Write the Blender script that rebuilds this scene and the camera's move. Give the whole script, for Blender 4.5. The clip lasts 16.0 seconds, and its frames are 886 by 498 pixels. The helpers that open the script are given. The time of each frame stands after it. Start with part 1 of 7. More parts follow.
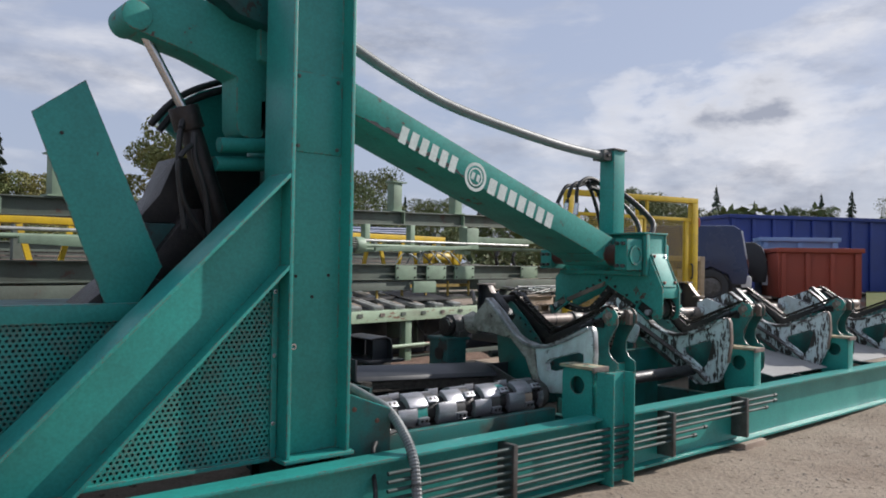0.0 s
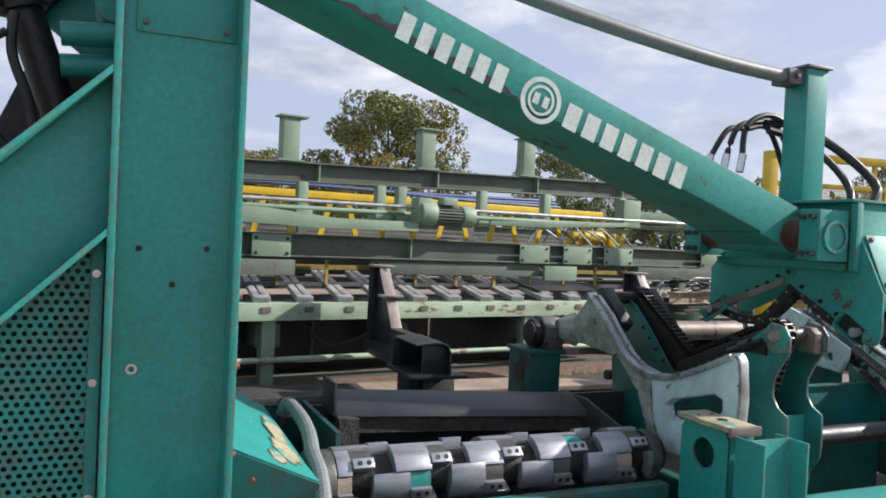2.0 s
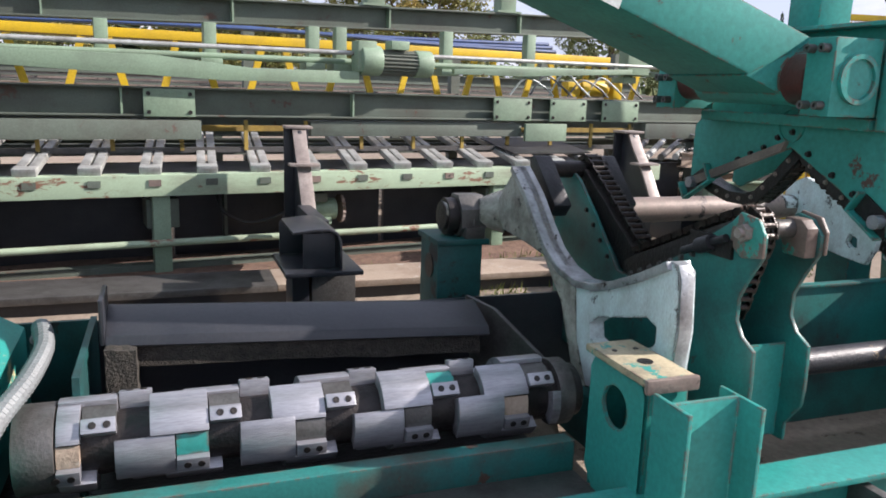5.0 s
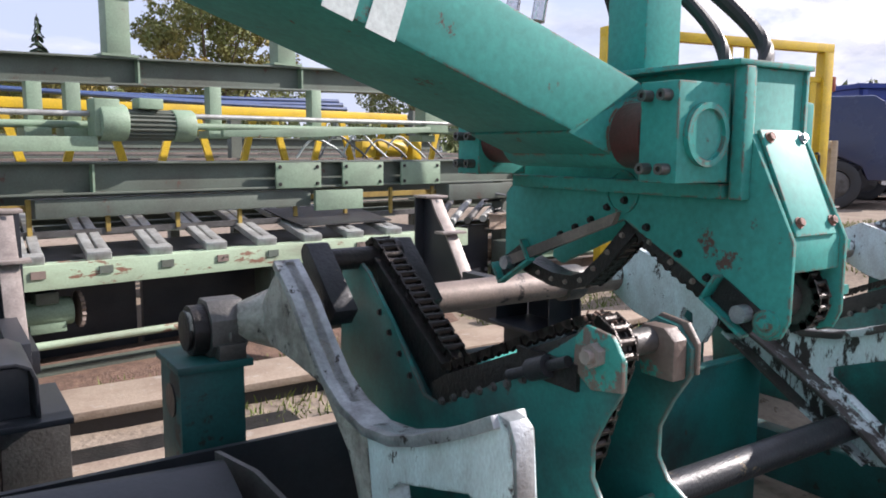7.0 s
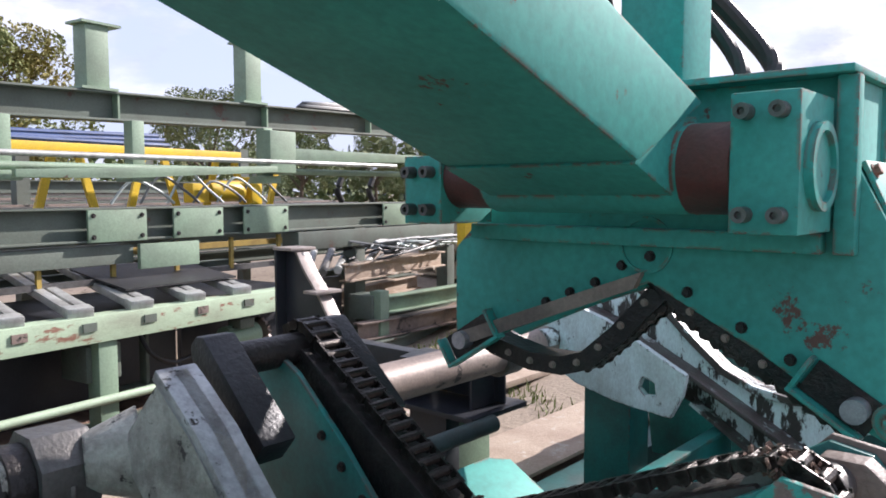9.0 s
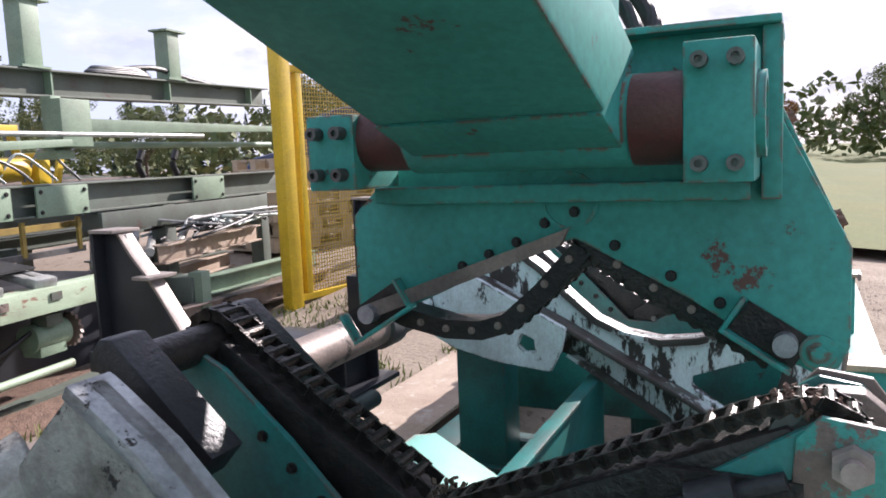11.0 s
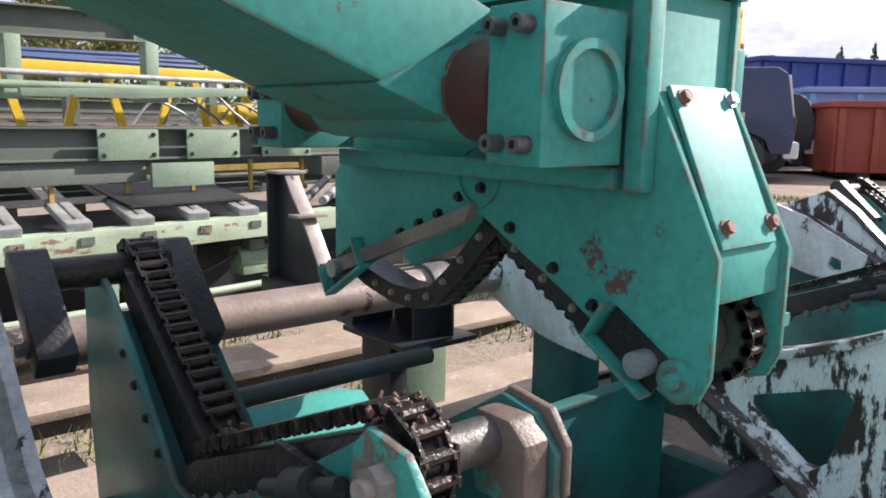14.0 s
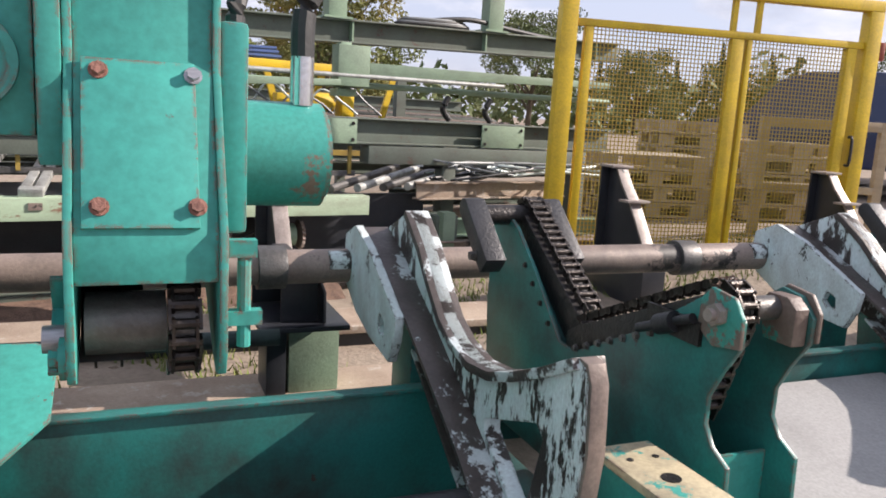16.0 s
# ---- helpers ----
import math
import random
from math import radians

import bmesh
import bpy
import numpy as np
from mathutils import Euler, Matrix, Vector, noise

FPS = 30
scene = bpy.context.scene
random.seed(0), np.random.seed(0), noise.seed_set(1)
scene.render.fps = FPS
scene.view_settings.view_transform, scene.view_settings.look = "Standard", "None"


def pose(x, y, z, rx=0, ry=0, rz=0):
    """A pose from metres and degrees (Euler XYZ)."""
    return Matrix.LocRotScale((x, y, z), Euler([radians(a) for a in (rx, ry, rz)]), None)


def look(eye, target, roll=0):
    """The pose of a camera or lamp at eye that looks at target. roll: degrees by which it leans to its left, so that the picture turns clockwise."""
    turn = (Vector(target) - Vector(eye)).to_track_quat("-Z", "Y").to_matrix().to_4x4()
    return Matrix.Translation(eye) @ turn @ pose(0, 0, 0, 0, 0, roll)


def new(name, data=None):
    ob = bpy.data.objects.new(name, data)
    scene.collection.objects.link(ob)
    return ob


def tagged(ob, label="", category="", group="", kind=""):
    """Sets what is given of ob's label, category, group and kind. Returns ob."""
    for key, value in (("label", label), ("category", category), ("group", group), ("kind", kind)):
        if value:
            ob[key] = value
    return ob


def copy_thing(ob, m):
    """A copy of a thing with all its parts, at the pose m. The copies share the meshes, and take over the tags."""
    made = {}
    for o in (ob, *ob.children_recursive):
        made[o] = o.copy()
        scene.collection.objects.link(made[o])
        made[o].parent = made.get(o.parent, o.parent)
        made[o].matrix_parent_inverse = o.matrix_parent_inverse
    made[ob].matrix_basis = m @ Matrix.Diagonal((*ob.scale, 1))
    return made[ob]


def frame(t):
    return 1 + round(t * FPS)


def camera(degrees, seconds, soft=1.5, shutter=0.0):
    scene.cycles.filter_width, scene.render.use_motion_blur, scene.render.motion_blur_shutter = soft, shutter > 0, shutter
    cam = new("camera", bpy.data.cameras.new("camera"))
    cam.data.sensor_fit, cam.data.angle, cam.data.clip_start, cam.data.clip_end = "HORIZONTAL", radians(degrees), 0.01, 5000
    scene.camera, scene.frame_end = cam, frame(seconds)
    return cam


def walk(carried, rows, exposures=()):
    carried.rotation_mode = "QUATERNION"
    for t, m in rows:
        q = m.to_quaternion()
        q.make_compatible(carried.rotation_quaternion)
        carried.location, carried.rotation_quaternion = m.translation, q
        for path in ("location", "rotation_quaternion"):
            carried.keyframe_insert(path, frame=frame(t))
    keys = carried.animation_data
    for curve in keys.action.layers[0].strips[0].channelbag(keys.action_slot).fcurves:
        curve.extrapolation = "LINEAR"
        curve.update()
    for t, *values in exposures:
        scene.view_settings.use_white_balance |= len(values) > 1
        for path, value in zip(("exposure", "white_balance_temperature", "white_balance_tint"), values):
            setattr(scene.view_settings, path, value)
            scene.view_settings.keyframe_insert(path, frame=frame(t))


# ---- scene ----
cam = camera(60.2, 16.0, soft=1.8)
METRES, EYE, TILT, LEAN, TURN = 8.0, 1.45, 0.0, 0.0, -40.0
ROWS = [
    (0.0, 0.0, 0.0, 0.0, -0.02, 0.94, -0.93),
    (0.5, 0.0248, 0.0655, 0.0006, 3.2, 0.44, -1.07),
    (1.0, 0.0539, 0.1268, -0.0003, 7.41, -0.09, -1.46),
    (1.5, 0.0688, 0.193, 0.003, 11.88, -0.56, -1.98),
    (2.0, 0.0975, 0.2569, -0.0012, 16.49, -0.96, -2.66),
    (2.5, 0.1106, 0.3182, 0.0006, 20.87, -1.76, -3.49),
    (3.0, 0.1203, 0.3699, 0.0001, 25.68, -5.71, -4.05),
    (3.5, 0.137, 0.4015, -0.0031, 30.65, -11.04, -4.32),
    (4.0, 0.138, 0.4109, -0.0031, 31.7, -13.54, -3.19),
    (4.5, 0.1401, 0.4131, -0.0016, 27.76, -13.28, -2.36),
    (5.0, 0.1473, 0.4164, 0.0005, 20.41, -11.86, -1.86),
    (5.2, 0.1481, 0.4195, 0.0016, 17.52, -11.33, -1.76),
    (7.3, 0.1284, 0.5376, 0.0054, 5.48, -6.45, -0.56),
    (7.5, 0.1198, 0.5461, 0.0069, 4.88, -5.79, -0.84),
    (8.0, 0.1098, 0.5688, 0.0065, 2.42, -4.71, -0.88),
    (8.5, 0.1026, 0.5944, 0.0055, -1.35, -4.0, -0.77),
    (9.0, 0.0847, 0.6127, 0.0037, -8.71, -4.18, 0.16),
    (9.5, 0.0598, 0.6281, 0.0047, -17.07, -4.86, 1.42),
    (10.0, 0.0514, 0.6356, 0.0045, -23.15, -5.74, 2.37),
    (10.2, 0.0508, 0.6371, 0.0041, -24.69, -6.13, 2.75),
    (12.3, 0.0532, 0.6402, 0.0016, -24.01, -8.38, 2.25),
    (12.5, 0.057, 0.6375, 0.0033, -21.6, -8.28, 1.64),
    (13.0, 0.0874, 0.6241, 0.0045, -13.55, -8.35, 0.23),
    (13.5, 0.1248, 0.6108, 0.0048, -6.2, -8.88, -0.44),
    (14.0, 0.1646, 0.6153, 0.0031, -0.17, -9.56, -0.96),
    (14.5, 0.208, 0.6223, 0.0044, 4.77, -10.03, -1.79),
    (15.0, 0.2544, 0.6184, 0.0067, 9.15, -10.29, -2.38),
    (15.5, 0.2905, 0.6312, 0.0032, 13.44, -10.38, -2.99),
    (16.0, 0.3328, 0.6489, 0.0045, 17.69, -10.23, -3.33),
]
walk(cam, [(t, pose(0, 0, EYE, TILT, LEAN, TURN) @ pose(METRES * x, METRES * y, METRES * z, 90 + pitch, roll, yaw)) for t, x, y, z, yaw, pitch, roll in ROWS],
     exposures=[(0.0, -0.15, 6200, 13), (1.0, -0.08, 6200, 13), (2.0, 0.2, 6220, 13), (3.0, 0.38, 6250, 13), (3.6, 0.48, 6300, 15), (5.0, 0.55, 6330, 18), (7.5, 0.55, 6200, 19),
                (8.5, 0.6, 6150, 19), (9.5, 0.70, 6200, 20), (10.2, 0.68, 6250, 21), (12.5, 0.85, 6250, 24), (13.5, 0.77, 6350, 20), (14.5, 0.62, 6500, 18), (16.0, 0.48, 6600, 18)])

# ---------------------------------------------------------------- light
SUN_AZ, SUN_EL = -13.0, 31.0          # degrees from +x, degrees up
to_sun = Vector((math.cos(radians(SUN_AZ)) * math.cos(radians(SUN_EL)),
                 math.sin(radians(SUN_AZ)) * math.cos(radians(SUN_EL)), math.sin(radians(SUN_EL))))
sun_data = bpy.data.lights.new("sun", "SUN")
sun_data.energy, sun_data.angle, sun_data.color = 6.2, radians(0.6), (1.0, 0.94, 0.84)
sun = new("sun", sun_data)
sun.matrix_world = look((0, 0, 0), -to_sun)

world = bpy.data.worlds.new("sky")
scene.world = world
world.use_nodes = True
wt = world.node_tree
wt.nodes.clear()


def wnode(kind, **props):
    n = wt.nodes.new(kind)
    for key, value in props.items():
        if key in n.inputs:
            n.inputs[key].default_value = value
    return n


w_out = wnode("ShaderNodeOutputWorld")
w_bg = wnode("ShaderNodeBackground", Strength=0.092)
w_sky = wt.nodes.new("ShaderNodeTexSky")
w_sky.sky_type = 'NISHITA'
w_sky.sun_disc = False
w_sky.sun_elevation = radians(SUN_EL)
w_sky.sun_rotation = radians(90 - SUN_AZ)
w_sky.air_density, w_sky.dust_density = 1.0, 1.6
w_co = wnode("ShaderNodeTexCoord")
w_map = wnode("ShaderNodeMapping", Scale=(2.0, 2.0, 5.5), Location=(0.35, 1.3, 0.2))
w_no = wnode("ShaderNodeTexNoise", Scale=1.5, Detail=7.0, Roughness=0.58, Distortion=0.35)
w_ramp = wt.nodes.new("ShaderNodeValToRGB")
w_ramp.color_ramp.elements[0].position, w_ramp.color_ramp.elements[1].position = 0.47, 0.66
w_no2 = wnode("ShaderNodeTexNoise", Scale=3.6, Detail=6.0, Roughness=0.6)
w_shade = wt.nodes.new("ShaderNodeValToRGB")
w_shade.color_ramp.elements[0].position, w_shade.color_ramp.elements[1].position = 0.36, 0.6
w_shade.color_ramp.elements[0].color, w_shade.color_ramp.elements[1].color = (4.6, 4.9, 5.6, 1), (9.2, 9.2, 9.3, 1)
w_haze = wnode("ShaderNodeMix", Factor=0.72)
w_haze.data_type = 'RGBA'
w_haze.inputs["B"].default_value = (5.9, 6.6, 8.2, 1)
w_mix = wnode("ShaderNodeMix")
w_mix.data_type = 'RGBA'
link = wt.links.new
link(w_co.outputs["Generated"], w_map.inputs["Vector"])
link(w_map.outputs["Vector"], w_no.inputs["Vector"])
link(w_map.outputs["Vector"], w_no2.inputs["Vector"])
link(w_no.outputs["Fac"], w_ramp.inputs["Fac"])
link(w_no2.outputs["Fac"], w_shade.inputs["Fac"])
link(w_sky.outputs["Color"], w_haze.inputs["A"])
link(w_haze.outputs["Result"], w_mix.inputs["A"])
link(w_shade.outputs["Color"], w_mix.inputs["B"])
link(w_ramp.outputs["Color"], w_mix.inputs["Factor"])
# a bank of cumulus low in the sky
w_off = wt.nodes.new("ShaderNodeVectorMath")
w_off.operation = 'SUBTRACT'
w_off.inputs[1].default_value = (0.855, 0.487, 0.185)
w_wide = wt.nodes.new("ShaderNodeVectorMath")
w_wide.operation = 'MULTIPLY'
w_wide.inputs[1].default_value = (1.0, 1.0, 2.3)
w_len = wt.nodes.new("ShaderNodeVectorMath")
w_len.operation = 'LENGTH'
w_near = wnode("ShaderNodeMapRange")
w_near.inputs["From Min"].default_value, w_near.inputs["From Max"].default_value = 0.30, 0.02
w_puff = wnode("ShaderNodeTexNoise", Scale=9.0, Detail=8.0, Roughness=0.55, Distortion=0.2)
w_pmap = wnode("ShaderNodeMapping", Scale=(1.0, 1.0, 2.0))
w_sum = wnode("ShaderNodeMath")
w_sum.operation = 'MULTIPLY'
w_cut = wt.nodes.new("ShaderNodeValToRGB")
w_cut.color_ramp.elements[0].position, w_cut.color_ramp.elements[1].position = 0.27, 0.42
w_tone = wt.nodes.new("ShaderNodeValToRGB")
w_tone.color_ramp.elements[0].position, w_tone.color_ramp.elements[1].position = 0.30, 0.50
w_tone.color_ramp.elements[0].color, w_tone.color_ramp.elements[1].color = (11.5, 11.4, 11.2, 1), (4.6, 4.9, 5.6, 1)
w_puffs = wnode("ShaderNodeMix")
w_puffs.data_type = 'RGBA'
link(w_co.outputs["Generated"], w_off.inputs[0])
link(w_off.outputs["Vector"], w_wide.inputs[0])
link(w_wide.outputs["Vector"], w_len.inputs[0])
link(w_len.outputs["Value"], w_near.inputs["Value"])
link(w_co.outputs["Generated"], w_pmap.inputs["Vector"])
link(w_pmap.outputs["Vector"], w_puff.inputs["Vector"])
link(w_near.outputs["Result"], w_sum.inputs[0])
link(w_puff.outputs["Fac"], w_sum.inputs[1])
link(w_sum.outputs[0], w_cut.inputs["Fac"])
link(w_sum.outputs[0], w_tone.inputs["Fac"])
link(w_cut.outputs["Color"], w_puffs.inputs["Factor"])
link(w_mix.outputs["Result"], w_puffs.inputs["A"])
link(w_tone.outputs["Color"], w_puffs.inputs["B"])
link(w_puffs.outputs["Result"], w_bg.inputs["Color"])
link(w_bg.outputs["Background"], w_out.inputs["Surface"])


# ---------------------------------------------------------------- materials
def surface(name, base, dirt, rough=0.5, metal=0.0, scale=6.0, amount=0.5, spread=0.08, wear=None, wear_at=0.66,
            wear_scale=9.0, bump=0.15, grain=90.0, stretch=(1, 1, 1), spec=0.5, edge=None):
    """Two scales of variation: broad stains towards `dirt`, fine grain, and sharp-edged patches of `wear`."""
    m = bpy.data.materials.new(name)
    m.use_nodes = True
    nt = m.node_tree
    bsdf = nt.nodes["Principled BSDF"]

    def node(kind, **props):
        n = nt.nodes.new(kind)
        for key, value in props.items():
            n.inputs[key].default_value = value
        return n

    co = node("ShaderNodeTexCoord")
    mp = node("ShaderNodeMapping", Scale=stretch)
    nt.links.new(co.outputs["Object"], mp.inputs["Vector"])
    broad = node("ShaderNodeTexNoise", Scale=scale, Detail=6.0, Roughness=0.62)
    fine = node("ShaderNodeTexNoise", Scale=grain, Detail=3.0, Roughness=0.6)
    for n in (broad, fine):
        nt.links.new(mp.outputs["Vector"], n.inputs["Vector"])
    ramp = nt.nodes.new("ShaderNodeValToRGB")
    ramp.color_ramp.elements[0].position, ramp.color_ramp.elements[1].position = 0.5 - spread, 0.5 + spread + 0.12
    nt.links.new(broad.outputs["Fac"], ramp.inputs["Fac"])
    mul = node("ShaderNodeMath")
    mul.operation = 'MULTIPLY'
    mul.inputs[1].default_value = amount
    nt.links.new(ramp.outputs["Color"], mul.inputs[0])
    mix = node("ShaderNodeMix")
    mix.data_type = 'RGBA'
    mix.inputs["A"].default_value, mix.inputs["B"].default_value = (*base, 1), (*dirt, 1)
    nt.links.new(mul.outputs[0], mix.inputs["Factor"])
    last = mix.outputs["Result"]
    if wear:
        patch = node("ShaderNodeTexNoise", Scale=wear_scale, Detail=9.0, Roughness=0.72)
        nt.links.new(mp.outputs["Vector"], patch.inputs["Vector"])
        cut = nt.nodes.new("ShaderNodeValToRGB")
        cut.color_ramp.elements[0].position, cut.color_ramp.elements[1].position = wear_at, wear_at + 0.025
        nt.links.new(patch.outputs["Fac"], cut.inputs["Fac"])
        mix2 = node("ShaderNodeMix")
        mix2.data_type = 'RGBA'
        mix2.inputs["B"].default_value = (*wear, 1)
        nt.links.new(cut.outputs["Color"], mix2.inputs["Factor"])
        nt.links.new(last, mix2.inputs["A"])
        last = mix2.outputs["Result"]
    if edge:                                       # paint chipped off along edges, in uneven patches
        geo = node("ShaderNodeNewGeometry")
        bev = nt.nodes.new("ShaderNodeBevel")
        bev.samples = 4
        bev.inputs["Radius"].default_value = 0.013
        dot = node("ShaderNodeVectorMath")
        dot.operation = 'DOT_PRODUCT'
        nt.links.new(bev.outputs["Normal"], dot.inputs[0])
        nt.links.new(geo.outputs["Normal"], dot.inputs[1])
        rim = node("ShaderNodeMapRange")
        rim.inputs["From Min"].default_value, rim.inputs["From Max"].default_value = 0.995, 0.93
        nt.links.new(dot.outputs["Value"], rim.inputs["Value"])
        spots = node("ShaderNodeTexNoise", Scale=16.0, Detail=6.0, Roughness=0.7)
        nt.links.new(mp.outputs["Vector"], spots.inputs["Vector"])
        keep = nt.nodes.new("ShaderNodeValToRGB")
        keep.color_ramp.elements[0].position, keep.color_ramp.elements[1].position = 0.48, 0.52
        nt.links.new(spots.outputs["Fac"], keep.inputs["Fac"])
        both = node("ShaderNodeMath")
        both.operation = 'MULTIPLY'
        nt.links.new(rim.outputs["Result"], both.inputs[0])
        nt.links.new(keep.outputs["Color"], both.inputs[1])
        mix3 = node("ShaderNodeMix")
        mix3.data_type = 'RGBA'
        mix3.inputs["B"].default_value = (*edge, 1)
        nt.links.new(both.outputs[0], mix3.inputs["Factor"])
        nt.links.new(last, mix3.inputs["A"])
        last = mix3.outputs["Result"]
    hsv = node("ShaderNodeHueSaturation")
    vary = node("ShaderNodeMapRange")
    vary.inputs["From Min"].default_value, vary.inputs["From Max"].default_value = 0.3, 0.7
    vary.inputs["To Min"].default_value, vary.inputs["To Max"].default_value = 0.86, 1.12
    nt.links.new(fine.outputs["Fac"], vary.inputs["Value"])
    nt.links.new(vary.outputs["Result"], hsv.inputs["Value"])
    nt.links.new(last, hsv.inputs["Color"])
    nt.links.new(hsv.outputs["Color"], bsdf.inputs["Base Color"])
    rr = node("ShaderNodeMapRange")
    rr.inputs["To Min"].default_value, rr.inputs["To Max"].default_value = max(0.05, rough - 0.12), min(1, rough + 0.15)
    nt.links.new(broad.outputs["Fac"], rr.inputs["Value"])
    nt.links.new(rr.outputs["Result"], bsdf.inputs["Roughness"])
    bsdf.inputs["Metallic"].default_value = metal
    bsdf.inputs["Specular IOR Level"].default_value = spec
    bp = node("ShaderNodeBump", Strength=bump, Distance=0.01)
    nt.links.new(fine.outputs["Fac"], bp.inputs["Height"])
    nt.links.new(bp.outputs["Normal"], bsdf.inputs["Normal"])
    return m


TEAL = surface("teal_paint", (0.028, 0.275, 0.24), (0.02, 0.14, 0.125), 0.40, scale=2.2, amount=0.45, wear=(0.05, 0.035, 0.03),
               wear_at=0.68, wear_scale=5.0, bump=0.015, grain=60, edge=(0.13, 0.10, 0.085))
TEAL_WORN = surface("worn_teal_paint", (0.036, 0.285, 0.245), (0.03, 0.15, 0.132), 0.58, spec=0.4, scale=3.0, amount=0.5, wear=(0.095, 0.05, 0.04),
                    wear_at=0.62, wear_scale=6.0, bump=0.03, grain=50, edge=(0.16, 0.075, 0.055))
# grimy teal, its base also darkened for the shade on inner parts
TEAL_DARK = surface("grimy_shaded_teal_paint", (0.008, 0.085, 0.082), (0.012, 0.02, 0.02), 0.5, scale=3.5, amount=0.8, wear=(0.02, 0.018, 0.016),
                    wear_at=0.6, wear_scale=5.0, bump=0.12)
TEAL_OILY = surface("oil_darkened_teal_paint", (0.016, 0.165, 0.148), (0.030, 0.026, 0.026), 0.38, scale=3.2, amount=0.85, wear=(0.06, 0.03, 0.027),
                    wear_at=0.63, wear_scale=5.0, bump=0.05, edge=(0.10, 0.06, 0.05))
WORN_TOP = surface("primer_showing_through_teal", (0.42, 0.36, 0.235), (0.17, 0.15, 0.11), 0.55, scale=11.0, amount=0.75, wear=(0.03, 0.26, 0.22),
                   wear_at=0.555, wear_scale=7.0, bump=0.08, edge=(0.14, 0.09, 0.07))
RUST_SMEAR = surface("brown_smear_on_teal", (0.055, 0.24, 0.205), (0.16, 0.15, 0.12), 0.5, scale=9.0, amount=0.8, bump=0.03)
MOTOR_PAINT = surface("teal_paint_flaking_to_rust", (0.034, 0.28, 0.24), (0.03, 0.15, 0.13), 0.42, scale=3.0, amount=0.4, wear=(0.20, 0.13, 0.10),
                      wear_at=0.575, wear_scale=4.5, bump=0.04, edge=(0.18, 0.12, 0.09))
CHUTE = surface("scraped_teal_paint", (0.015, 0.25, 0.22), (0.02, 0.12, 0.11), 0.45, scale=3.0, amount=0.4, wear=(0.55, 0.47, 0.26),
                wear_at=0.595, wear_scale=4.6, bump=0.1)
WHITE = surface("chipped_white_paint", (0.60, 0.70, 0.71), (0.30, 0.30, 0.28), 0.5, scale=5.0, amount=0.6, wear=(0.03, 0.024, 0.02),
                wear_at=0.61, wear_scale=7.0, bump=0.2, stretch=(1, 1.6, 0.8), edge=(0.06, 0.045, 0.038))
WHITE_WORN = surface("greasy_flaking_white_paint", (0.60, 0.68, 0.69), (0.30, 0.30, 0.28), 0.45, scale=5.0, amount=0.5, wear=(0.035, 0.027, 0.024),
                     wear_at=0.505, wear_scale=5.0, bump=0.25, stretch=(1, 2.0, 0.7), edge=(0.05, 0.038, 0.033))
WHITE_DIRTY = surface("grimy_white_paint", (0.36, 0.35, 0.31), (0.10, 0.085, 0.068), 0.5, scale=9.0, amount=0.95, spread=0.07, wear=(0.03, 0.027, 0.025),
                      wear_at=0.585, wear_scale=11.0, bump=0.25, edge=(0.05, 0.045, 0.04))
BARK_HEAP = surface("brown_bark_crumbs", (0.17, 0.105, 0.075), (0.07, 0.045, 0.035), 0.95, scale=18.0, amount=0.8, bump=1.0, grain=90)
PALE = surface("pale_bare_sheet", (0.29, 0.285, 0.275), (0.17, 0.165, 0.16), 0.55, scale=3.0, amount=0.5, bump=0.05)
STOP_EDGE = surface("scuffed_pale_steel", (0.34, 0.29, 0.26), (0.14, 0.11, 0.10), 0.45, metal=0.2, scale=9.0, amount=0.7, bump=0.15)
PIPE = surface("oily_pipe_steel", (0.022, 0.05, 0.047), (0.016, 0.015, 0.014), 0.62, metal=0.0, scale=4.0, amount=0.8, bump=0.1)
WHITE_EDGE = surface("worn_flange_steel", (0.42, 0.44, 0.45), (0.10, 0.09, 0.085), 0.38, metal=0.5, scale=9.0, amount=0.8,
                     wear=(0.04, 0.035, 0.03), wear_at=0.6, wear_scale=14.0, bump=0.2)
GREASE = surface("black_greasy_steel", (0.018, 0.016, 0.016), (0.05, 0.04, 0.035), 0.4, metal=0.3, scale=12.0, amount=0.6, bump=0.4, grain=70)
CHAIN = surface("oily_chain_steel", (0.05, 0.042, 0.038), (0.015, 0.013, 0.012), 0.35, metal=0.7, scale=25.0, amount=0.7, bump=0.3)
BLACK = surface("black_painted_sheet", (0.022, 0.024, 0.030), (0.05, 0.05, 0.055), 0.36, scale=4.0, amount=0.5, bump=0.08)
RUBBLE = surface("bark_and_grease", (0.05, 0.042, 0.034), (0.012, 0.011, 0.010), 0.9, scale=22.0, amount=0.8, bump=1.0, grain=120)
STEEL = surface("machined_steel", (0.40, 0.40, 0.43), (0.13, 0.13, 0.14), 0.36, metal=0.6, scale=7.0, amount=0.7, bump=0.15,
                stretch=(0.4, 3, 3))
STEEL_DARK = surface("dull_dark_steel", (0.14, 0.135, 0.13), (0.05, 0.045, 0.04), 0.45, metal=0.6, scale=8.0, amount=0.7, bump=0.2)
TUBE = surface("brown_worn_tube", (0.25, 0.195, 0.165), (0.075, 0.06, 0.055), 0.5, metal=0.15, scale=3.0, amount=0.75, spread=0.05,
               wear=(0.03, 0.027, 0.025), wear_at=0.575, wear_scale=3.4, bump=0.15)
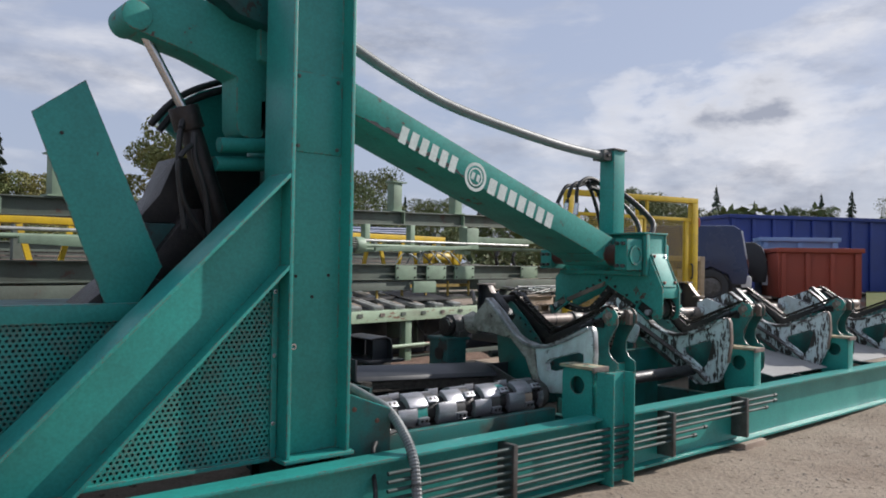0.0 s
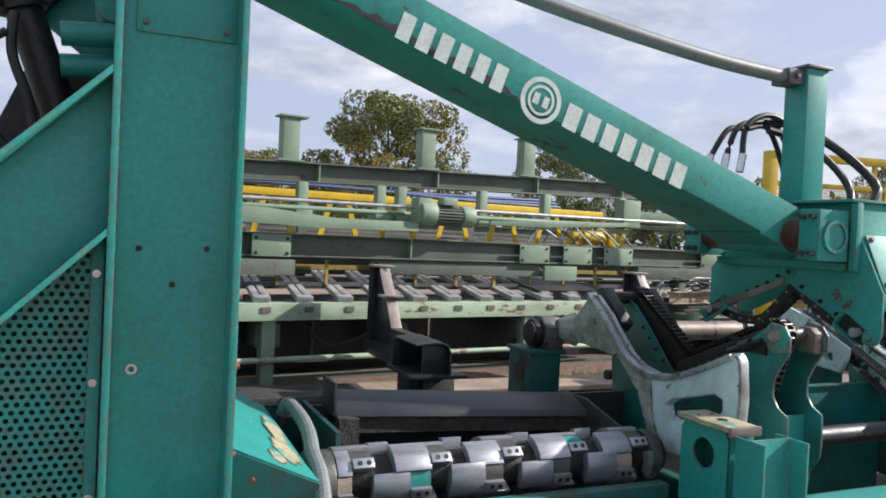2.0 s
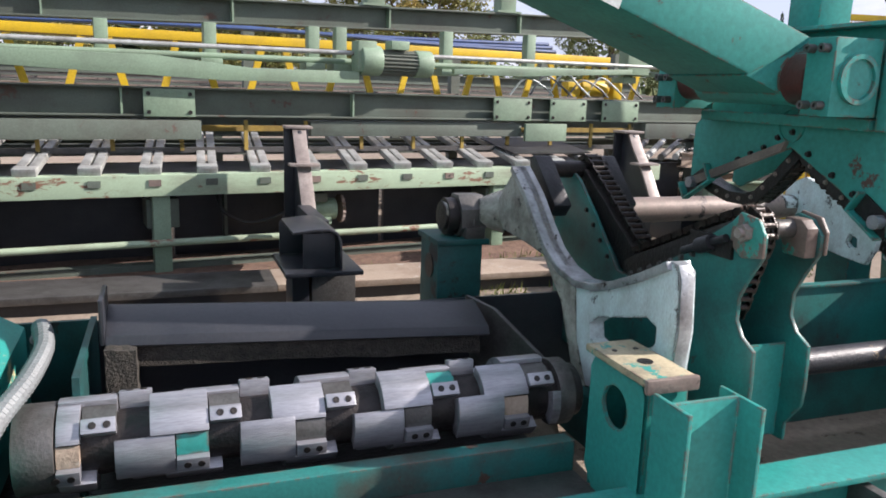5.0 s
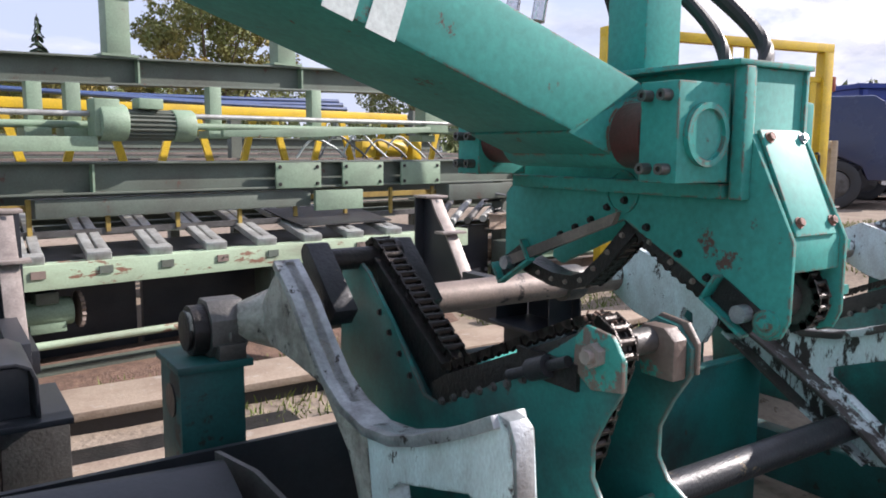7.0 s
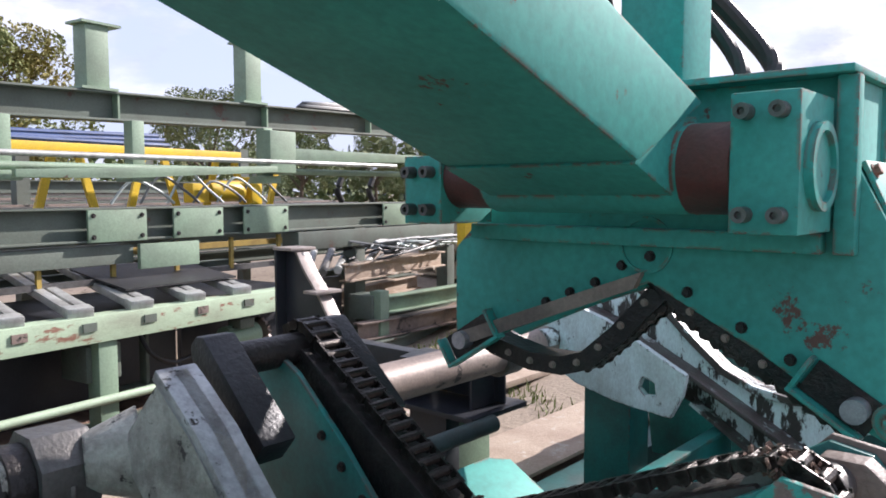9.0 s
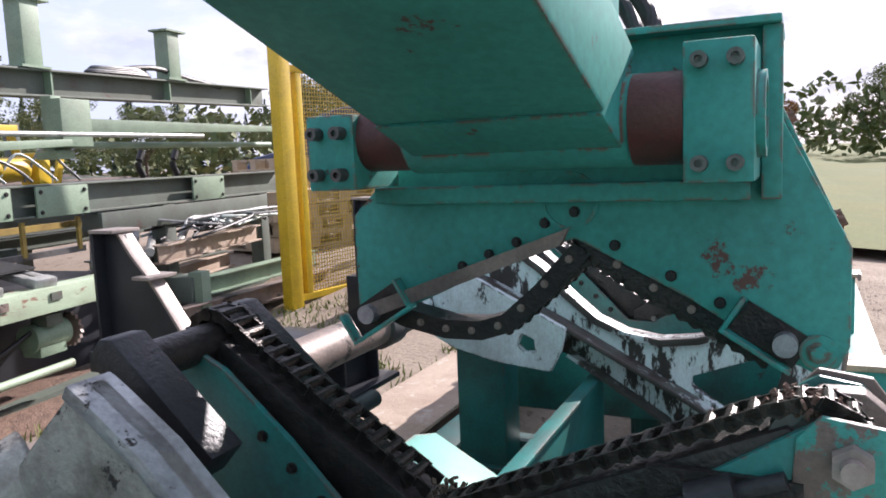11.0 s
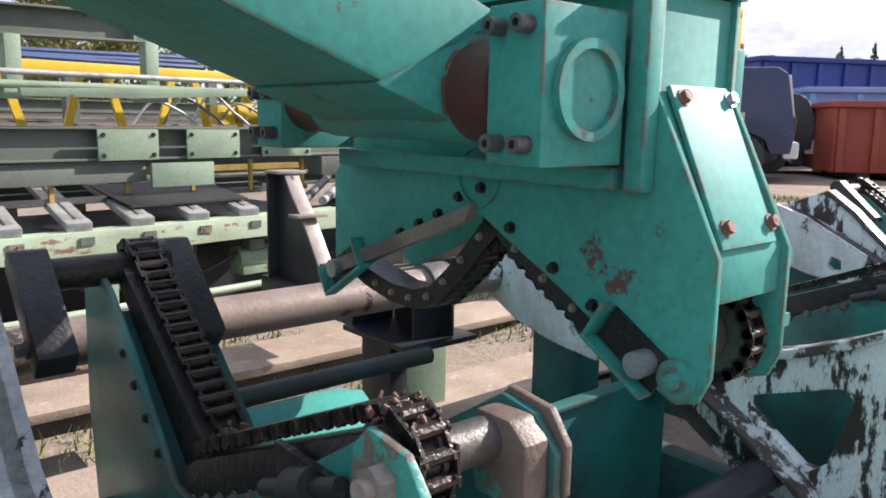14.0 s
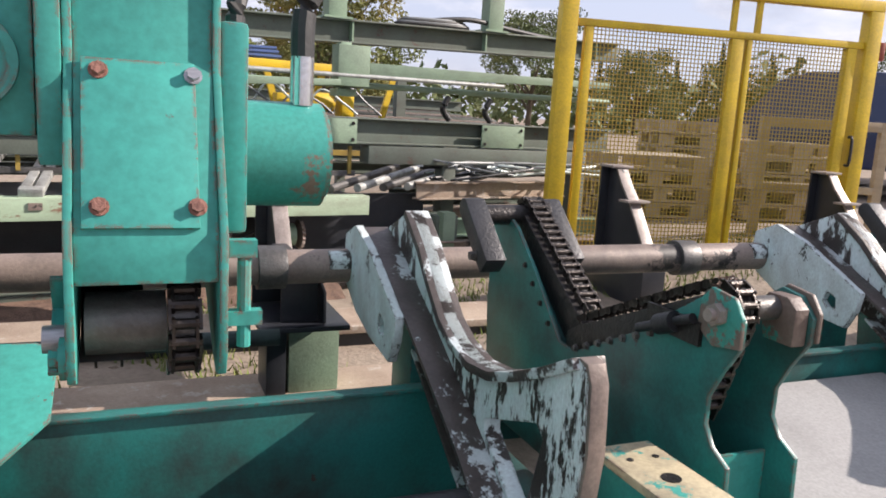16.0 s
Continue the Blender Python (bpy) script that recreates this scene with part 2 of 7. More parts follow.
RUST = surface("rusty_plate", (0.38, 0.30, 0.23), (0.22, 0.15, 0.11), 0.75, scale=3.0, amount=0.7, bump=0.3, wear=(0.42, 0.36, 0.30), wear_at=0.58)
RED_SHAFT = surface("dark_red_primer", (0.085, 0.024, 0.02), (0.03, 0.022, 0.02), 0.5, scale=9.0, amount=0.6, bump=0.2)
RUST_BOLT = surface("rusty_bolt", (0.22, 0.10, 0.075), (0.09, 0.05, 0.04), 0.7, scale=30.0, amount=0.7, bump=0.4)
CHIPPED = surface("teal_paint_worn_to_rust", (0.16, 0.12, 0.10), (0.08, 0.055, 0.045), 0.5, scale=9.0, amount=0.7, wear=(0.03, 0.25, 0.21),
                  wear_at=0.55, wear_scale=7.0, bump=0.25)
LEVER = surface("dark_worn_lever_steel", (0.035, 0.036, 0.04), (0.012, 0.012, 0.013), 0.4, metal=0.3, scale=9.0, amount=0.6, wear=(0.24, 0.18, 0.11),
                wear_at=0.62, wear_scale=7.0, bump=0.25)
SCRAPED = surface("brown_grease_over_white_paint", (0.075, 0.06, 0.055), (0.03, 0.025, 0.023), 0.42, metal=0.1, scale=7.0, amount=0.7, wear=(0.52, 0.57, 0.58),
                  wear_at=0.525, wear_scale=5.0, bump=0.25, stretch=(1, 1.0, 0.8))
RAIL_SAGE = surface("rust_stained_green_paint", (0.36, 0.47, 0.33), (0.16, 0.15, 0.11), 0.55, scale=2.2, amount=0.6, wear=(0.20, 0.10, 0.065),
                    wear_at=0.575, wear_scale=2.6, bump=0.12, stretch=(1, 1, 3))
SAGE = surface("pale_green_paint", (0.22, 0.31, 0.215), (0.12, 0.145, 0.11), 0.55, scale=3.0, amount=0.6, wear=(0.12, 0.06, 0.04),
               wear_at=0.665, wear_scale=6.0, bump=0.12)
SAGE_DARK = surface("dusty_grey_green_paint", (0.11, 0.135, 0.11), (0.07, 0.068, 0.055), 0.6, scale=2.5, amount=0.7, wear=(0.10, 0.06, 0.045),
                    wear_at=0.62, wear_scale=5.0, bump=0.12)
YELLOW = surface("yellow_paint", (0.70, 0.47, 0.02), (0.42, 0.27, 0.03), 0.45, scale=4.0, amount=0.6, wear=(0.10, 0.07, 0.04), wear_at=0.70, bump=0.06)
GALV = surface("galvanised_roller", (0.44, 0.45, 0.43), (0.13, 0.12, 0.11), 0.4, metal=0.3, scale=10.0, amount=0.7, bump=0.1)
RUBBER = surface("black_rubber_hose", (0.015, 0.015, 0.016), (0.04, 0.04, 0.04), 0.5, scale=10.0, amount=0.5, bump=0.1)
CONDUIT = surface("grey_ribbed_conduit", (0.17, 0.185, 0.19), (0.10, 0.10, 0.10), 0.5, scale=9.0, amount=0.5, bump=0.05)
CHROME = surface("chromed_rod", (0.62, 0.62, 0.64), (0.40, 0.39, 0.38), 0.2, metal=0.9, scale=5.0, amount=0.4, bump=0.02)
LETTER = surface("white_stencil_paint", (0.54, 0.60, 0.58), (0.34, 0.42, 0.40), 0.55, scale=10.0, amount=0.5, wear=(0.03, 0.2, 0.18), wear_at=0.66, bump=0.05)
BLUE_PIPE = surface("blue_hose", (0.03, 0.07, 0.20), (0.02, 0.03, 0.08), 0.5, scale=8.0, amount=0.5)
CAR_BLUE = surface("dusty_blue_car_paint", (0.022, 0.035, 0.09), (0.06, 0.065, 0.085), 0.25, scale=1.5, amount=0.4, bump=0.01)
CAR_TRIM = surface("black_car_trim", (0.015, 0.015, 0.016), (0.03, 0.03, 0.03), 0.4, scale=5.0, amount=0.4)
CAR_GREY = surface("silver_trim", (0.55, 0.56, 0.58), (0.4, 0.4, 0.4), 0.35, scale=5.0, amount=0.4)
BOX_BLUE = surface("blue_container_paint", (0.025, 0.05, 0.24), (0.03, 0.04, 0.12), 0.5, scale=1.0, amount=0.5, wear=(0.08, 0.05, 0.04), wear_at=0.7, wear_scale=3.0)
TAIL_RED = surface("dull_red_lens", (0.10, 0.02, 0.02), (0.05, 0.02, 0.02), 0.3, scale=5.0, amount=0.4)
BOX_RED = surface("faded_red_container_paint", (0.30, 0.055, 0.03), (0.20, 0.06, 0.04), 0.6, scale=1.2, amount=0.5, wear=(0.10, 0.05, 0.04), wear_at=0.68, wear_scale=3.0)
WOOD = surface("weathered_pale_timber", (0.42, 0.34, 0.24), (0.25, 0.20, 0.14), 0.7, scale=4.0, amount=0.6, bump=0.25, stretch=(0.3, 4, 4))
STAINED = surface("rust_stained_teal_sheet", (0.02, 0.16, 0.145), (0.075, 0.052, 0.04), 0.45, scale=3.2, amount=0.9, spread=0.05, wear=(0.10, 0.05, 0.035),
                  wear_at=0.63, wear_scale=6.0, bump=0.06, edge=(0.13, 0.09, 0.07))
PALE_BLUE = surface("pale_blue_sheet", (0.22, 0.36, 0.62), (0.16, 0.26, 0.45), 0.5, scale=2.0, amount=0.4)
OCHRE = surface("rusty_yellow_paint", (0.36, 0.25, 0.05), (0.12, 0.075, 0.03), 0.6, scale=6.0, amount=0.7, bump=0.1)
STONE = surface("grey_brown_gravel", (0.34, 0.29, 0.24), (0.19, 0.15, 0.12), 0.9, scale=2.0, amount=0.8, bump=0.3)
EARTH = surface("gravel_and_earth", (0.29, 0.24, 0.19), (0.20, 0.155, 0.12), 0.95, scale=1.4, amount=0.7, wear=(0.13, 0.10, 0.075), wear_at=0.6,
                wear_scale=7.0, bump=1.0, grain=28, spec=0.08)
MEADOW = surface("mown_meadow", (0.10, 0.12, 0.045), (0.17, 0.16, 0.075), 0.9, scale=0.25, amount=0.7, bump=0.8, grain=12.0, spec=0.08)
GRASS = surface("grass_blade", (0.13, 0.18, 0.035), (0.22, 0.20, 0.07), 0.8, scale=3.0, amount=0.6)
BARK = surface("tree_bark", (0.10, 0.075, 0.05), (0.05, 0.04, 0.03), 0.9, scale=6.0, amount=0.6, bump=0.6)
LEAF = surface("autumn_green_leaf", (0.13, 0.16, 0.045), (0.32, 0.22, 0.05), 0.7, scale=0.45, amount=0.8, spread=0.06, grain=4.0)
LEAF_DARK = surface("dark_green_leaf", (0.08, 0.12, 0.04), (0.20, 0.17, 0.05), 0.7, scale=0.6, amount=0.6, grain=4.0)
LEAF_RUST = surface("rust_brown_leaf", (0.24, 0.10, 0.03), (0.16, 0.10, 0.03), 0.7, scale=0.6, amount=0.7, grain=4.0)
NEEDLE = surface("conifer_needles", (0.025, 0.05, 0.03), (0.04, 0.055, 0.03), 0.8, scale=0.4, amount=0.6, grain=3.0)


# ---------------------------------------------------------------- mesh tools
def box(bm, x0, x1, y0, y1, z0, z1, m=None):
    v = [bm.verts.new((x, y, z)) for x in (x0, x1) for y in (y0, y1) for z in (z0, z1)]
    for f in ((0, 1, 3, 2), (4, 6, 7, 5), (0, 4, 5, 1), (2, 3, 7, 6), (0, 2, 6, 4), (1, 5, 7, 3)):
        bm.faces.new([v[i] for i in f])
    if m is not None:
        bmesh.ops.transform(bm, matrix=m, verts=v)
    return v


def prism(bm, outline, axis, a0, a1):
    """A flat outline pushed along an axis: 'x' takes (y, z) pairs, 'y' takes (x, z), 'z' takes (x, y)."""
    def at(p, a):
        return {"x": (a, p[0], p[1]), "y": (p[0], a, p[1]), "z": (p[0], p[1], a)}[axis]
    lo = [bm.verts.new(at(p, a0)) for p in outline]
    hi = [bm.verts.new(at(p, a1)) for p in outline]
    n = len(outline)
    bm.faces.new(lo)
    bm.faces.new(hi[::-1])
    for i in range(n):
        bm.faces.new((lo[i], hi[i], hi[(i + 1) % n], lo[(i + 1) % n]))
    return lo + hi


def ribbon(bm, line, thick, axis, a0, a1):
    """A bent strip: an open line in a plane, given thickness, pushed along an axis."""
    n = len(line)
    other = []
    for i, p in enumerate(line):
        a, b = line[max(0, i - 1)], line[min(n - 1, i + 1)]
        d = Vector((b[0] - a[0], b[1] - a[1])).normalized()
        other.append((p[0] - d.y * thick, p[1] + d.x * thick))
    prism(bm, list(line) + other[::-1], axis, a0, a1)


def rod(bm, p, q, r, seg=14, r2=None):
    p, q = Vector(p), Vector(q)
    d = q - p
    m = Matrix.Translation((p + q) / 2) @ d.to_track_quat("Z", "Y").to_matrix().to_4x4()
    return bmesh.ops.create_cone(bm, cap_ends=True, segments=seg, radius1=r, radius2=r if r2 is None else r2, depth=d.length, matrix=m)["verts"]


def ring(bm, p, q, r_out, r_in, seg=28):
    """A hollow ring or a washer from p to q."""
    p, q = Vector(p), Vector(q)
    turn = (q - p).to_track_quat("Z", "Y")
    loops = []
    for c, r in ((p, r_out), (q, r_out), (q, r_in), (p, r_in)):
        loops.append([bm.verts.new(c + turn @ Vector((r * math.cos(6.28318 * i / seg), r * math.sin(6.28318 * i / seg), 0))) for i in range(seg)])
    for k in range(4):
        a, b = loops[k], loops[(k + 1) % 4]
        for i in range(seg):
            bm.faces.new((a[i], a[(i + 1) % seg], b[(i + 1) % seg], b[i]))


def smooth_line(points, steps=6):
    """A line through points, rounded."""
    pts = [Vector(p) for p in points]
    out = []
    for i in range(len(pts) - 1):
        p0, p1, p2, p3 = pts[max(0, i - 1)], pts[i], pts[i + 1], pts[min(len(pts) - 1, i + 2)]
        for s in range(steps):
            t = s / steps
            out.append(0.5 * ((2 * p1) + (p2 - p0) * t + (2 * p0 - 5 * p1 + 4 * p2 - p3) * t * t + (3 * p1 - p0 - 3 * p2 + p3) * t ** 3))
    out.append(pts[-1])
    return out


def hose(bm, points, r, seg=10, steps=6, rib=0.0, rib_step=0.02):
    """A bent tube through points; rib makes it corrugated."""
    line = smooth_line(points, steps)
    if rib:
        fine = [line[0]]
        for a, b in zip(line, line[1:]):
            k = max(1, round((b - a).length / (rib_step / 2)))
            fine += [a.lerp(b, (j + 1) / k) for j in range(k)]
        line = fine
    loops = []
    up = Vector((0, 0, 1))
    for i, p in enumerate(line):
        d = (line[min(len(line) - 1, i + 1)] - line[max(0, i - 1)]).normalized()
        side = d.cross(up if abs(d.z) < 0.95 else Vector((1, 0, 0))).normalized()
        top = side.cross(d)
        rr = r + (rib if i % 2 else 0)
        loops.append([bm.verts.new(p + side * rr * math.cos(6.28318 * k / seg) + top * rr * math.sin(6.28318 * k / seg)) for k in range(seg)])
    for a, b in zip(loops, loops[1:]):
        for k in range(seg):
            bm.faces.new((a[k], a[(k + 1) % seg], b[(k + 1) % seg], b[k]))
    bm.faces.new(loops[0][::-1])
    bm.faces.new(loops[-1])


def mesh_of(bm, name, mat, bevel=0.0, smooth=35.0):
    bmesh.ops.recalc_face_normals(bm, faces=bm.faces)
    if bevel:
        sharp = [e for e in bm.edges if len(e.link_faces) == 2 and e.calc_face_angle(0) > 0.6]
        bmesh.ops.bevel(bm, geom=sharp, offset=bevel, segments=2, profile=0.6, affect='EDGES', clamp_overlap=True)
    me = bpy.data.meshes.new(name)
    bm.to_mesh(me)
    bm.free()
    me.materials.append(mat)
    if smooth:
        me.polygons.foreach_set("use_smooth", [True] * len(me.polygons))
        me.set_sharp_from_angle(angle=radians(smooth))
    return me


def part(name, bm, mat, parent, label="", bevel=0.0, smooth=35.0):
    ob = new(name, mesh_of(bm, name, mat, bevel, smooth))
    ob.parent = parent
    if label:
        tagged(ob, label)
    return ob


def twin(ob, m, parent=None):
    """Another part on the same mesh, moved by m."""
    o = new(ob.name.split(".")[0], ob.data)
    o.parent = parent or ob.parent
    o.matrix_basis = m
    if "label" in ob:
        o["label"] = ob["label"]
    return o


def thing(name, label, category, at=(0, 0, 0), group="", kind="", turn=0.0):
    ob = new(name)
    ob.matrix_basis = pose(*at, 0, 0, turn)
    return tagged(ob, label, category, group, kind)


def solo(name, bm, mat, label, category, group="", kind="", bevel=0.0, smooth=35.0):
    return tagged(new(name, mesh_of(bm, name, mat, bevel, smooth)), label, category, group, kind)


def B():
    return bmesh.new()


def bolt(bm, at, way, r=0.014, h=0.012):
    at, way = Vector(at), Vector(way).normalized()
    rod(bm, at, at + way * 0.003, r * 1.35, 12)
    rod(bm, at + way * 0.003, at + way * (h + 0.003), r, 6)


def ibeam(bm, p, q, height, width, t=0.012, web=0.009):
    """An I-section from p to q (line of the section's middle), height upright."""
    p, q = Vector(p), Vector(q)
    d = (q - p)
    m = Matrix.Translation(p) @ d.to_track_quat("X", "Z").to_matrix().to_4x4()
    n = d.length
    for b in ((0, n, -width / 2, width / 2, height / 2 - t, height / 2), (0, n, -width / 2, width / 2, -height / 2, -height / 2 + t),
              (0, n, -web / 2, web / 2, -height / 2 + t, height / 2 - t)):
        box(bm, *b, m)


def bolts(name, spots, way, r, h, mat, parent, label=""):
    """Separate bolt heads, all on one mesh, standing on a surface that faces `way`."""
    bm = B()
    bolt(bm, (0, 0, 0), (0, 0, 1), r, h)
    turn = Vector(way).to_track_quat("Z", "Y").to_matrix().to_4x4()
    first = None
    for p in spots:
        m = Matrix.Translation(p) @ turn
        if first is None:
            first = part(name, bm, mat, parent, label)
            first.matrix_basis = m
        else:
            twin(first, m)


# ---------------------------------------------------------------- ground
def ramp(a, b, t):
    s = min(1.0, max(0.0, (t - a) / (b - a)))
    return s * s * (3 - 2 * s)


def gz(x, y):
    """Height of the yard: low before the machine, a step up behind it, rising towards the parked car."""
    z = -0.05 + 0.28 * ramp(4.4, 5.6, y)
    z += 0.42 * ramp(7.6, 12.0, x + 0.15 * y) * ramp(2.0, 5.5, y)
    z += 0.015 * noise.noise((x * 0.9, y * 0.9, 0.0)) + 0.008 * noise.noise((x * 4.0, y * 4.0, 3.0))
    far = max(0.0, math.hypot(x - 6, y - 5) - 22)
    return z + min(0.0, -0.002 * far)


def build_ground():
    fine = [-2 + 0.16 * i for i in range(105)]
    xs = [-900, -300, -100, -40, -20, -10, -5] + fine + [16, 18, 21, 25, 32, 45, 70, 120, 300, 900]
    fy = [-3 + 0.16 * i for i in range(90)]
    ys = [-900, -300, -100, -40, -20, -10, -6] + fy + [12.5, 14, 17, 21, 27, 36, 50, 80, 140, 300, 900]
    verts = [(x, y, gz(x, y)) for y in ys for x in xs]
    n = len(xs)
    faces = [(j * n + i, j * n + i + 1, (j + 1) * n + i + 1, (j + 1) * n + i) for j in range(len(ys) - 1) for i in range(n - 1)]
    me = bpy.data.meshes.new("ground")
    me.from_pydata(verts, [], faces)
    me.polygons.foreach_set("use_smooth", [True] * len(me.polygons))
    me.materials.append(EARTH)
    tagged(new("ground", me), "sandy gravel yard with loose earth", "ground", kind="structure")


build_ground()

# ---------------------------------------------------------------- machine frame: beam, column, brace, panels
STEP = 1.98                       # spacing of the log stations along the machine

frame_ob = thing("machine_frame", "long teal-painted steel machine frame standing on the yard", "machine")
bm = B()
prism(bm, [(3.25, -0.005), (3.42, -0.005), (3.42, 0.015), (3.345, 0.015), (3.345, 0.385), (3.42, 0.385), (3.42, 0.405), (3.27, 0.405), (3.27, 0.385), (3.33, 0.385), (3.33, 0.015), (3.25, 0.015)], "x", -2.0, 13.0)
part("near_beam", bm, TEAL, frame_ob, bevel=0.004)
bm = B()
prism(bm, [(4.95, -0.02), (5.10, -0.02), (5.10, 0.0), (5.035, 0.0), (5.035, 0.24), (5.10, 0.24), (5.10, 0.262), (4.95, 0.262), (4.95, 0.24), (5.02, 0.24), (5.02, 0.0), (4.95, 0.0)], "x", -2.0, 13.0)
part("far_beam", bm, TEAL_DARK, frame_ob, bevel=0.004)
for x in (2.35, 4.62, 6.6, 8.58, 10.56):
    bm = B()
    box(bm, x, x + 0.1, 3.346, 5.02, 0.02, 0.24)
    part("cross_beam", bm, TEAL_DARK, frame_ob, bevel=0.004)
for x in (0.2, 5.95, 9.4):
    bm = B()
    box(bm, x, x + 0.35, 3.2, 3.5, -0.14, -0.006)
    part("support_block", bm, RUST, frame_ob, "rusty steel block under the beam", bevel=0.01)

# column: front I-section with a deep bolted side panel behind it
COL_L, COL_R, COL_Y = 1.91, 2.29, 3.49
bm = B()
fl, y0, y1, w0, w1 = 0.022, COL_Y, COL_Y + 0.30, COL_Y + 0.10, COL_Y + 0.115
prism(bm, [(COL_L, y0), (COL_L + fl, y0), (COL_L + fl, w0), (COL_R - fl, w0), (COL_R - fl, y0), (COL_R, y0), (COL_R, y1), (COL_R - fl, y1), (COL_R - fl, w1), (COL_L + fl, w1), (COL_L + fl, y1), (COL_L, y1)], "z", 0.426, 3.3)
part("column", bm, TEAL, frame_ob, bevel=0.003)
bm = B()
box(bm, COL_L - 0.02, COL_R + 0.02, COL_Y - 0.02, COL_Y + 0.32, 0.405, 0.425)
part("foot_plate", bm, TEAL, frame_ob, bevel=0.003)
bm = B()
box(bm, COL_L + 0.06, COL_R - 0.03, COL_Y + 0.092, COL_Y + 0.0995, 2.02, 2.45)
lid = part("cover_lid", bm, TEAL, frame_ob, bevel=0.002)
bolts("lid_bolt", [(x, COL_Y + 0.092, z) for x in (COL_L + 0.085, COL_R - 0.055) for z in (2.05, 2.42)], (0, -1, 0), 0.008, 0.006, STEEL_DARK, lid)
for x, z in ((2.0, 1.36), (2.2, 1.365), (2.1, 1.25)):
    bm = B()
    rod(bm, (x, COL_Y + 0.096, z), (x, COL_Y + 0.1, z), 0.009, 12)
    part("bolt_hole", bm, GREASE, frame_ob, "dark empty bolt hole")
bm = B()
ring(bm, (1.992, COL_Y + 0.09, 0.99), (1.992, COL_Y + 0.1, 0.99), 0.017, 0.009, 16)
part("grease_nipple", bm, CHROME, frame_ob, "bright ring round a hole")
bm = B()
box(bm, COL_R - 0.10, COL_R - 0.003, COL_Y + 0.301, 4.86, 0.30, 3.3)
part("side_housing", bm, TEAL, frame_ob, bevel=0.006)
bm = B()
box(bm, COL_R - 0.0025, COL_R + 0.006, COL_Y + 0.02, 4.84, 0.45, 1.47)
side = part("side_cover", bm, TEAL, frame_ob, "bolted teal side cover", bevel=0.002)
bolts("cover_bolt", [(COL_R + 0.006, y, z) for y in (3.53, 3.85, 4.15, 4.5, 4.81) for z in (0.48, 1.44)] + [(COL_R + 0.006, y, z) for z in (0.72, 1.0, 1.22) for y in (3.53, 4.82)],
      (1, 0, 0), 0.010, 0.008, RUST_BOLT, side, "rusty bolt head")

# diagonal brace, an I-section leaning on the column
bm = B()
b0, b1 = Vector((0.10, 0, -0.138)), Vector((1.91, 0, 1.645))
d = (b1 - b0).normalized()
up = Vector((-d.z, 0, d.x))
HALF = 0.178


def slant(a, b, off0, off1, y0, y1, bm):
    pts = [a + up * off0, b + up * off0, b + up * off1, a + up * off1]
    pts[1] = a + up * off0 + d * ((COL_L - (a + up * off0).x) / d.x)
    pts[2] = a + up * off1 + d * ((COL_L - (a + up * off1).x) / d.x)
    for k, off in ((0, off0), (3, off1)):
        p = a + up * off
        pts[k] = p + d * ((0.408 - p.z) / d.z)
    prism(bm, [(p.x, p.z) for p in pts], "y", y0, y1)


for o0, o1, ya, yb, nm in ((HALF - 0.018, HALF, COL_Y, COL_Y + 0.24, "brace_flange"), (-HALF, -HALF + 0.018, COL_Y, COL_Y + 0.24, "brace_flange"),
                           (-HALF + 0.0175, HALF - 0.0175, COL_Y + 0.098, COL_Y + 0.113, "brace_web")):
    bm = B()
    slant(b0 - d * 0.5, b1, o0, o1, ya, yb, bm)
    part(nm, bm, TEAL, frame_ob, bevel=0.003)


def perforated(name, inside, x0, x1, z0, z1, y, parent, pitch=0.027, hole=0.0085):
    """A sheet with a staggered grid of round-cornered holes."""
    verts, faces = [], []
    row, z = 0, z0
    cell = pitch / math.sqrt(3)
    while z < z1:
        x = x0 + (pitch / 2 if row % 2 else 0)
        while x < x1:
            if inside(x, z):
                k = len(verts)
                for r in (cell, hole):
                    for i in range(6):
                        a = radians(30 + 60 * i)
                        verts.append((x + r * math.cos(a), y, z + r * math.sin(a)))
                for i in range(6):
                    j = (i + 1) % 6
                    faces.append((k + i, k + j, k + 6 + j, k + 6 + i))
            x += pitch
        z += pitch * 0.866
        row += 1
    me = bpy.data.meshes.new(name)
    me.from_pydata(verts, [], faces)
    me.materials.append(TEAL)
    ob = new(name, me)
    sol = ob.modifiers.new("thick", "SOLIDIFY")
    sol.thickness = 0.002
    ob.parent = parent
    return ob


perforated("perforated_panel", lambda x, z: z < 1.395 - (1.891 - x) * 0.985 and x < 1.88, 0.2, 1.9, 0.42, 1.45, COL_Y + 0.118, frame_ob)
perforated("perforated_panel", lambda x, z: x < 1.27, -0.2, 1.3, 0.45, 1.13, COL_Y + 0.42, frame_ob)
bm = B()
box(bm, 1.87, 1.905, COL_Y + 0.10, COL_Y + 0.116, 0.42, 1.38)
part("panel_edge", bm, TEAL, frame_ob, bevel=0.002)
bm = B()
box(bm, 0.1, 1.87, COL_Y + 0.10, COL_Y + 0.116, 0.406, 0.43)
part("panel_edge", bm, TEAL, frame_ob, bevel=0.002)
bm = B()
box(bm, -0.3, 1.3, COL_Y + 0.40, COL_Y + 0.44, 1.13, 1.22)
part("panel_edge", bm, TEAL, frame_ob, bevel=0.002)
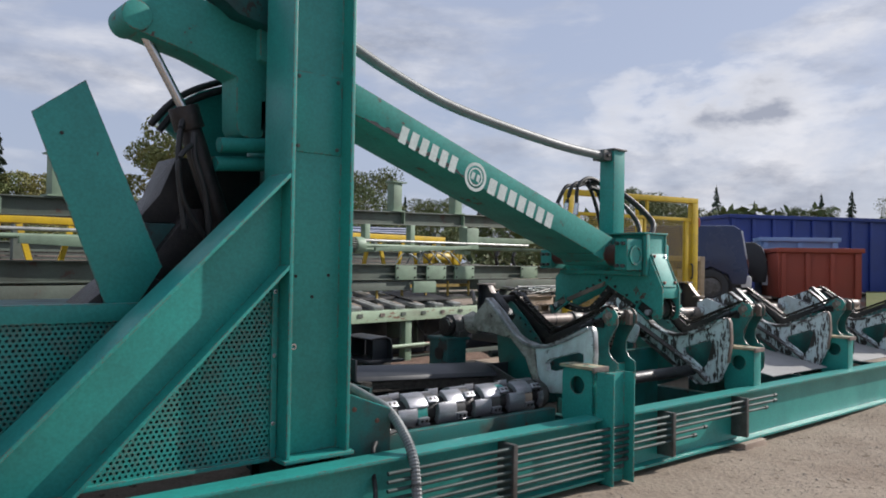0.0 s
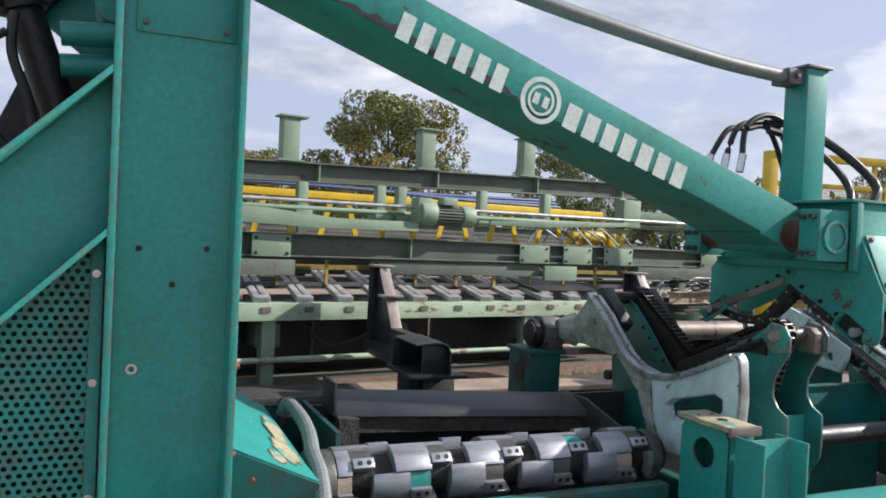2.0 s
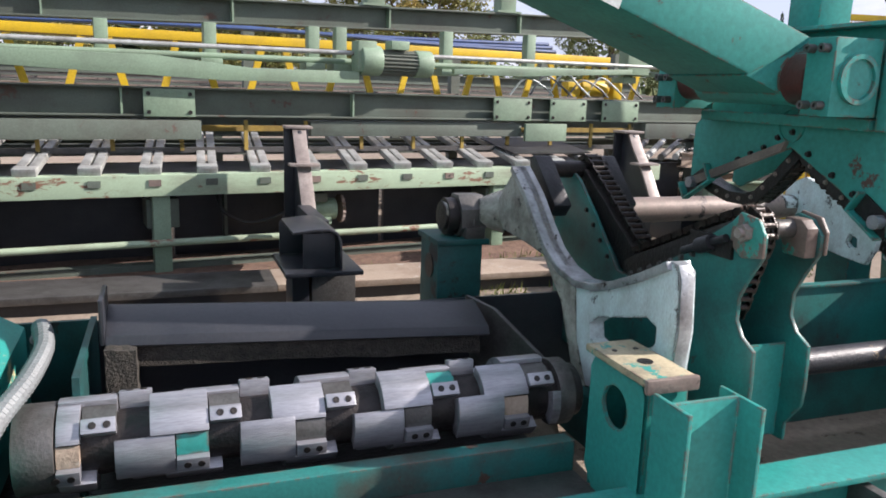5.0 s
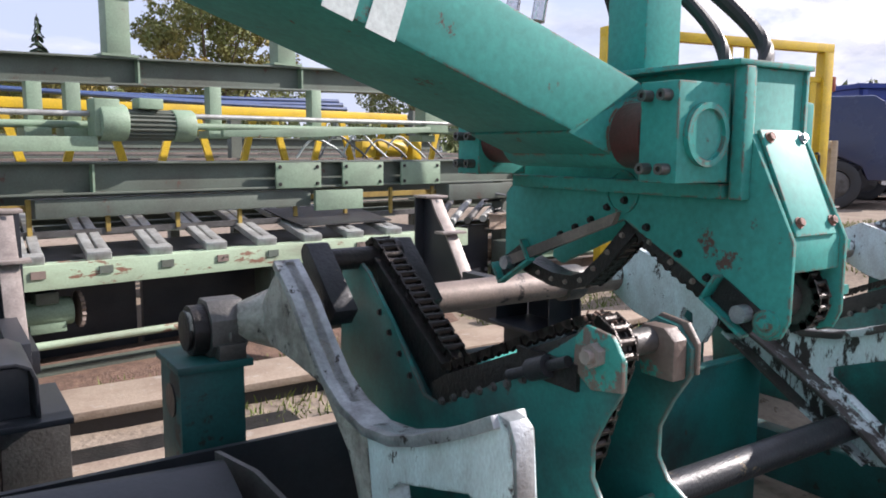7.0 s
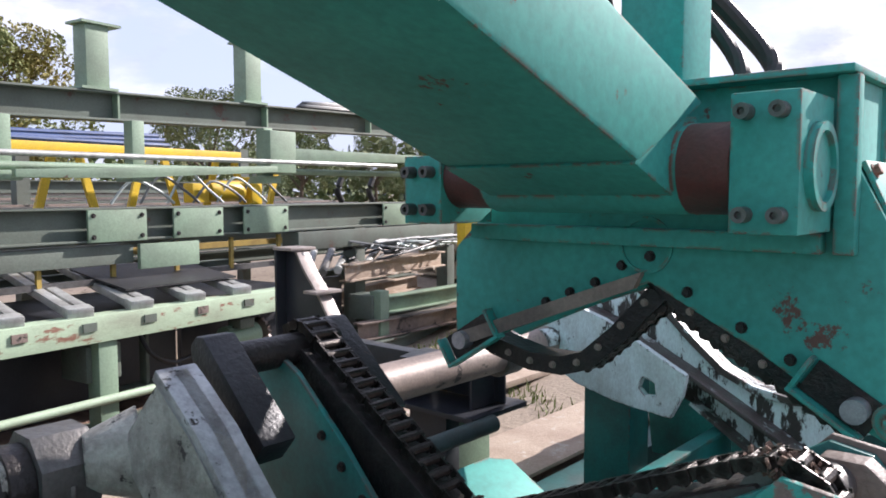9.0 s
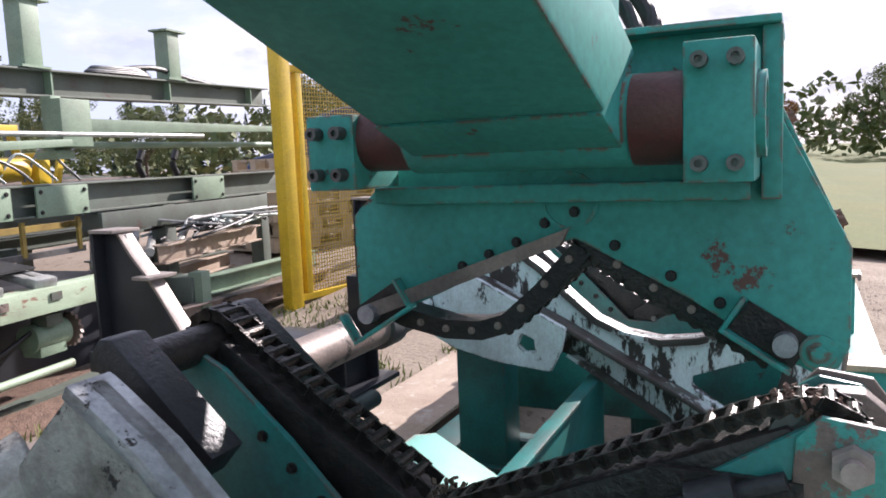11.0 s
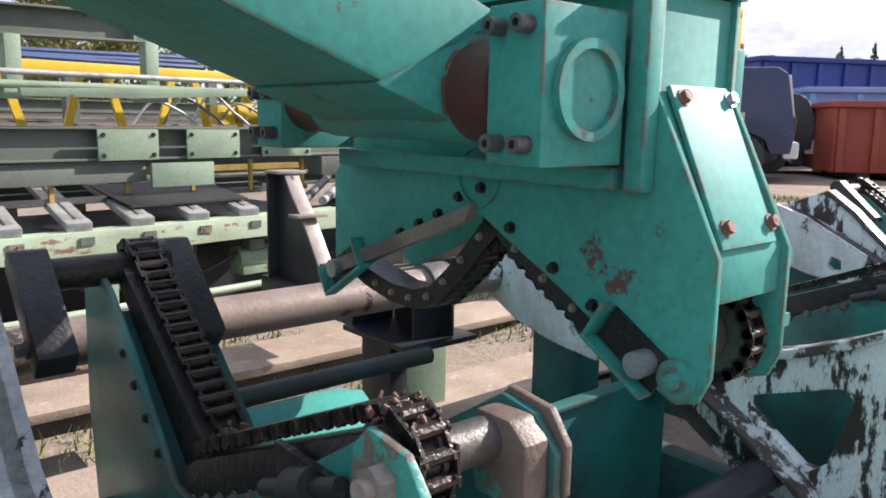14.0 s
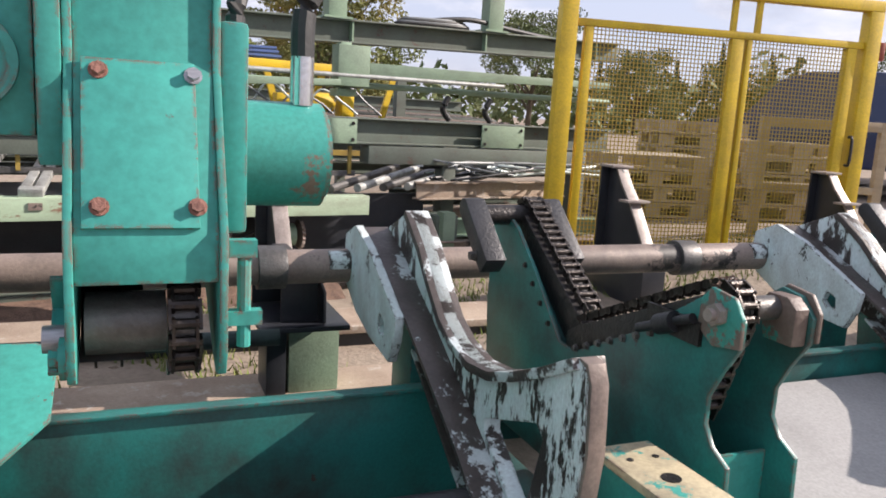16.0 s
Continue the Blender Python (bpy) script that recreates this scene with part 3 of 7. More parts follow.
bolts("panel_bolt", [(1.885, COL_Y + 0.10, 1.28), (1.885, COL_Y + 0.10, 0.95), (1.885, COL_Y + 0.10, 0.6), (1.5, COL_Y + 0.115, 0.96), (1.24, COL_Y + 0.115, 0.72)], (0, -1, 0), 0.009, 0.006, CHROME, frame_ob, "small bright bolt head")
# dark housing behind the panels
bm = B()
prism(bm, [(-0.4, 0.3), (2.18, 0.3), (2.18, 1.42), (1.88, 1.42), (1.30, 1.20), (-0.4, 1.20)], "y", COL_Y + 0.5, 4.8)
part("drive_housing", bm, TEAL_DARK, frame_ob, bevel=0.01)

# upright plate, hopper and cylinder behind the brace
hopper = thing("deflector_plate", "tall slanting teal steel deflector plate", "plate")
bm = B()
prism(bm, [(0.80, 2.115), (1.032, 2.30), (1.42, 1.40), (1.30, 1.21), (1.145, 1.21)], "y", 3.93, 3.942)
part("plate", bm, TEAL, hopper, bevel=0.002)
bm = B()
prism(bm, [(1.05, 1.205), (1.45, 1.205), (1.45, 1.32), (1.25, 1.38)], "y", 3.945, 4.3)
prism(bm, [(1.38, 1.205), (1.88, 1.43), (1.88, 1.74), (1.66, 1.72), (1.46, 1.46)], "y", 4.16, 4.4)
part("bracket", bm, GREASE, hopper, "black greasy bracket", bevel=0.006)
bm = B()
rod(bm, (0.93, 3.925, 2.03), (0.93, 3.93, 2.03), 0.009, 12)
part("plate_hole", bm, GREASE, hopper)

cyl = thing("hydraulic_cylinder", "dark hydraulic cylinder with a bright piston rod", "cylinder")
bm = B()
rod(bm, (1.88, 4.1, 1.42), (1.59, 4.1, 2.23), 0.062, 20)
rod(bm, (1.615, 4.1, 2.15), (1.575, 4.1, 2.27), 0.082, 20)
part("barrel", bm, GREASE, cyl, bevel=0.004)
bm = B()
rod(bm, (1.585, 4.1, 2.245), (1.35, 4.1, 2.64), 0.026, 18)
part("piston_rod", bm, CHROME, cyl)
bm = B()
hose(bm, [(1.56, 4.05, 2.2), (1.53, 4.02, 2.10), (1.52, 4.0, 1.9), (1.56, 4.0, 1.6)], 0.016)
hose(bm, [(1.60, 4.0, 2.12), (1.60, 3.98, 1.98), (1.66, 3.98, 1.8), (1.70, 4.0, 1.55)], 0.017)
hose(bm, [(1.58, 3.98, 2.05), (1.50, 3.95, 1.95), (1.54, 3.97, 1.75), (1.68, 4.0, 1.55)], 0.014)
part("hydraulic_hose", bm, RUBBER, cyl, "black rubber hydraulic hoses")

# pivot housing left of the column
pivot = thing("pivot_housing", "teal pivot housing with pipes beside the column", "machine part")
bm = B()
prism(bm, [(1.60, 2.26), (1.70, 2.37), (1.85, 2.47), (2.17, 2.60), (2.17, 2.05), (1.82, 2.09)], "y", 4.55, 4.6)
part("side_plate", bm, TEAL, pivot, bevel=0.004)
for k in range(2):
    bm = B()
    hose(bm, [(1.54 + 0.05 * k, 4.5, 2.22 - 0.03 * k), (1.65 + 0.04 * k, 4.5, 2.355 - 0.035 * k), (1.79 + 0.025 * k, 4.5, 2.46 - 0.045 * k), (2.03 + 0.01 * k, 4.5, 2.565 - 0.05 * k), (2.17, 4.5, 2.60 - 0.05 * k)], 0.021)
    part("hydraulic_hose", bm, RUBBER, pivot, "thick black hose bent over the housing")
bm = B()
prism(bm, [(1.53, 1.80), (1.40, 1.64), (1.90, 1.64), (2.14, 1.88), (2.14, 2.02), (1.86, 2.02), (1.62, 2.02)], "y", 4.3, 4.6)
part("valve_box", bm, GREASE, pivot, "black greasy valve box", bevel=0.01)
bm = B()
prism(bm, [(1.40, 1.635), (1.90, 1.635), (1.90, 1.40), (1.50, 1.25), (1.44, 1.25)], "y", 4.22, 4.6)
part("lower_box", bm, TEAL_DARK, pivot, "grimy dark teal box", bevel=0.006)
bm = B()
for z, y in ((2.09, 4.0), (1.99, 4.05)):
    rod(bm, (1.74, y, z - 0.02), (2.18, y, z + 0.02), 0.042, 18)
part("pipe", bm, TEAL, pivot)
bm = B()
box(bm, 1.98, 2.12, 4.0, 4.3, 2.17, 2.36)
box(bm, 2.10, 2.2, 3.8, 3.9, 2.15, 2.75)
part("bearing_block", bm, TEAL_DARK, pivot, bevel=0.01)
bm = B()
hose(bm, [(2.08, 3.78, 2.78), (2.06, 3.77, 2.4), (2.07, 3.78, 2.15), (1.99, 3.78, 2.1), (1.98, 3.79, 1.95), (2.02, 3.8, 1.86)], 0.007)
part("cable", bm, CONDUIT, pivot, "thin grey cable")

# ---------------------------------------------------------------- swing arm with the drive head
arm = thing("swing_arm", "teal box-section swing arm with painted white markings", "machine arm")
AY0, AY1 = 3.95, 4.40
SL = -0.346                                    # fall of the arm per metre of x


def arm_z(x, top):
    return 2.544 - 0.340 * (x - 2.59) if top else 2.346 - 0.350 * (x - 2.59)


bm = B()
xa, xb, xc = 1.95, 4.91, 5.19
out = [(xa, arm_z(xa, 0)), (xb, arm_z(xb, 0)), (xc, arm_z(xc, 1)), (xa, arm_z(xa, 1))]
prism(bm, out, "y", AY0, AY1)
part("box_beam", bm, TEAL_WORN, arm, bevel=0.012)
bm = B()
prism(bm, [(1.25, 2.62), (1.37, 2.592), (1.58, 2.545), (1.836, 2.46), (1.842, 2.18), (1.87, 2.14), (1.92, 2.125), (2.0, 2.14), (2.02, 2.24), (2.06, 2.66), (1.98, 2.735), (1.65, 2.85), (1.45, 2.85), (1.27, 2.765)], "y", 4.0, 4.20)
rod(bm, (1.285, 3.985, 2.685), (1.285, 4.215, 2.685), 0.078, 24)
part("rear_lever", bm, TEAL_WORN, arm, bevel=0.008)
bm = B()
prism(bm, [(1.66, 2.86), (1.79, 2.775), (1.95, 2.745), (2.01, 2.72), (2.18, 2.83), (2.18, 3.05), (1.95, 3.02)], "y", 3.88, 4.24)
part("lever_yoke", bm, TEAL_DARK, arm, "grimy teal yoke", bevel=0.01)
# paint burnt and worn off along the arm's lower edge
rng = random.Random(3)
for s0, s1 in ((0.05, 0.55), (0.48, 0.95)):
    top = [(s0 + (s1 - s0) * i / 16, -0.048 + 0.030 * math.sin(3.14 * i / 16) + rng.uniform(-0.010, 0.012)) for i in range(17)]
    bm = B()
    prism(bm, [(2.59 + s * math.cos(math.atan(SL)), 2.399 + s * math.sin(math.atan(SL)) + h) for s, h in [(s1, -0.049), (s0, -0.049)] + top], "y", AY0 - 0.0015, AY0 + 0.001)
    part("worn_paint_patch", bm, LEVER, arm, "burnt dark worn paint")
# painted lettering reduced to bars, and a round emblem
tilt = math.atan(SL)


def on_arm(s, h):
    x = 2.59 + s * math.cos(tilt)
    return x - h * math.sin(tilt), 2.395 + s * math.sin(tilt) + h * math.cos(tilt)


def marking(s0, s1, h0, h1, bm):
    prism(bm, [on_arm(s0, h0), on_arm(s1, h0), on_arm(s1, h1), on_arm(s0, h1)], "y", AY0 - 0.002, AY0 + 0.001)


for s0, n in ((0.37, 6), (1.205, 7)):
    for i in range(n):
        bm = B()
        a = s0 + i * (0.09 if n == 6 else 0.106)
        marking(a, a + (0.06 if n == 6 else 0.075), -0.058, 0.055, bm)
        part("painted_bar", bm, LETTER, arm, "worn white painted bar")
bm = B()
c = on_arm(1.07, 0.0)
ring(bm, (c[0], AY0 - 0.002, c[1]), (c[0], AY0 + 0.001, c[1]), 0.102, 0.080)
ring(bm, (c[0], AY0 - 0.002, c[1]), (c[0], AY0 + 0.001, c[1]), 0.066, 0.054)
part("emblem_ring", bm, LETTER, arm, "round white painted emblem")
bm = B()
marking(1.03, 1.06, -0.025, 0.025, bm)
marking(1.08, 1.11, -0.025, 0.025, bm)
part("emblem_bar", bm, LETTER, arm, "white painted bar inside the emblem")

PX, PZ = 5.13, 1.525                           # pivot of the head
bm = B()
rod(bm, (PX, 3.93, PZ), (PX, 4.42, PZ), 0.09, 28)
prism(bm, [(4.90, 1.531), (5.08, 1.465), (5.18, 1.46), (5.20, 1.56), (5.16, 1.63), (5.0, 1.62)], "y", AY0 + 0.004, AY1 - 0.004)
part("pivot_shaft", bm, TEAL_WORN, arm, bevel=0.004)
bm = B()
rod(bm, (PX - 0.01, 3.842, PZ), (PX - 0.01, 3.94, PZ), 0.088, 28)
part("pivot_collar", bm, RED_SHAFT, arm, "dark red primed collar")
bm = B()
rod(bm, (PX - 0.01, 4.405, 1.515), (PX - 0.01, 4.53, 1.515), 0.072, 28)
part("pivot_collar", bm, RED_SHAFT, arm, "dark red primed collar")

head = thing("saw_unit", "teal drive head hung on the arm, with bolted cover", "machine head")
plate_line = [(3.69, 1.70), (3.69, 1.53), (3.555, 1.26), (3.555, 1.06), (3.575, 1.015), (3.615, 1.0), (3.66, 1.02), (3.86, 1.145), (4.11, 1.275),
              (4.40, 1.165), (4.64, 1.055), (4.69, 1.075), (4.69, 1.33), (4.61, 1.405), (4.56, 1.46), (4.26, 1.50), (4.26, 1.70)]
HX0, HX1 = 5.285, 5.535
for x in (HX0, HX1 - 0.014):
    bm = B()
    prism(bm, plate_line, "x", x, x + 0.014)
    part("side_plate", bm, TEAL_WORN, head, bevel=0.003)
bm = B()
box(bm, 5.22, 5.55, 3.685, 4.27, 1.70, 1.715)
part("top_plate", bm, TEAL_WORN, head, bevel=0.003)
bm = B()
box(bm, 5.245, 5.283, 3.682, 3.72, 1.36, 1.699)
part("edge_bar", bm, TEAL_WORN, head, bevel=0.004)
# front: upright strip, slanting cover, lip over the chain slot
xi0, xi1 = HX0 + 0.0145, HX1 - 0.0145
bm = B()
ribbon(bm, [(3.70, 1.698), (3.70, 1.545), (3.568, 1.262), (3.568, 1.18)], 0.010, "x", xi0, xi1)
part("front_sheet", bm, TEAL_WORN, head, bevel=0.002)
nrm = Vector((0, -0.906, 0.423))
bm = B()
p0, p1 = Vector((0, 3.695, 1.535)), Vector((0, 3.575, 1.268))
q = [p0 + nrm * 0.004, p1 + nrm * 0.004, p1 + nrm * 0.014, p0 + nrm * 0.014]
prism(bm, [(v.y, v.z) for v in q], "x", xi0 + 0.012, xi1 - 0.03)
cover = part("cover_plate", bm, TEAL_WORN, head, bevel=0.002)
for k, (x, s) in enumerate(((5.338, 0.08), (5.487, 0.08), (5.338, 0.88), (5.487, 0.88))):
    bm = B()
    bolt(bm, Vector((x, 0, 0)) + p0.lerp(p1, s) + nrm * 0.014, nrm, 0.0115, 0.010)
    part("cover_bolt", bm, STEEL if k == 1 else RUST_BOLT, cover, "rusty hexagon bolt head")
bm = B()
box(bm, HX0 + 0.02, HX1 - 0.02, 3.80, 4.24, 1.30, 1.69)
part("gear_core", bm, TEAL_DARK, head)
bolts("plate_bolt", [(HX0, y, z) for y, z in ((3.90, 1.195), (4.02, 1.26), (4.25, 1.265), (4.32, 1.235), (4.39, 1.205), (4.18, 1.31), (3.80, 1.14), (4.15, 1.372), (4.11, 1.372), (4.11, 1.335))],
      (-1, 0, 0), 0.0095, 0.010, GREASE, head, "greasy bolt head")
bm = B()
ring(bm, (HX0 - 0.006, 4.12, 1.36), (HX0, 4.12, 1.36), 0.066, 0.058, 28)
part("adjuster_ring", bm, TEAL_WORN, head)
# bearing block with a round cap, and its fellow on the far side
for y0, y1, cap in ((3.722, 3.842, True), (4.53, 4.65, False)):
    bm = B()
    box(bm, 5.04, 5.24, y0, y1, 1.405, 1.655 if cap else 1.57)
    blk = part("bearing_block", bm, TEAL_WORN, head, bevel=0.004)
    if cap:
        bm = B()
        ring(bm, (5.14, y0 - 0.016, PZ), (5.14, y0, PZ), 0.080, 0.064, 40)
        rod(bm, (5.14, y0 - 0.006, PZ), (5.14, y0, PZ), 0.064, 40)
        part("round_cap", bm, TEAL, blk)
    for y in (y0 + 0.03, y1 - 0.03):
        for z in (1.44, 1.62 if cap else 1.53):
            bm = B()
            rod(bm, (5.0395, y, z), (5.018, y, z), 0.0145, 14)
            ring(bm, (5.019, y, z), (5.008, y, z), 0.0145, 0.007, 14)
            part("socket_bolt", bm, STEEL_DARK, blk, "thick socket-head bolt")
bm = B()
box(bm, 5.24, 5.283, 3.74, 4.60, 1.36, 1.40)
part("block_ledge", bm, TEAL_WORN, head, bevel=0.003)
# two small rollers in bracket boxes at the lower ends of the plate
for y, z, w in ((3.69, 1.075, 1.0), (4.63, 1.09, -1.0)):
    bm = B()
    m = Matrix.Translation((HX0 - 0.0302, y, z)) @ pose(0, 0, 0, 32 * w, 0, 0)
    box(bm, -0.005, 0.03, -0.06 if w > 0 else -0.10, 0.10, -0.050, -0.040, m)
    if w < 0:
        box(bm, -0.005, 0.03, -0.10, -0.09, -0.040, 0.035, m)
    box(bm, -0.005, 0.03, 0.09, 0.10, -0.040, 0.035, m)
    brk = part("roller_bracket", bm, TEAL, head, bevel=0.002)
    bm = B()
    box(bm, 0.024, 0.0298, -0.06 if w > 0 else -0.085, 0.085, -0.038, 0.034, m)
    part("bracket_shadow_plate", bm, GREASE, brk)
    bm = B()
    rod(bm, m @ Vector((-0.012, -0.02 * w, 0.0)), m @ Vector((0.024, -0.02 * w, 0.0)), 0.024, 20)
    part("roller_pin", bm, STEEL, brk, "bright steel pin")
bm = B()
rod(bm, (HX0 - 0.012, 3.612, 1.048), (HX0, 3.612, 1.048), 0.036, 24)
bolt(bm, (HX0 - 0.012, 3.612, 1.048), (-1, 0, 0), 0.016, 0.014)
part("end_pin", bm, TEAL_WORN, head)


# ---------------------------------------------------------------- chains
def chain_mesh(name, line, x0, x1, pitch=0.032, tall=0.03):
    """A roller chain along a line in the y-z plane, between x0 and x1: rollers and two rows of scalloped side plates."""
    pts = [Vector((0, y, z)) for y, z in line]
    dense = [pts[0]]
    left = pitch
    for a, b in zip(pts, pts[1:]):
        n = (b - a).length
        s = left
        while s <= n:
            dense.append(a.lerp(b, s / n))
            s += pitch
        left = s - n
    bm = B()
    for i, p in enumerate(dense[:-1]):
        q = dense[i + 1]
        dv = (q - p).normalized()
        nv = Vector((0, -dv.z, dv.y))
        rod(bm, (x0, p.y, p.z), (x1, p.y, p.z), 0.010, 10)
        inset = 0.006 if i % 2 else 0.0
        for x, s in ((x0 + inset, 1), (x1 - inset, -1)):
            a, b = p - dv * 0.010, q + dv * 0.010
            h = tall / 2
            shape = [a - nv * h * 0.6, b - nv * h * 0.6, b + nv * h * 0.7, b - dv * 0.008 + nv * h, (a + b) / 2 + nv * h * 0.55, a + dv * 0.008 + nv * h, a + nv * h * 0.7]
            prism(bm, [(v.y, v.z) for v in shape], "x", x, x + s * 0.005)
    return bm


bm = chain_mesh("chain", [(4.66, 1.09), (4.45, 1.03), (4.28, 1.05), (4.08, 1.23)], HX0 + 0.02, HX0 + 0.09)
part("chain", bm, CHAIN, head, "greasy roller chain")
bm = B()
prism(bm, [(4.62, 1.075), (4.14, 1.26), (4.12, 1.30), (4.66, 1.10)], "x", HX0 - 0.022, HX0 - 0.001)
part("chain_guide", bm, TUBE, head, "worn grey-brown guide strip")
bm = B()
ribbon(bm, [(4.66, 1.125), (4.56, 1.088), (4.45, 1.065), (4.36, 1.066), (4.30, 1.085), (4.215, 1.16), (4.115, 1.268)], 0.048, "x", HX0 + 0.016, HX0 + 0.1)
prism(bm, [(4.14, 1.28), (4.06, 1.22), (3.95, 1.15), (3.82, 1.08), (3.70, 1.01), (3.64, 1.03), (3.80, 1.16), (4.08, 1.285)], "x", HX0 + 0.016, HX0 + 0.12)
part("chain_wheel_guard", bm, GREASE, head)
bolts("guard_bolt", [(HX0 + 0.016, y, z) for y, z in ((4.52, 1.055), (4.45, 1.043), (4.38, 1.042), (4.31, 1.058), (4.25, 1.105), (4.19, 1.165), (4.13, 1.225), (4.02, 1.215), (3.94, 1.165), (3.86, 1.12), (3.78, 1.075))],
      (-1, 0, 0), 0.007, 0.006, TUBE, head, "worn pale bolt head")
bm = chain_mesh("chain", [(4.10, 1.235), (3.96, 1.145), (3.82, 1.07), (3.70, 1.0)], HX0 + 0.03, HX0 + 0.09)
part("chain", bm, CHAIN, head, "greasy roller chain")
arc = [(3.66 + 0.085 * math.cos(radians(a)), 1.09 + 0.085 * math.sin(radians(a))) for a in range(60, 280, 12)]
bm = chain_mesh("chain", arc, 5.44, 5.495)
part("chain", bm, CHAIN, head, "greasy roller chain")
bm = B()
rod(bm, (5.31, 3.67, 1.09), (5.44, 3.67, 1.09), 0.055, 20)
rod(bm, (5.445, 3.66, 1.09), (5.49, 3.66, 1.09), 0.075, 24)
part("chain_sprocket", bm, STEEL_DARK, head)
# hydraulic motor at the back of the head
bm = B()
rod(bm, (HX1, 4.0, 1.37), (5.785, 4.0, 1.37), 0.116, 32)
rod(bm, (5.775, 4.0, 1.37), (5.795, 4.0, 1.37), 0.100, 32)
part("drive_motor", bm, MOTOR_PAINT, head, "round teal drive motor with chipped paint")
bm = B()
box(bm, HX1, HX1 + 0.05, 3.70, 3.74, 1.24, 1.62)
part("motor_flange", bm, TEAL, head, bevel=0.01)
bm = B()
rod(bm, (5.74, 3.98, 1.48), (5.74, 3.98, 1.585), 0.026, 14)
part("hose_fitting", bm, CHROME, head, "bright hose fitting")
bm = B()
rod(bm, (5.60, 3.98, 1.48), (5.60, 3.98, 1.56), 0.022, 14)
part("hose_fitting", bm, CHROME, head, "bright hose fitting")
bm = B()
hose(bm, [(5.74, 3.98, 1.58), (5.75, 3.99, 1.70), (5.83, 4.03, 1.82), (5.78, 4.12, 1.95), (5.64, 4.22, 2.08), (5.46, 4.30, 2.17), (5.30, 4.34, 2.16)], 0.026)
hose(bm, [(5.60, 3.98, 1.55), (5.60, 4.0, 1.68), (5.64, 4.06, 1.82), (5.58, 4.16, 1.97), (5.45, 4.26, 2.08), (5.28, 4.30, 2.12)], 0.021)
part("hydraulic_hose", bm, RUBBER, head, "black rubber hydraulic hoses")
bm = B()
box(bm, HX1 + 0.001, HX1 + 0.06, 3.575, 3.60, 1.10, 1.125)
box(bm, HX1 + 0.001, HX1 + 0.05, 3.575, 3.60, 1.22, 1.25)
rod(bm, (HX1 + 0.03, 3.588, 1.06), (HX1 + 0.03, 3.588, 1.22), 0.012, 10)
part("tension_screw", bm, TEAL_WORN, head)

post = thing("hose_post", "square teal hose post on the drive head", "post")
bm = B()
box(bm, 5.26, 5.41, 4.03, 4.18, 1.716, 2.42)
part("post", bm, TEAL, post, bevel=0.006)
bm = B()
box(bm, 5.245, 5.425, 4.015, 4.195, 2.42, 2.435)
box(bm, 5.15, 5.26, 4.05, 4.17, 2.33, 2.41)
bolt(bm, (5.2, 4.05, 2.37), (0, -1, 0), 0.014, 0.015)
part("clamp", bm, STEEL_DARK, post, bevel=0.004)
for k in range(3):
    bm = B()
    y = 4.3 + 0.07 * k
    hose(bm, [(5.10 - 0.05 * k, y, 1.95), (5.12, y, 2.12), (5.26, y, 2.20 - 0.03 * k), (5.42, y, 2.16), (5.54, y, 1.98), (5.62, y, 1.75)], 0.017)
    part("hydraulic_hose", bm, RUBBER, post, "looped black hydraulic hose")
    bm = B()
    rod(bm, (5.105 - 0.05 * k, y, 1.97), (5.085 - 0.05 * k, y, 1.87), 0.022, 12)
    part("hose_fitting", bm, CHROME, post, "bright hose fitting")

bm = B()
hose(bm, [(2.2, 4.1, 3.02), (2.69, 4.1, 2.80), (3.10, 4.1, 2.655), (3.50, 4.1, 2.55), (4.07, 4.1, 2.465), (4.70, 4.1, 2.395), (5.18, 4.1, 2.37)], 0.037, seg=14)
solo("cable_conduit", bm, CONDUIT, "thick grey-green conduit sagging from column to post", "conduit")

# ---------------------------------------------------------------- cutter rotor and its bay
rotor = thing("cutter_rotor", "worn steel cutter rotor with bolted knife holders", "rotor")
RY, RZ, RR = 3.955, 0.465, 0.110
bm = B()
rod(bm, (2.64, RY, RZ), (4.31, RY, RZ), RR - 0.022, 48)
part("drum", bm, GREASE, rotor, bevel=0.003)
bm = B()
rod(bm, (2.635, RY, RZ), (2.735, RY, RZ), RR + 0.012, 48)
part("end_ring", bm, STEEL_DARK, rotor, bevel=0.003)
bm = B()
rod(bm, (4.215, RY, RZ), (4.27, RY, RZ), RR + 0.002, 48)
part("end_ring", bm, STEEL_DARK, rotor, bevel=0.003)


def arc_block(bm, x0, x1, a0, a1, r0, r1, seg=6):
    lo, hi = [], []
    for i in range(seg + 1):
        a = radians(a0 + (a1 - a0) * i / seg)
        lo.append((RY + r0 * math.cos(a), RZ + r0 * math.sin(a)))
        hi.append((RY + r1 * math.cos(a), RZ + r1 * math.sin(a)))
    prism(bm, lo + hi[::-1], "x", x0, x1)


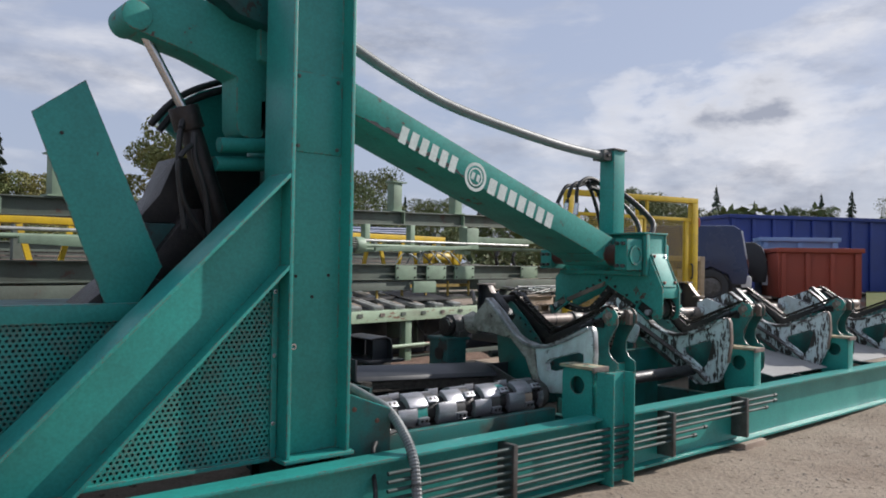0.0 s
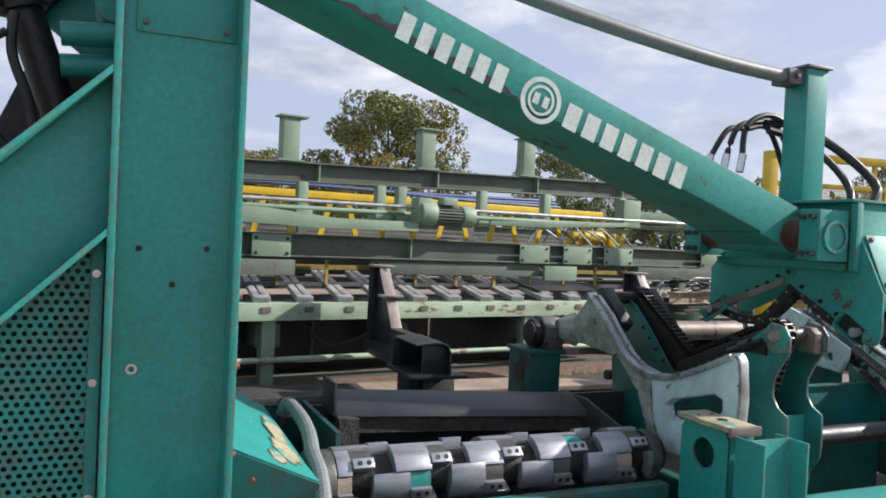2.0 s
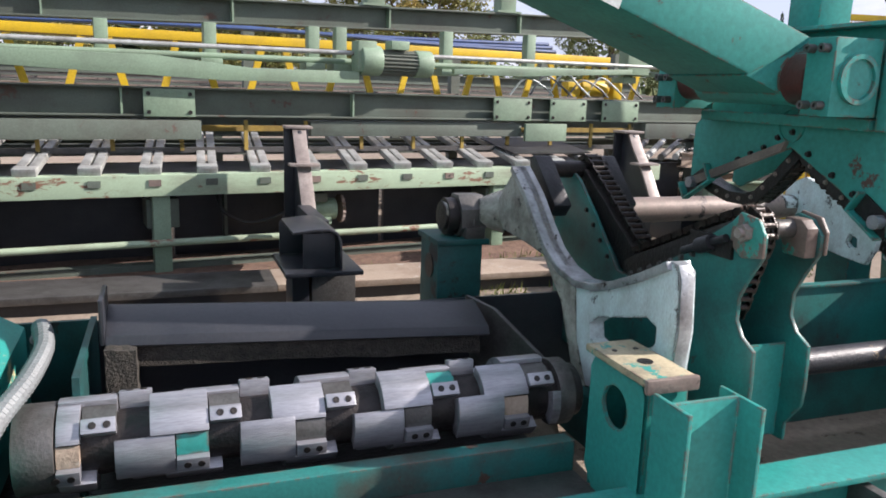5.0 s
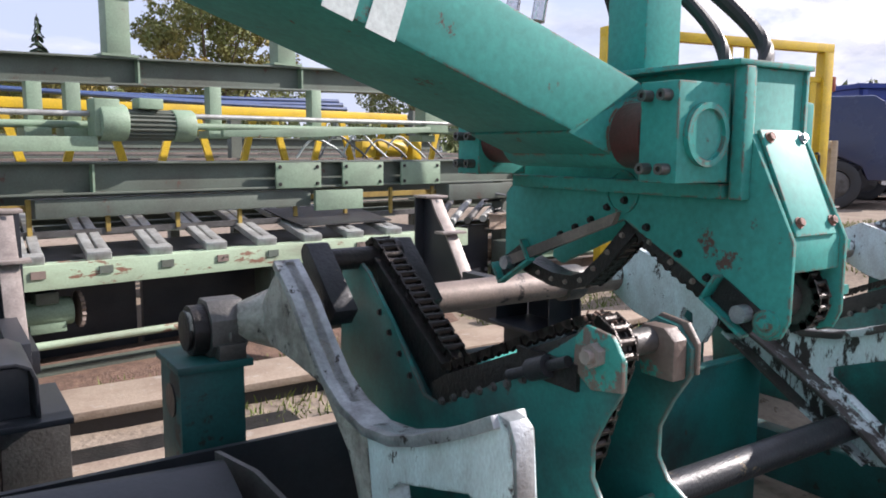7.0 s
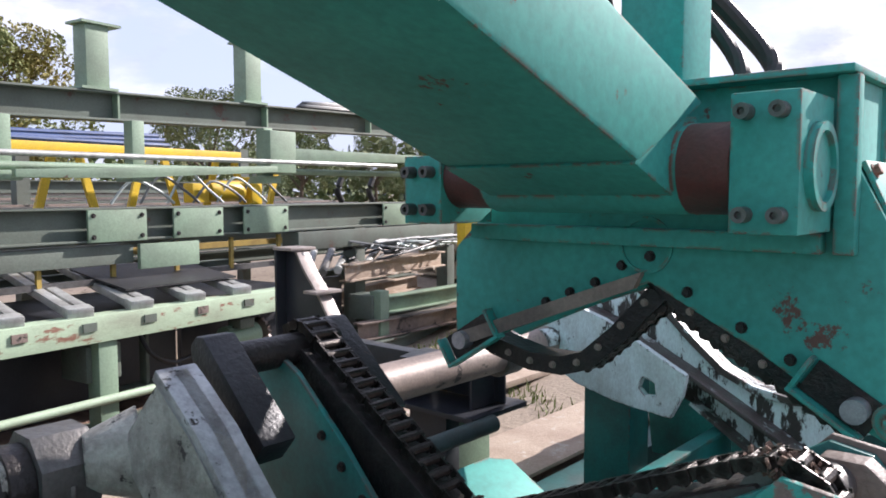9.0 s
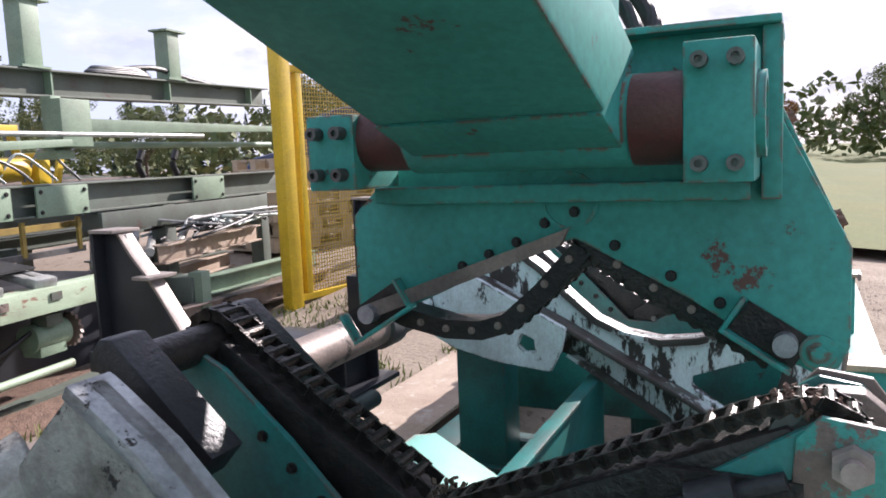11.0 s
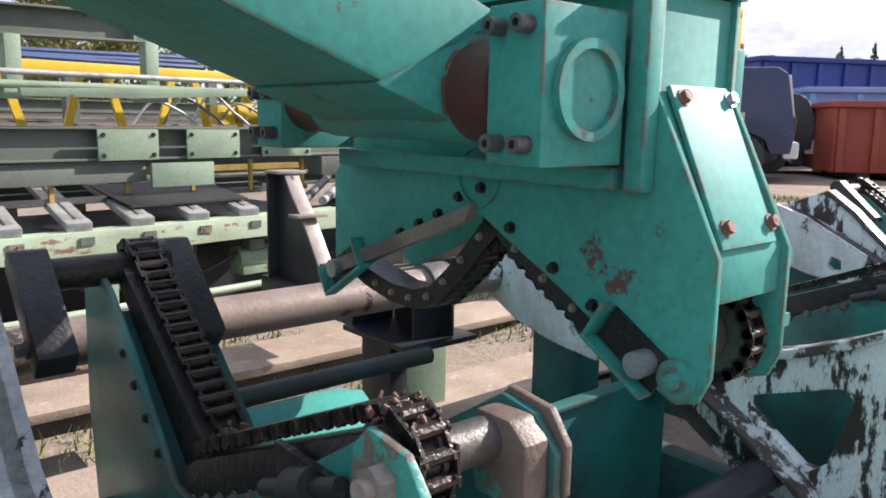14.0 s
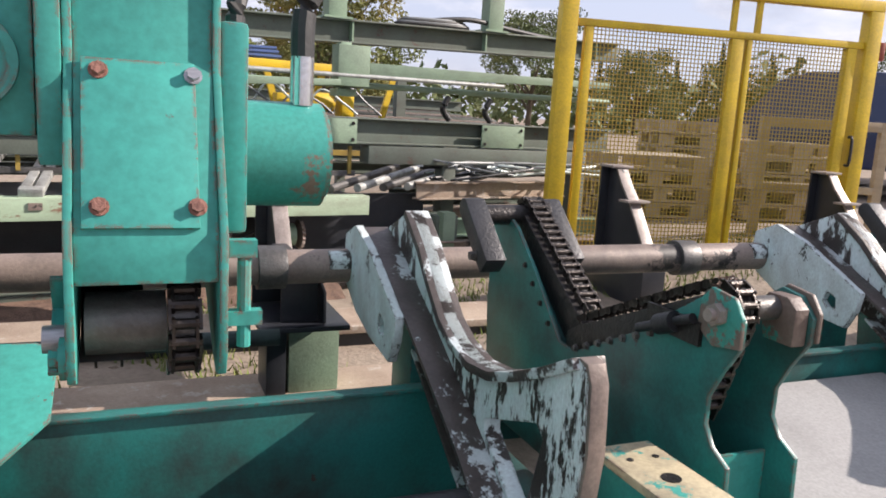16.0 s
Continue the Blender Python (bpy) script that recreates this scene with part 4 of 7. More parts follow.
SECT = 60
for k in range(6):
    a = 187 - SECT * k                             # middle of the sector; the knives climb the rotor in a spiral
    for j in range(-2, 6):
        xh = 2.708 + 0.325 * j + 0.09 * k
        x0, x1 = max(xh + 0.172, 2.74), min(xh + 0.324, 4.21)
        if x1 - x0 > 0.03:
            bm = B()
            arc_block(bm, x0, x1, a - SECT / 2 - 6 * ((j + k) % 2), a + SECT / 2 - 0.6, RR - 0.03, RR + 0.012 + 0.007 * ((j + k) % 2), 8)
            part("rotor_segment", bm, STEEL, rotor, bevel=0.0025)
        if xh < 2.73 - 0.03 or xh > 4.13 or k > 3:
            continue
        bm = B()
        arc_block(bm, max(xh, 2.736) + 0.002, xh + 0.088, a + 1, a + 19, RR - 0.03, RR + 0.026, 1)
        holder = part("knife_holder", bm, STEEL, rotor, "worn steel knife holder", bevel=0.003)
        bm = B()
        ca, rr = radians(a + 10), RR + 0.0235
        nn = Vector((0, math.cos(ca), math.sin(ca)))
        for dx in (0.03, 0.066):
            c = Vector((xh + dx, RY + rr * math.cos(ca), RZ + rr * math.sin(ca)))
            rod(bm, c - nn * 0.004, c + nn * 0.003, 0.010, 12)
        part("bolt_recess", bm, GREASE, holder)
        bm = B()
        arc_block(bm, max(xh, 2.736) + 0.003, xh + 0.087, a - 29, a + 0.5, RR - 0.03, RR + 0.004, 4)
        part("paint_patch", bm, TEAL if (2 * j + k) % 5 == 2 else RUST if (j + k) % 4 == 0 else STEEL_DARK, rotor, "leftover paint beside the knife")
bm = B()
prism(bm, [(3.70, 0.30), (3.714, 0.30), (3.714, 0.395), (3.76, 0.395), (3.76, 0.408), (3.70, 0.408)], "x", 2.30, 4.19)
part("rotor_bay_lip", bm, STAINED, frame_ob, "teal steel lip with worn paint before the rotor", bevel=0.003)
bm = B()
box(bm, 2.30, 4.19, 3.43, 3.698, 0.30, 0.312)
part("bay_deck", bm, STEEL_DARK, frame_ob, "grimy deck plate beside the rotor", bevel=0.002)
guard = thing("rotor_guard", "black steel guard over the back of the rotor", "guard")
bm = B()
ribbon(bm, [(4.43, 0.725), (4.40, 0.722), (4.33, 0.698), (4.26, 0.668), (4.245, 0.64)], 0.018, "x", 2.84, 4.13)
box(bm, 2.825, 2.84, 4.25, 4.45, 0.64, 0.785)
for v in bm.verts:
    v.co.z -= 0.05 * (v.co.x - 2.9)
part("top_sheet", bm, BLACK, guard, bevel=0.004)
bm = B()
box(bm, 2.90, 4.10, 4.27, 4.31, 0.565, 0.645)
box(bm, 2.84, 2.93, 4.20, 4.30, 0.35, 0.64)
bmesh.ops.subdivide_edges(bm, edges=bm.edges[:], cuts=9, use_grid_fill=True)
for v in bm.verts:
    v.co.z -= 0.05 * (v.co.x - 2.9)
    v.co += Vector(noise.noise_vector(v.co * 40)) * 0.006
part("rubble_edge", bm, RUBBLE, guard, "edge caked with bark and grease")
bm = B()
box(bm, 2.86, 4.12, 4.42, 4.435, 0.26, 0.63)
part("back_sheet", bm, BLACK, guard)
bm = B()
for v in prism(bm, [(4.50, 0.30), (4.10, 0.30), (4.10, 0.50), (4.36, 0.64), (4.50, 0.66)], "x", 4.145, 4.16):
    v.co.x += 0.42 * (4.46 - v.co.y)
part("end_sheet", bm, STEEL_DARK, guard, "dull brown end sheet")
# bay floor, much darker than the frame around it
bm = B()
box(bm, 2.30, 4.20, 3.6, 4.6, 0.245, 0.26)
part("rotor_bay_floor", bm, GREASE, frame_ob, "black floor under the rotor")
# added black sheet: hides the sunlit ground so the gap stays dark
bm = B()
box(bm, 1.2, 4.85, 5.12, 5.76, 0.262, 0.275)
part("rear_dark_sheet", bm, GREASE, frame_ob, "black sheet added to darken the gap behind the rotor")
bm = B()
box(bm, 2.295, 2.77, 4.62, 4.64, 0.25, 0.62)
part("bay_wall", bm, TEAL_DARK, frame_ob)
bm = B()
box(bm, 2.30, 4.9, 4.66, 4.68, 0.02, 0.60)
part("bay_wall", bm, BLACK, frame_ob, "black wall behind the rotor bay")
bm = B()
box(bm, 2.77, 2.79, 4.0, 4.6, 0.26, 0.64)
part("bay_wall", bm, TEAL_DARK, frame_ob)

chute = thing("drive_cover", "folded teal sheet cover with scraped paint", "cover")
bm = B()
A_, B_, C_, D_ = (2.30, 3.60, 0.725), (2.30, 4.55, 0.80), (2.58, 4.52, 0.64), (2.58, 3.52, 0.615)
vs = [bm.verts.new(p) for p in (A_, B_, C_, D_, (2.30, 3.60, 0.33), (2.30, 4.55, 0.33), (2.58, 4.52, 0.33), (2.58, 3.52, 0.33))]
for f in ((0, 1, 2, 3), (0, 3, 7, 4), (3, 2, 6, 7), (2, 1, 5, 6), (1, 0, 4, 5), (4, 7, 6, 5)):
    bm.faces.new([vs[i] for i in f])
part("sheet", bm, CHUTE, chute, bevel=0.006)
bm = B()
vs = [bm.verts.new(p) for p in ((2.302, 3.594, 0.715), (2.578, 3.515, 0.608), (2.578, 3.515, 0.335), (2.302, 3.594, 0.335))]
vs += [bm.verts.new(v.co + Vector((-0.001, -0.005, 0))) for v in vs]
for f in ((0, 1, 2, 3), (7, 6, 5, 4), (0, 4, 5, 1), (1, 5, 6, 2), (2, 6, 7, 3), (3, 7, 4, 0)):
    bm.faces.new([vs[i] for i in f])
part("front_sheet", bm, STAINED, chute, "rust-stained front of the cover")


def ragged(parent, corners, u0, u1, v0, v1, lift, seed, mat, label, n=110):
    """A worn patch with a torn outline on a flat four-cornered face."""
    rng = random.Random(seed)
    a, b, c, e = [Vector(p) for p in corners]
    out = Vector(lift)
    lo, hi = [], []
    bm = B()
    for i in range(n):
        w = 6.28318 * i / n
        r = 0.78 + 0.20 * noise.noise((1.6 * math.cos(w), 1.6 * math.sin(w), seed)) + rng.uniform(-0.16, 0.12)
        u, v = (u0 + u1) / 2 + (u1 - u0) / 2 * r * math.cos(w), (v0 + v1) / 2 + (v1 - v0) / 2 * r * math.sin(w)
        p = a.lerp(e, u).lerp(b.lerp(c, u), v)
        lo.append(bm.verts.new(p - out * 0.5))
        hi.append(bm.verts.new(p + out))
    bm.faces.new(lo[::-1])
    bm.faces.new(hi)
    for i in range(n):
        bm.faces.new((lo[i], lo[(i + 1) % n], hi[(i + 1) % n], hi[i]))
    part("worn_paint_patch", bm, mat, parent, label)


up_chute = (Vector(D_) - Vector(A_)).cross(Vector(B_) - Vector(A_)).normalized() * 0.0015
for k, (u0, u1, v0, v1) in enumerate(((0.60, 0.98, 0.05, 0.45), (0.70, 0.99, 0.30, 0.78), (0.50, 0.72, 0.02, 0.22))):
    ragged(chute, (A_, B_, C_, D_), u0, u1, v0, v1, up_chute, 40 + k, WORN_TOP, "paint scraped down to pale primer", 140)
for k, (y0, y1, z0, z1) in enumerate(((3.68, 4.0, 0.76, 0.97), (4.3, 4.55, 1.02, 1.3))):
    ragged(side, ((COL_R + 0.006, y0, z0), (COL_R + 0.006, y1, z0), (COL_R + 0.006, y1, z1), (COL_R + 0.006, y0, z1)), 0, 1, 0, 1, (0.0012, 0, 0), 60 + k, RUST_SMEAR, "thin brown rust smear", 60)
bolts("sheet_bolt", [(2.37, 3.567, 0.62), (2.50, 3.53, 0.55)], (-0.3, -1, 0), 0.010, 0.008, RUST_BOLT, chute)
bm = B()
hose(bm, [(2.64, 4.42, 0.58), (2.65, 4.37, 0.68), (2.675, 4.22, 0.66), (2.66, 4.0, 0.64), (2.625, 3.8, 0.625), (2.605, 3.6, 0.60), (2.575, 3.42, 0.53), (2.54, 3.25, 0.40), (2.51, 3.17, 0.2), (2.5, 3.16, 0.02), (2.5, 3.14, -0.03)],
     0.025, seg=12, rib=0.0045, rib_step=0.02)
ribbed = thing("ribbed_hose", "grey ribbed hose hanging over the beam", "hose")
part("hose_body", bm, CONDUIT, ribbed, smooth=0)
bm = B()
ring(bm, (2.641, 4.415, 0.59), (2.646, 4.395, 0.635), 0.036, 0.024, 20)
part("end_clamp", bm, STEEL_DARK, ribbed, "dark steel hose clamp")
bm = B()
hose(bm, [(2.72, 3.64, 0.445), (2.60, 3.60, 0.44), (2.48, 3.52, 0.42), (2.38, 3.40, 0.36), (2.30, 3.25, 0.22), (2.24, 3.22, 0.05)], 0.013)
h2 = thing("hydraulic_line", "thin dark hydraulic line with a pale end fitting", "hose")
part("line", bm, RUBBER, h2)
bm = B()
rod(bm, (2.72, 3.64, 0.445), (2.775, 3.645, 0.445), 0.015, 12)
part("fitting", bm, GALV, h2)

# ---------------------------------------------------------------- pipes along the beam
for i, (z, x1) in enumerate(((0.345, 6.45), (0.30, 6.45), (0.255, 6.3), (0.21, 5.35), (0.165, 5.2), (0.12, 4.35), (0.075, 4.3))):
    bm = B()
    rod(bm, (2.35, 3.215, z), (x1, 3.215, z), 0.011, 10)
    rod(bm, (x1 - 0.01, 3.215, z), (x1 + 0.03, 3.215, z), 0.016, 10)
    solo("hydraulic_pipe", bm, PIPE, "thin steel pipe clipped along the beam", "pipe", group="pipes along the beam")
for x in (3.25, 4.9, 5.95):
    bm = B()
    box(bm, x, x + 0.035, 3.19, 3.329, 0.05, 0.37)
    solo("pipe_clip", bm, STEEL_DARK, "dark steel clip holding pipes on the beam", "clip", group="pipe clips", bevel=0.003)

# ---------------------------------------------------------------- stations: bracket, rocker, chain cradle
SX = [4.38 + STEP * i for i in range(4)]


def build_bracket(upright):
    t = thing("support_bracket", "teal box bracket with a round hole on the beam", "bracket", group="beam brackets")
    bm = B()
    # hollow box with a hole in its side: strips round an opening
    y0, y1, z0, z1 = 3.37, 3.64, 0.30, 0.715
    cy, cz, r = 3.505, 0.60, 0.062
    seg = 24
    ringv = []
    for xx in (0.0, 0.012):
        inner = [bm.verts.new((xx, cy + r * math.cos(6.28318 * i / seg), cz + r * math.sin(6.28318 * i / seg))) for i in range(seg)]
        outer = []
        for i in range(seg):
            a = 6.28318 * i / seg
            dx, dz = math.cos(a), math.sin(a)
            k = min(((y1 - cy) / dx if dx > 1e-6 else (y0 - cy) / dx if dx < -1e-6 else 9), ((z1 - cz) / dz if dz > 1e-6 else (z0 - cz) / dz if dz < -1e-6 else 9))
            outer.append(bm.verts.new((xx, cy + k * dx, cz + k * dz)))
        ringv.append((inner, outer))
    for inner, outer in ringv:
        for i in range(seg):
            j = (i + 1) % seg
            bm.faces.new((inner[i], inner[j], outer[j], outer[i]))
    for i in range(seg):
        j = (i + 1) % seg
        bm.faces.new((ringv[0][0][i], ringv[0][0][j], ringv[1][0][j], ringv[1][0][i]))
    part("holed_side", bm, TEAL, t)
    bm = B()
    prism(bm, [(0.0125, y0), (0.135, y0), (0.135, y1), (0.0125, y1), (0.0125, y1 - 0.012), (0.123, y1 - 0.012), (0.123, y0 + 0.012), (0.0125, y0 + 0.012)], "z", z0, z1)
    part("folded_side", bm, TEAL, t, bevel=0.003)
    bm = B()
    box(bm, -0.012, 0.145, 3.36, 3.66, z1, z1 + 0.022)
    topp = part("top_plate", bm, WORN_TOP, t, "worn top plate with bolt holes", bevel=0.004)
    for x, y, r in ((0.07, 3.48, 0.022), (0.035, 3.58, 0.008), (0.105, 3.58, 0.008)):
        bm = B()
        rod(bm, (x, y, z1 + 0.021), (x, y, z1 + 0.024), r, 16)
        part("bolt_hole", bm, GREASE, topp)
    bm = B()
    box(bm, -0.014, 0.148, 3.342, 3.36, z1 - 0.015, z1 + 0.024)
    part("top_bar", bm, TUBE, t, bevel=0.005)
    # upright channel in front of the beam
    if upright:
        bm = B()
        prism(bm, [(-0.005, 3.185), (0.007, 3.185), (0.007, 3.255), (0.20, 3.255), (0.20, 3.17), (0.212, 3.17), (0.212, 3.33), (0.20, 3.33), (0.20, 3.267), (0.007, 3.267), (0.007, 3.33), (-0.005, 3.33)], "z", -0.04, 0.712)
        part("upright_channel", bm, TEAL, t, bevel=0.003)
    return t


bracket = build_bracket(True)
bracket.matrix_basis = pose(4.19, 0, 0)
bracket_low = build_bracket(False)
bracket_low.matrix_basis = pose(6.385, 0, 0)
for x in (8.32, 10.30):
    copy_thing(bracket_low, pose(x, 0, 0))

U_LINE = [(4.64, 1.155), (4.60, 1.13), (4.50, 1.06), (4.40, 0.965), (4.30, 0.88), (4.20, 0.835), (4.08, 0.815), (3.96, 0.83), (3.84, 0.87), (3.70, 0.93), (3.57, 0.995)]


def filled(bm, outer, hole, x0, x1):
    """A plate with one opening, between x0 and x1, from outlines in y and z."""
    vo = [bm.verts.new((x0, y, z)) for y, z in outer]
    vi = [bm.verts.new((x0, y, z)) for y, z in hole]
    edges = [bm.edges.new((vo[i], vo[(i + 1) % len(vo)])) for i in range(len(vo))]
    edges += [bm.edges.new((vi[i], vi[(i + 1) % len(vi)])) for i in range(len(vi))]
    bmesh.ops.triangle_fill(bm, use_beauty=True, use_dissolve=False, edges=edges)
    geo = bmesh.ops.extrude_face_region(bm, geom=list(bm.faces))
    bmesh.ops.translate(bm, verts=[v for v in geo["geom"] if isinstance(v, bmesh.types.BMVert)], vec=(x1 - x0, 0, 0))


def build_rocker(slim):
    """slim: the first rocker, with a slotted bowl and a grimy arm; the others have a triangular opening and a long strut."""
    t = thing("log_rocker", "white-painted steel log rocker, chipped and greasy", "rocker", group="log rockers")
    if slim:
        bowl = [(3.53, 0.97), (3.515, 0.80), (3.53, 0.62), (3.56, 0.50), (3.98, 0.46), (4.06, 0.60), (4.09, 0.80)] + U_LINE[6:]
        slot = [(3.97, 0.635), (3.98, 0.685), (3.93, 0.72), (3.66, 0.80), (3.61, 0.785), (3.61, 0.735), (3.65, 0.70), (3.92, 0.625)]
        bm = B()
        filled(bm, bowl, slot, 0.0, 0.06)
        part("rocker_bowl", bm, WHITE, t, bevel=0.006)
        bm = B()
        prism(bm, [(4.10, 0.795), (4.07, 0.60), (4.0, 0.44), (4.10, 0.50), (4.20, 0.70), (4.36, 0.84), (4.55, 0.86), (4.74, 0.87), (4.82, 0.93), (4.80, 1.0), (4.72, 1.08), (4.64, 1.155)] + U_LINE[1:6], "x", 0.004, 0.056)
        part("rocker_arm", bm, WHITE_DIRTY, t, "arm of the rocker grey with grime", bevel=0.012)
    else:
        low = [(3.53, 0.97), (3.52, 0.80), (3.545, 0.60), (3.62, 0.42), (3.80, 0.37), (4.05, 0.51), (4.40, 0.73), (4.75, 0.86), (5.00, 0.90), (5.02, 1.0), (4.86, 1.06)]
        tri = [(3.98, 0.69), (3.72, 0.785), (3.685, 0.76), (3.74, 0.56), (3.79, 0.52), (3.98, 0.655)]
        bm = B()
        filled(bm, low + U_LINE, tri, 0.0, 0.05)
        part("rocker_body", bm, WHITE_WORN, t, bevel=0.006)
        bm = B()
        filled(bm, [(4.98, 1.02), (4.86, 1.07), (4.70, 1.02), (4.385, 0.858), (4.40, 0.78), (4.44, 0.70), (4.65, 0.722), (4.82, 0.765), (5.0, 0.86)], [(4.545, 0.83), (4.50, 0.815), (4.495, 0.77), (4.535, 0.765), (4.56, 0.79)], -0.12, -0.09)
        part("side_ear", bm, WHITE, t, bevel=0.004)
        bm = B()
        ribbon(bm, [(3.70, 0.42), (3.80, 0.50), (3.98, 0.615), (4.20, 0.735), (4.40, 0.845), (4.70, 0.995), (4.86, 1.05)], 0.016, "x", -0.088, 0.0)
        part("strut_flange", bm, SCRAPED, t, bevel=0.003)
        bm = B()
        ribbon(bm, [(3.80, 0.385), (4.05, 0.525), (4.40, 0.745)], 0.012, "x", -0.06, 0.0)
        part("inner_rib", bm, SCRAPED, t)
    bm = B()
    ribbon(bm, U_LINE, 0.026, "x", -0.016, 0.068)
    part("rim_flange", bm, WHITE_EDGE if slim else SCRAPED, t, "bright worn rim of the rocker", bevel=0.004)
    bm = B()
    ribbon(bm, [(3.57, 0.995), (3.535, 0.99), (3.515, 0.95), (3.505, 0.80), (3.53, 0.60)], 0.012, "x", 0.002, 0.046)
    part("front_flange", bm, TUBE if not slim else WHITE_EDGE, t, "worn front edge", bevel=0.003)
    bm = B()
    rod(bm, (-0.20, 4.93, 0.92), (0.05, 4.93, 0.92), 0.045, 20)
    rod(bm, (-0.04, 4.90, 0.925), (0.06, 4.86, 0.93), 0.06, 20, 0.10)
    part("hub", bm, WHITE_DIRTY if slim else WHITE_WORN, t)
    return t


def build_cradle():
    t = thing("chain_cradle", "teal V-shaped chain cradle with greasy roller chains", "chain conveyor", group="chain cradles")
    near = [(3.62, 1.115), (3.56, 1.105), (3.52, 1.06), (3.52, 1.0), (3.565, 0.93), (3.60, 0.86), (3.60, 0.79), (3.57, 0.745), (3.515, 0.715), (3.51, 0.60), (3.515, 0.52), (3.57, 0.44), (3.57, 0.38)]
    for k, x in enumerate((0.28, 0.49)):
        bm = B()
        v = [(4.60, 1.10), (4.46, 0.98), (4.27, 0.79), (4.18, 0.785)] if k == 0 else [(4.55, 0.80), (4.40, 0.76), (4.27, 0.76), (4.18, 0.78)]
        prism(bm, near + [(4.75, 0.38), (4.80, 0.80)] + ([(4.78, 1.10), (4.70, 1.15)] if k == 0 else []) + v + [(3.90, 0.93)], "x", x, x + 0.014)
        part("side_plate", bm, TEAL_OILY, t, bevel=0.003)
    bm = B()
    prism(bm, [(4.66, 0.60), (4.10, 0.60), (4.10, 0.74), (4.30, 0.78), (4.62, 1.05)], "x", 0.296, 0.488)
    part("cross_web", bm, TEAL_DARK, t)
    bm = B()
    box(bm, 0.296, 0.488, 3.60, 3.61, 0.39, 0.70)
    part("front_web", bm, TEAL, t)
    bm = B()
    prism(bm, [(4.70, 1.12), (4.64, 1.14), (4.19, 0.845), (4.25, 0.78), (4.31, 0.79)], "x", 0.325, 0.425)
    part("rear_chain_bar", bm, GREASE, t, bevel=0.003)
    bm = B()
    prism(bm, [(4.25, 0.78), (4.25, 0.83), (4.19, 0.865), (3.66, 1.095), (3.62, 1.06), (3.66, 1.02), (4.16, 0.775)], "x", 0.2945, 0.385)
    part("front_chain_bar", bm, GREASE, t, bevel=0.003)
    bolts("bar_bolt", [(0.28, 4.17 - 0.057 * i, 0.80 + 0.025 * i) for i in range(7)], (-1, 0, 0), 0.009, 0.008, STEEL_DARK, t, "greasy bolt head")
    bolts("web_bolt", [(0.28, 4.52 - 0.06 * i, 0.985 - 0.052 * i) for i in range(4)], (-1, 0, 0), 0.008, 0.006, GREASE, t)
    head_arc = [(4.68 + 0.055 * math.cos(radians(a)), 1.135 + 0.055 * math.sin(radians(a))) for a in range(-20, 125, 18)]
    bm = chain_mesh("chain", head_arc + [(4.60, 1.145), (4.21, 0.885)], 0.34, 0.41)
    part("rear_chain", bm, CHAIN, t, "greasy roller chain")
    nose = [(3.625 + 0.065 * math.cos(radians(a)), 1.065 + 0.065 * math.sin(radians(a))) for a in range(70, 200, 15)]
    bm = chain_mesh("chain", [(4.20, 0.885), (3.68, 1.115)] + nose + [(3.60, 0.95), (3.64, 0.82), (3.66, 0.76)], 0.30, 0.36)
    part("front_chain", bm, CHAIN, t, "greasy roller chain hanging over the end")
    bm = B()
    rod(bm, (0.30, 3.60, 1.07), (0.48, 3.60, 1.07), 0.030, 16)
    for x in (0.312, 0.348):
        rod(bm, (x - 0.004, 3.625, 1.065), (x + 0.004, 3.625, 1.065), 0.062, 20)
    part("end_sprocket", bm, STEEL_DARK, t)
    bm = B()
    rod(bm, (0.25, 3.585, 1.065), (0.279, 3.585, 1.065), 0.027, 6)
    rod(bm, (0.235, 3.585, 1.065), (0.2505, 3.585, 1.065), 0.015, 14)
    part("end_nut", bm, STOP_EDGE, t, "worn rusty axle nut")
    bm = B()
    rod(bm, (0.517, 3.585, 1.055), (0.528, 3.585, 1.055), 0.027, 6)
    rod(bm, (0.527, 3.585, 1.055), (0.537, 3.585, 1.055), 0.014, 14)
    part("end_nut", bm, STOP_EDGE, t, "worn rusty axle nut")
    for x in (0.2715, 0.505):
        bm = B()
        prism(bm, [(3.515, 1.00), (3.515, 1.07), (3.545, 1.112), (3.62, 1.122), (3.65, 1.09), (3.655, 1.02), (3.60, 0.985)], "x", x, x + 0.012)
        part("nose_cheek", bm, CHIPPED, t, "rusty cheek with chipped teal paint", bevel=0.003)
    bm = B()
    prism(bm, [(3.53, 0.99), (3.53, 1.08), (3.56, 1.105), (3.62, 1.105), (3.64, 1.07), (3.62, 0.99)], "x", 0.445, 0.489)
    part("nose_block", bm, CHIPPED, t, "rusty block with chipped teal paint", bevel=0.006)
    bm = B()
    box(bm, 0.268, 0.2795, 3.64, 3.84, 0.97, 1.03, pose(0, 0, 0))
    part("slot", bm, GREASE, t)
    bm = B()
    rod(bm, (0.262, 3.66, 1.035), (0.262, 3.86, 0.955), 0.013, 12)
    rod(bm, (0.262, 3.72, 1.011), (0.262, 3.78, 0.987), 0.027, 14)
    part("tension_screw", bm, LEVER, t, "dark greasy tension screw")
    # top lever and shaft
    bm = B()
    m = Matrix.Translation((0.15, 4.62, 1.085)) @ pose(0, 0, 0, 42, 0, 0)
    prism(bm, [(-0.15, -0.035), (0.12, -0.035), (0.14, -0.015), (0.14, 0.015), (0.12, 0.035), (-0.15, 0.035)], "x", -0.038, 0.038)
    bmesh.ops.transform(bm, matrix=m, verts=bm.verts[:])
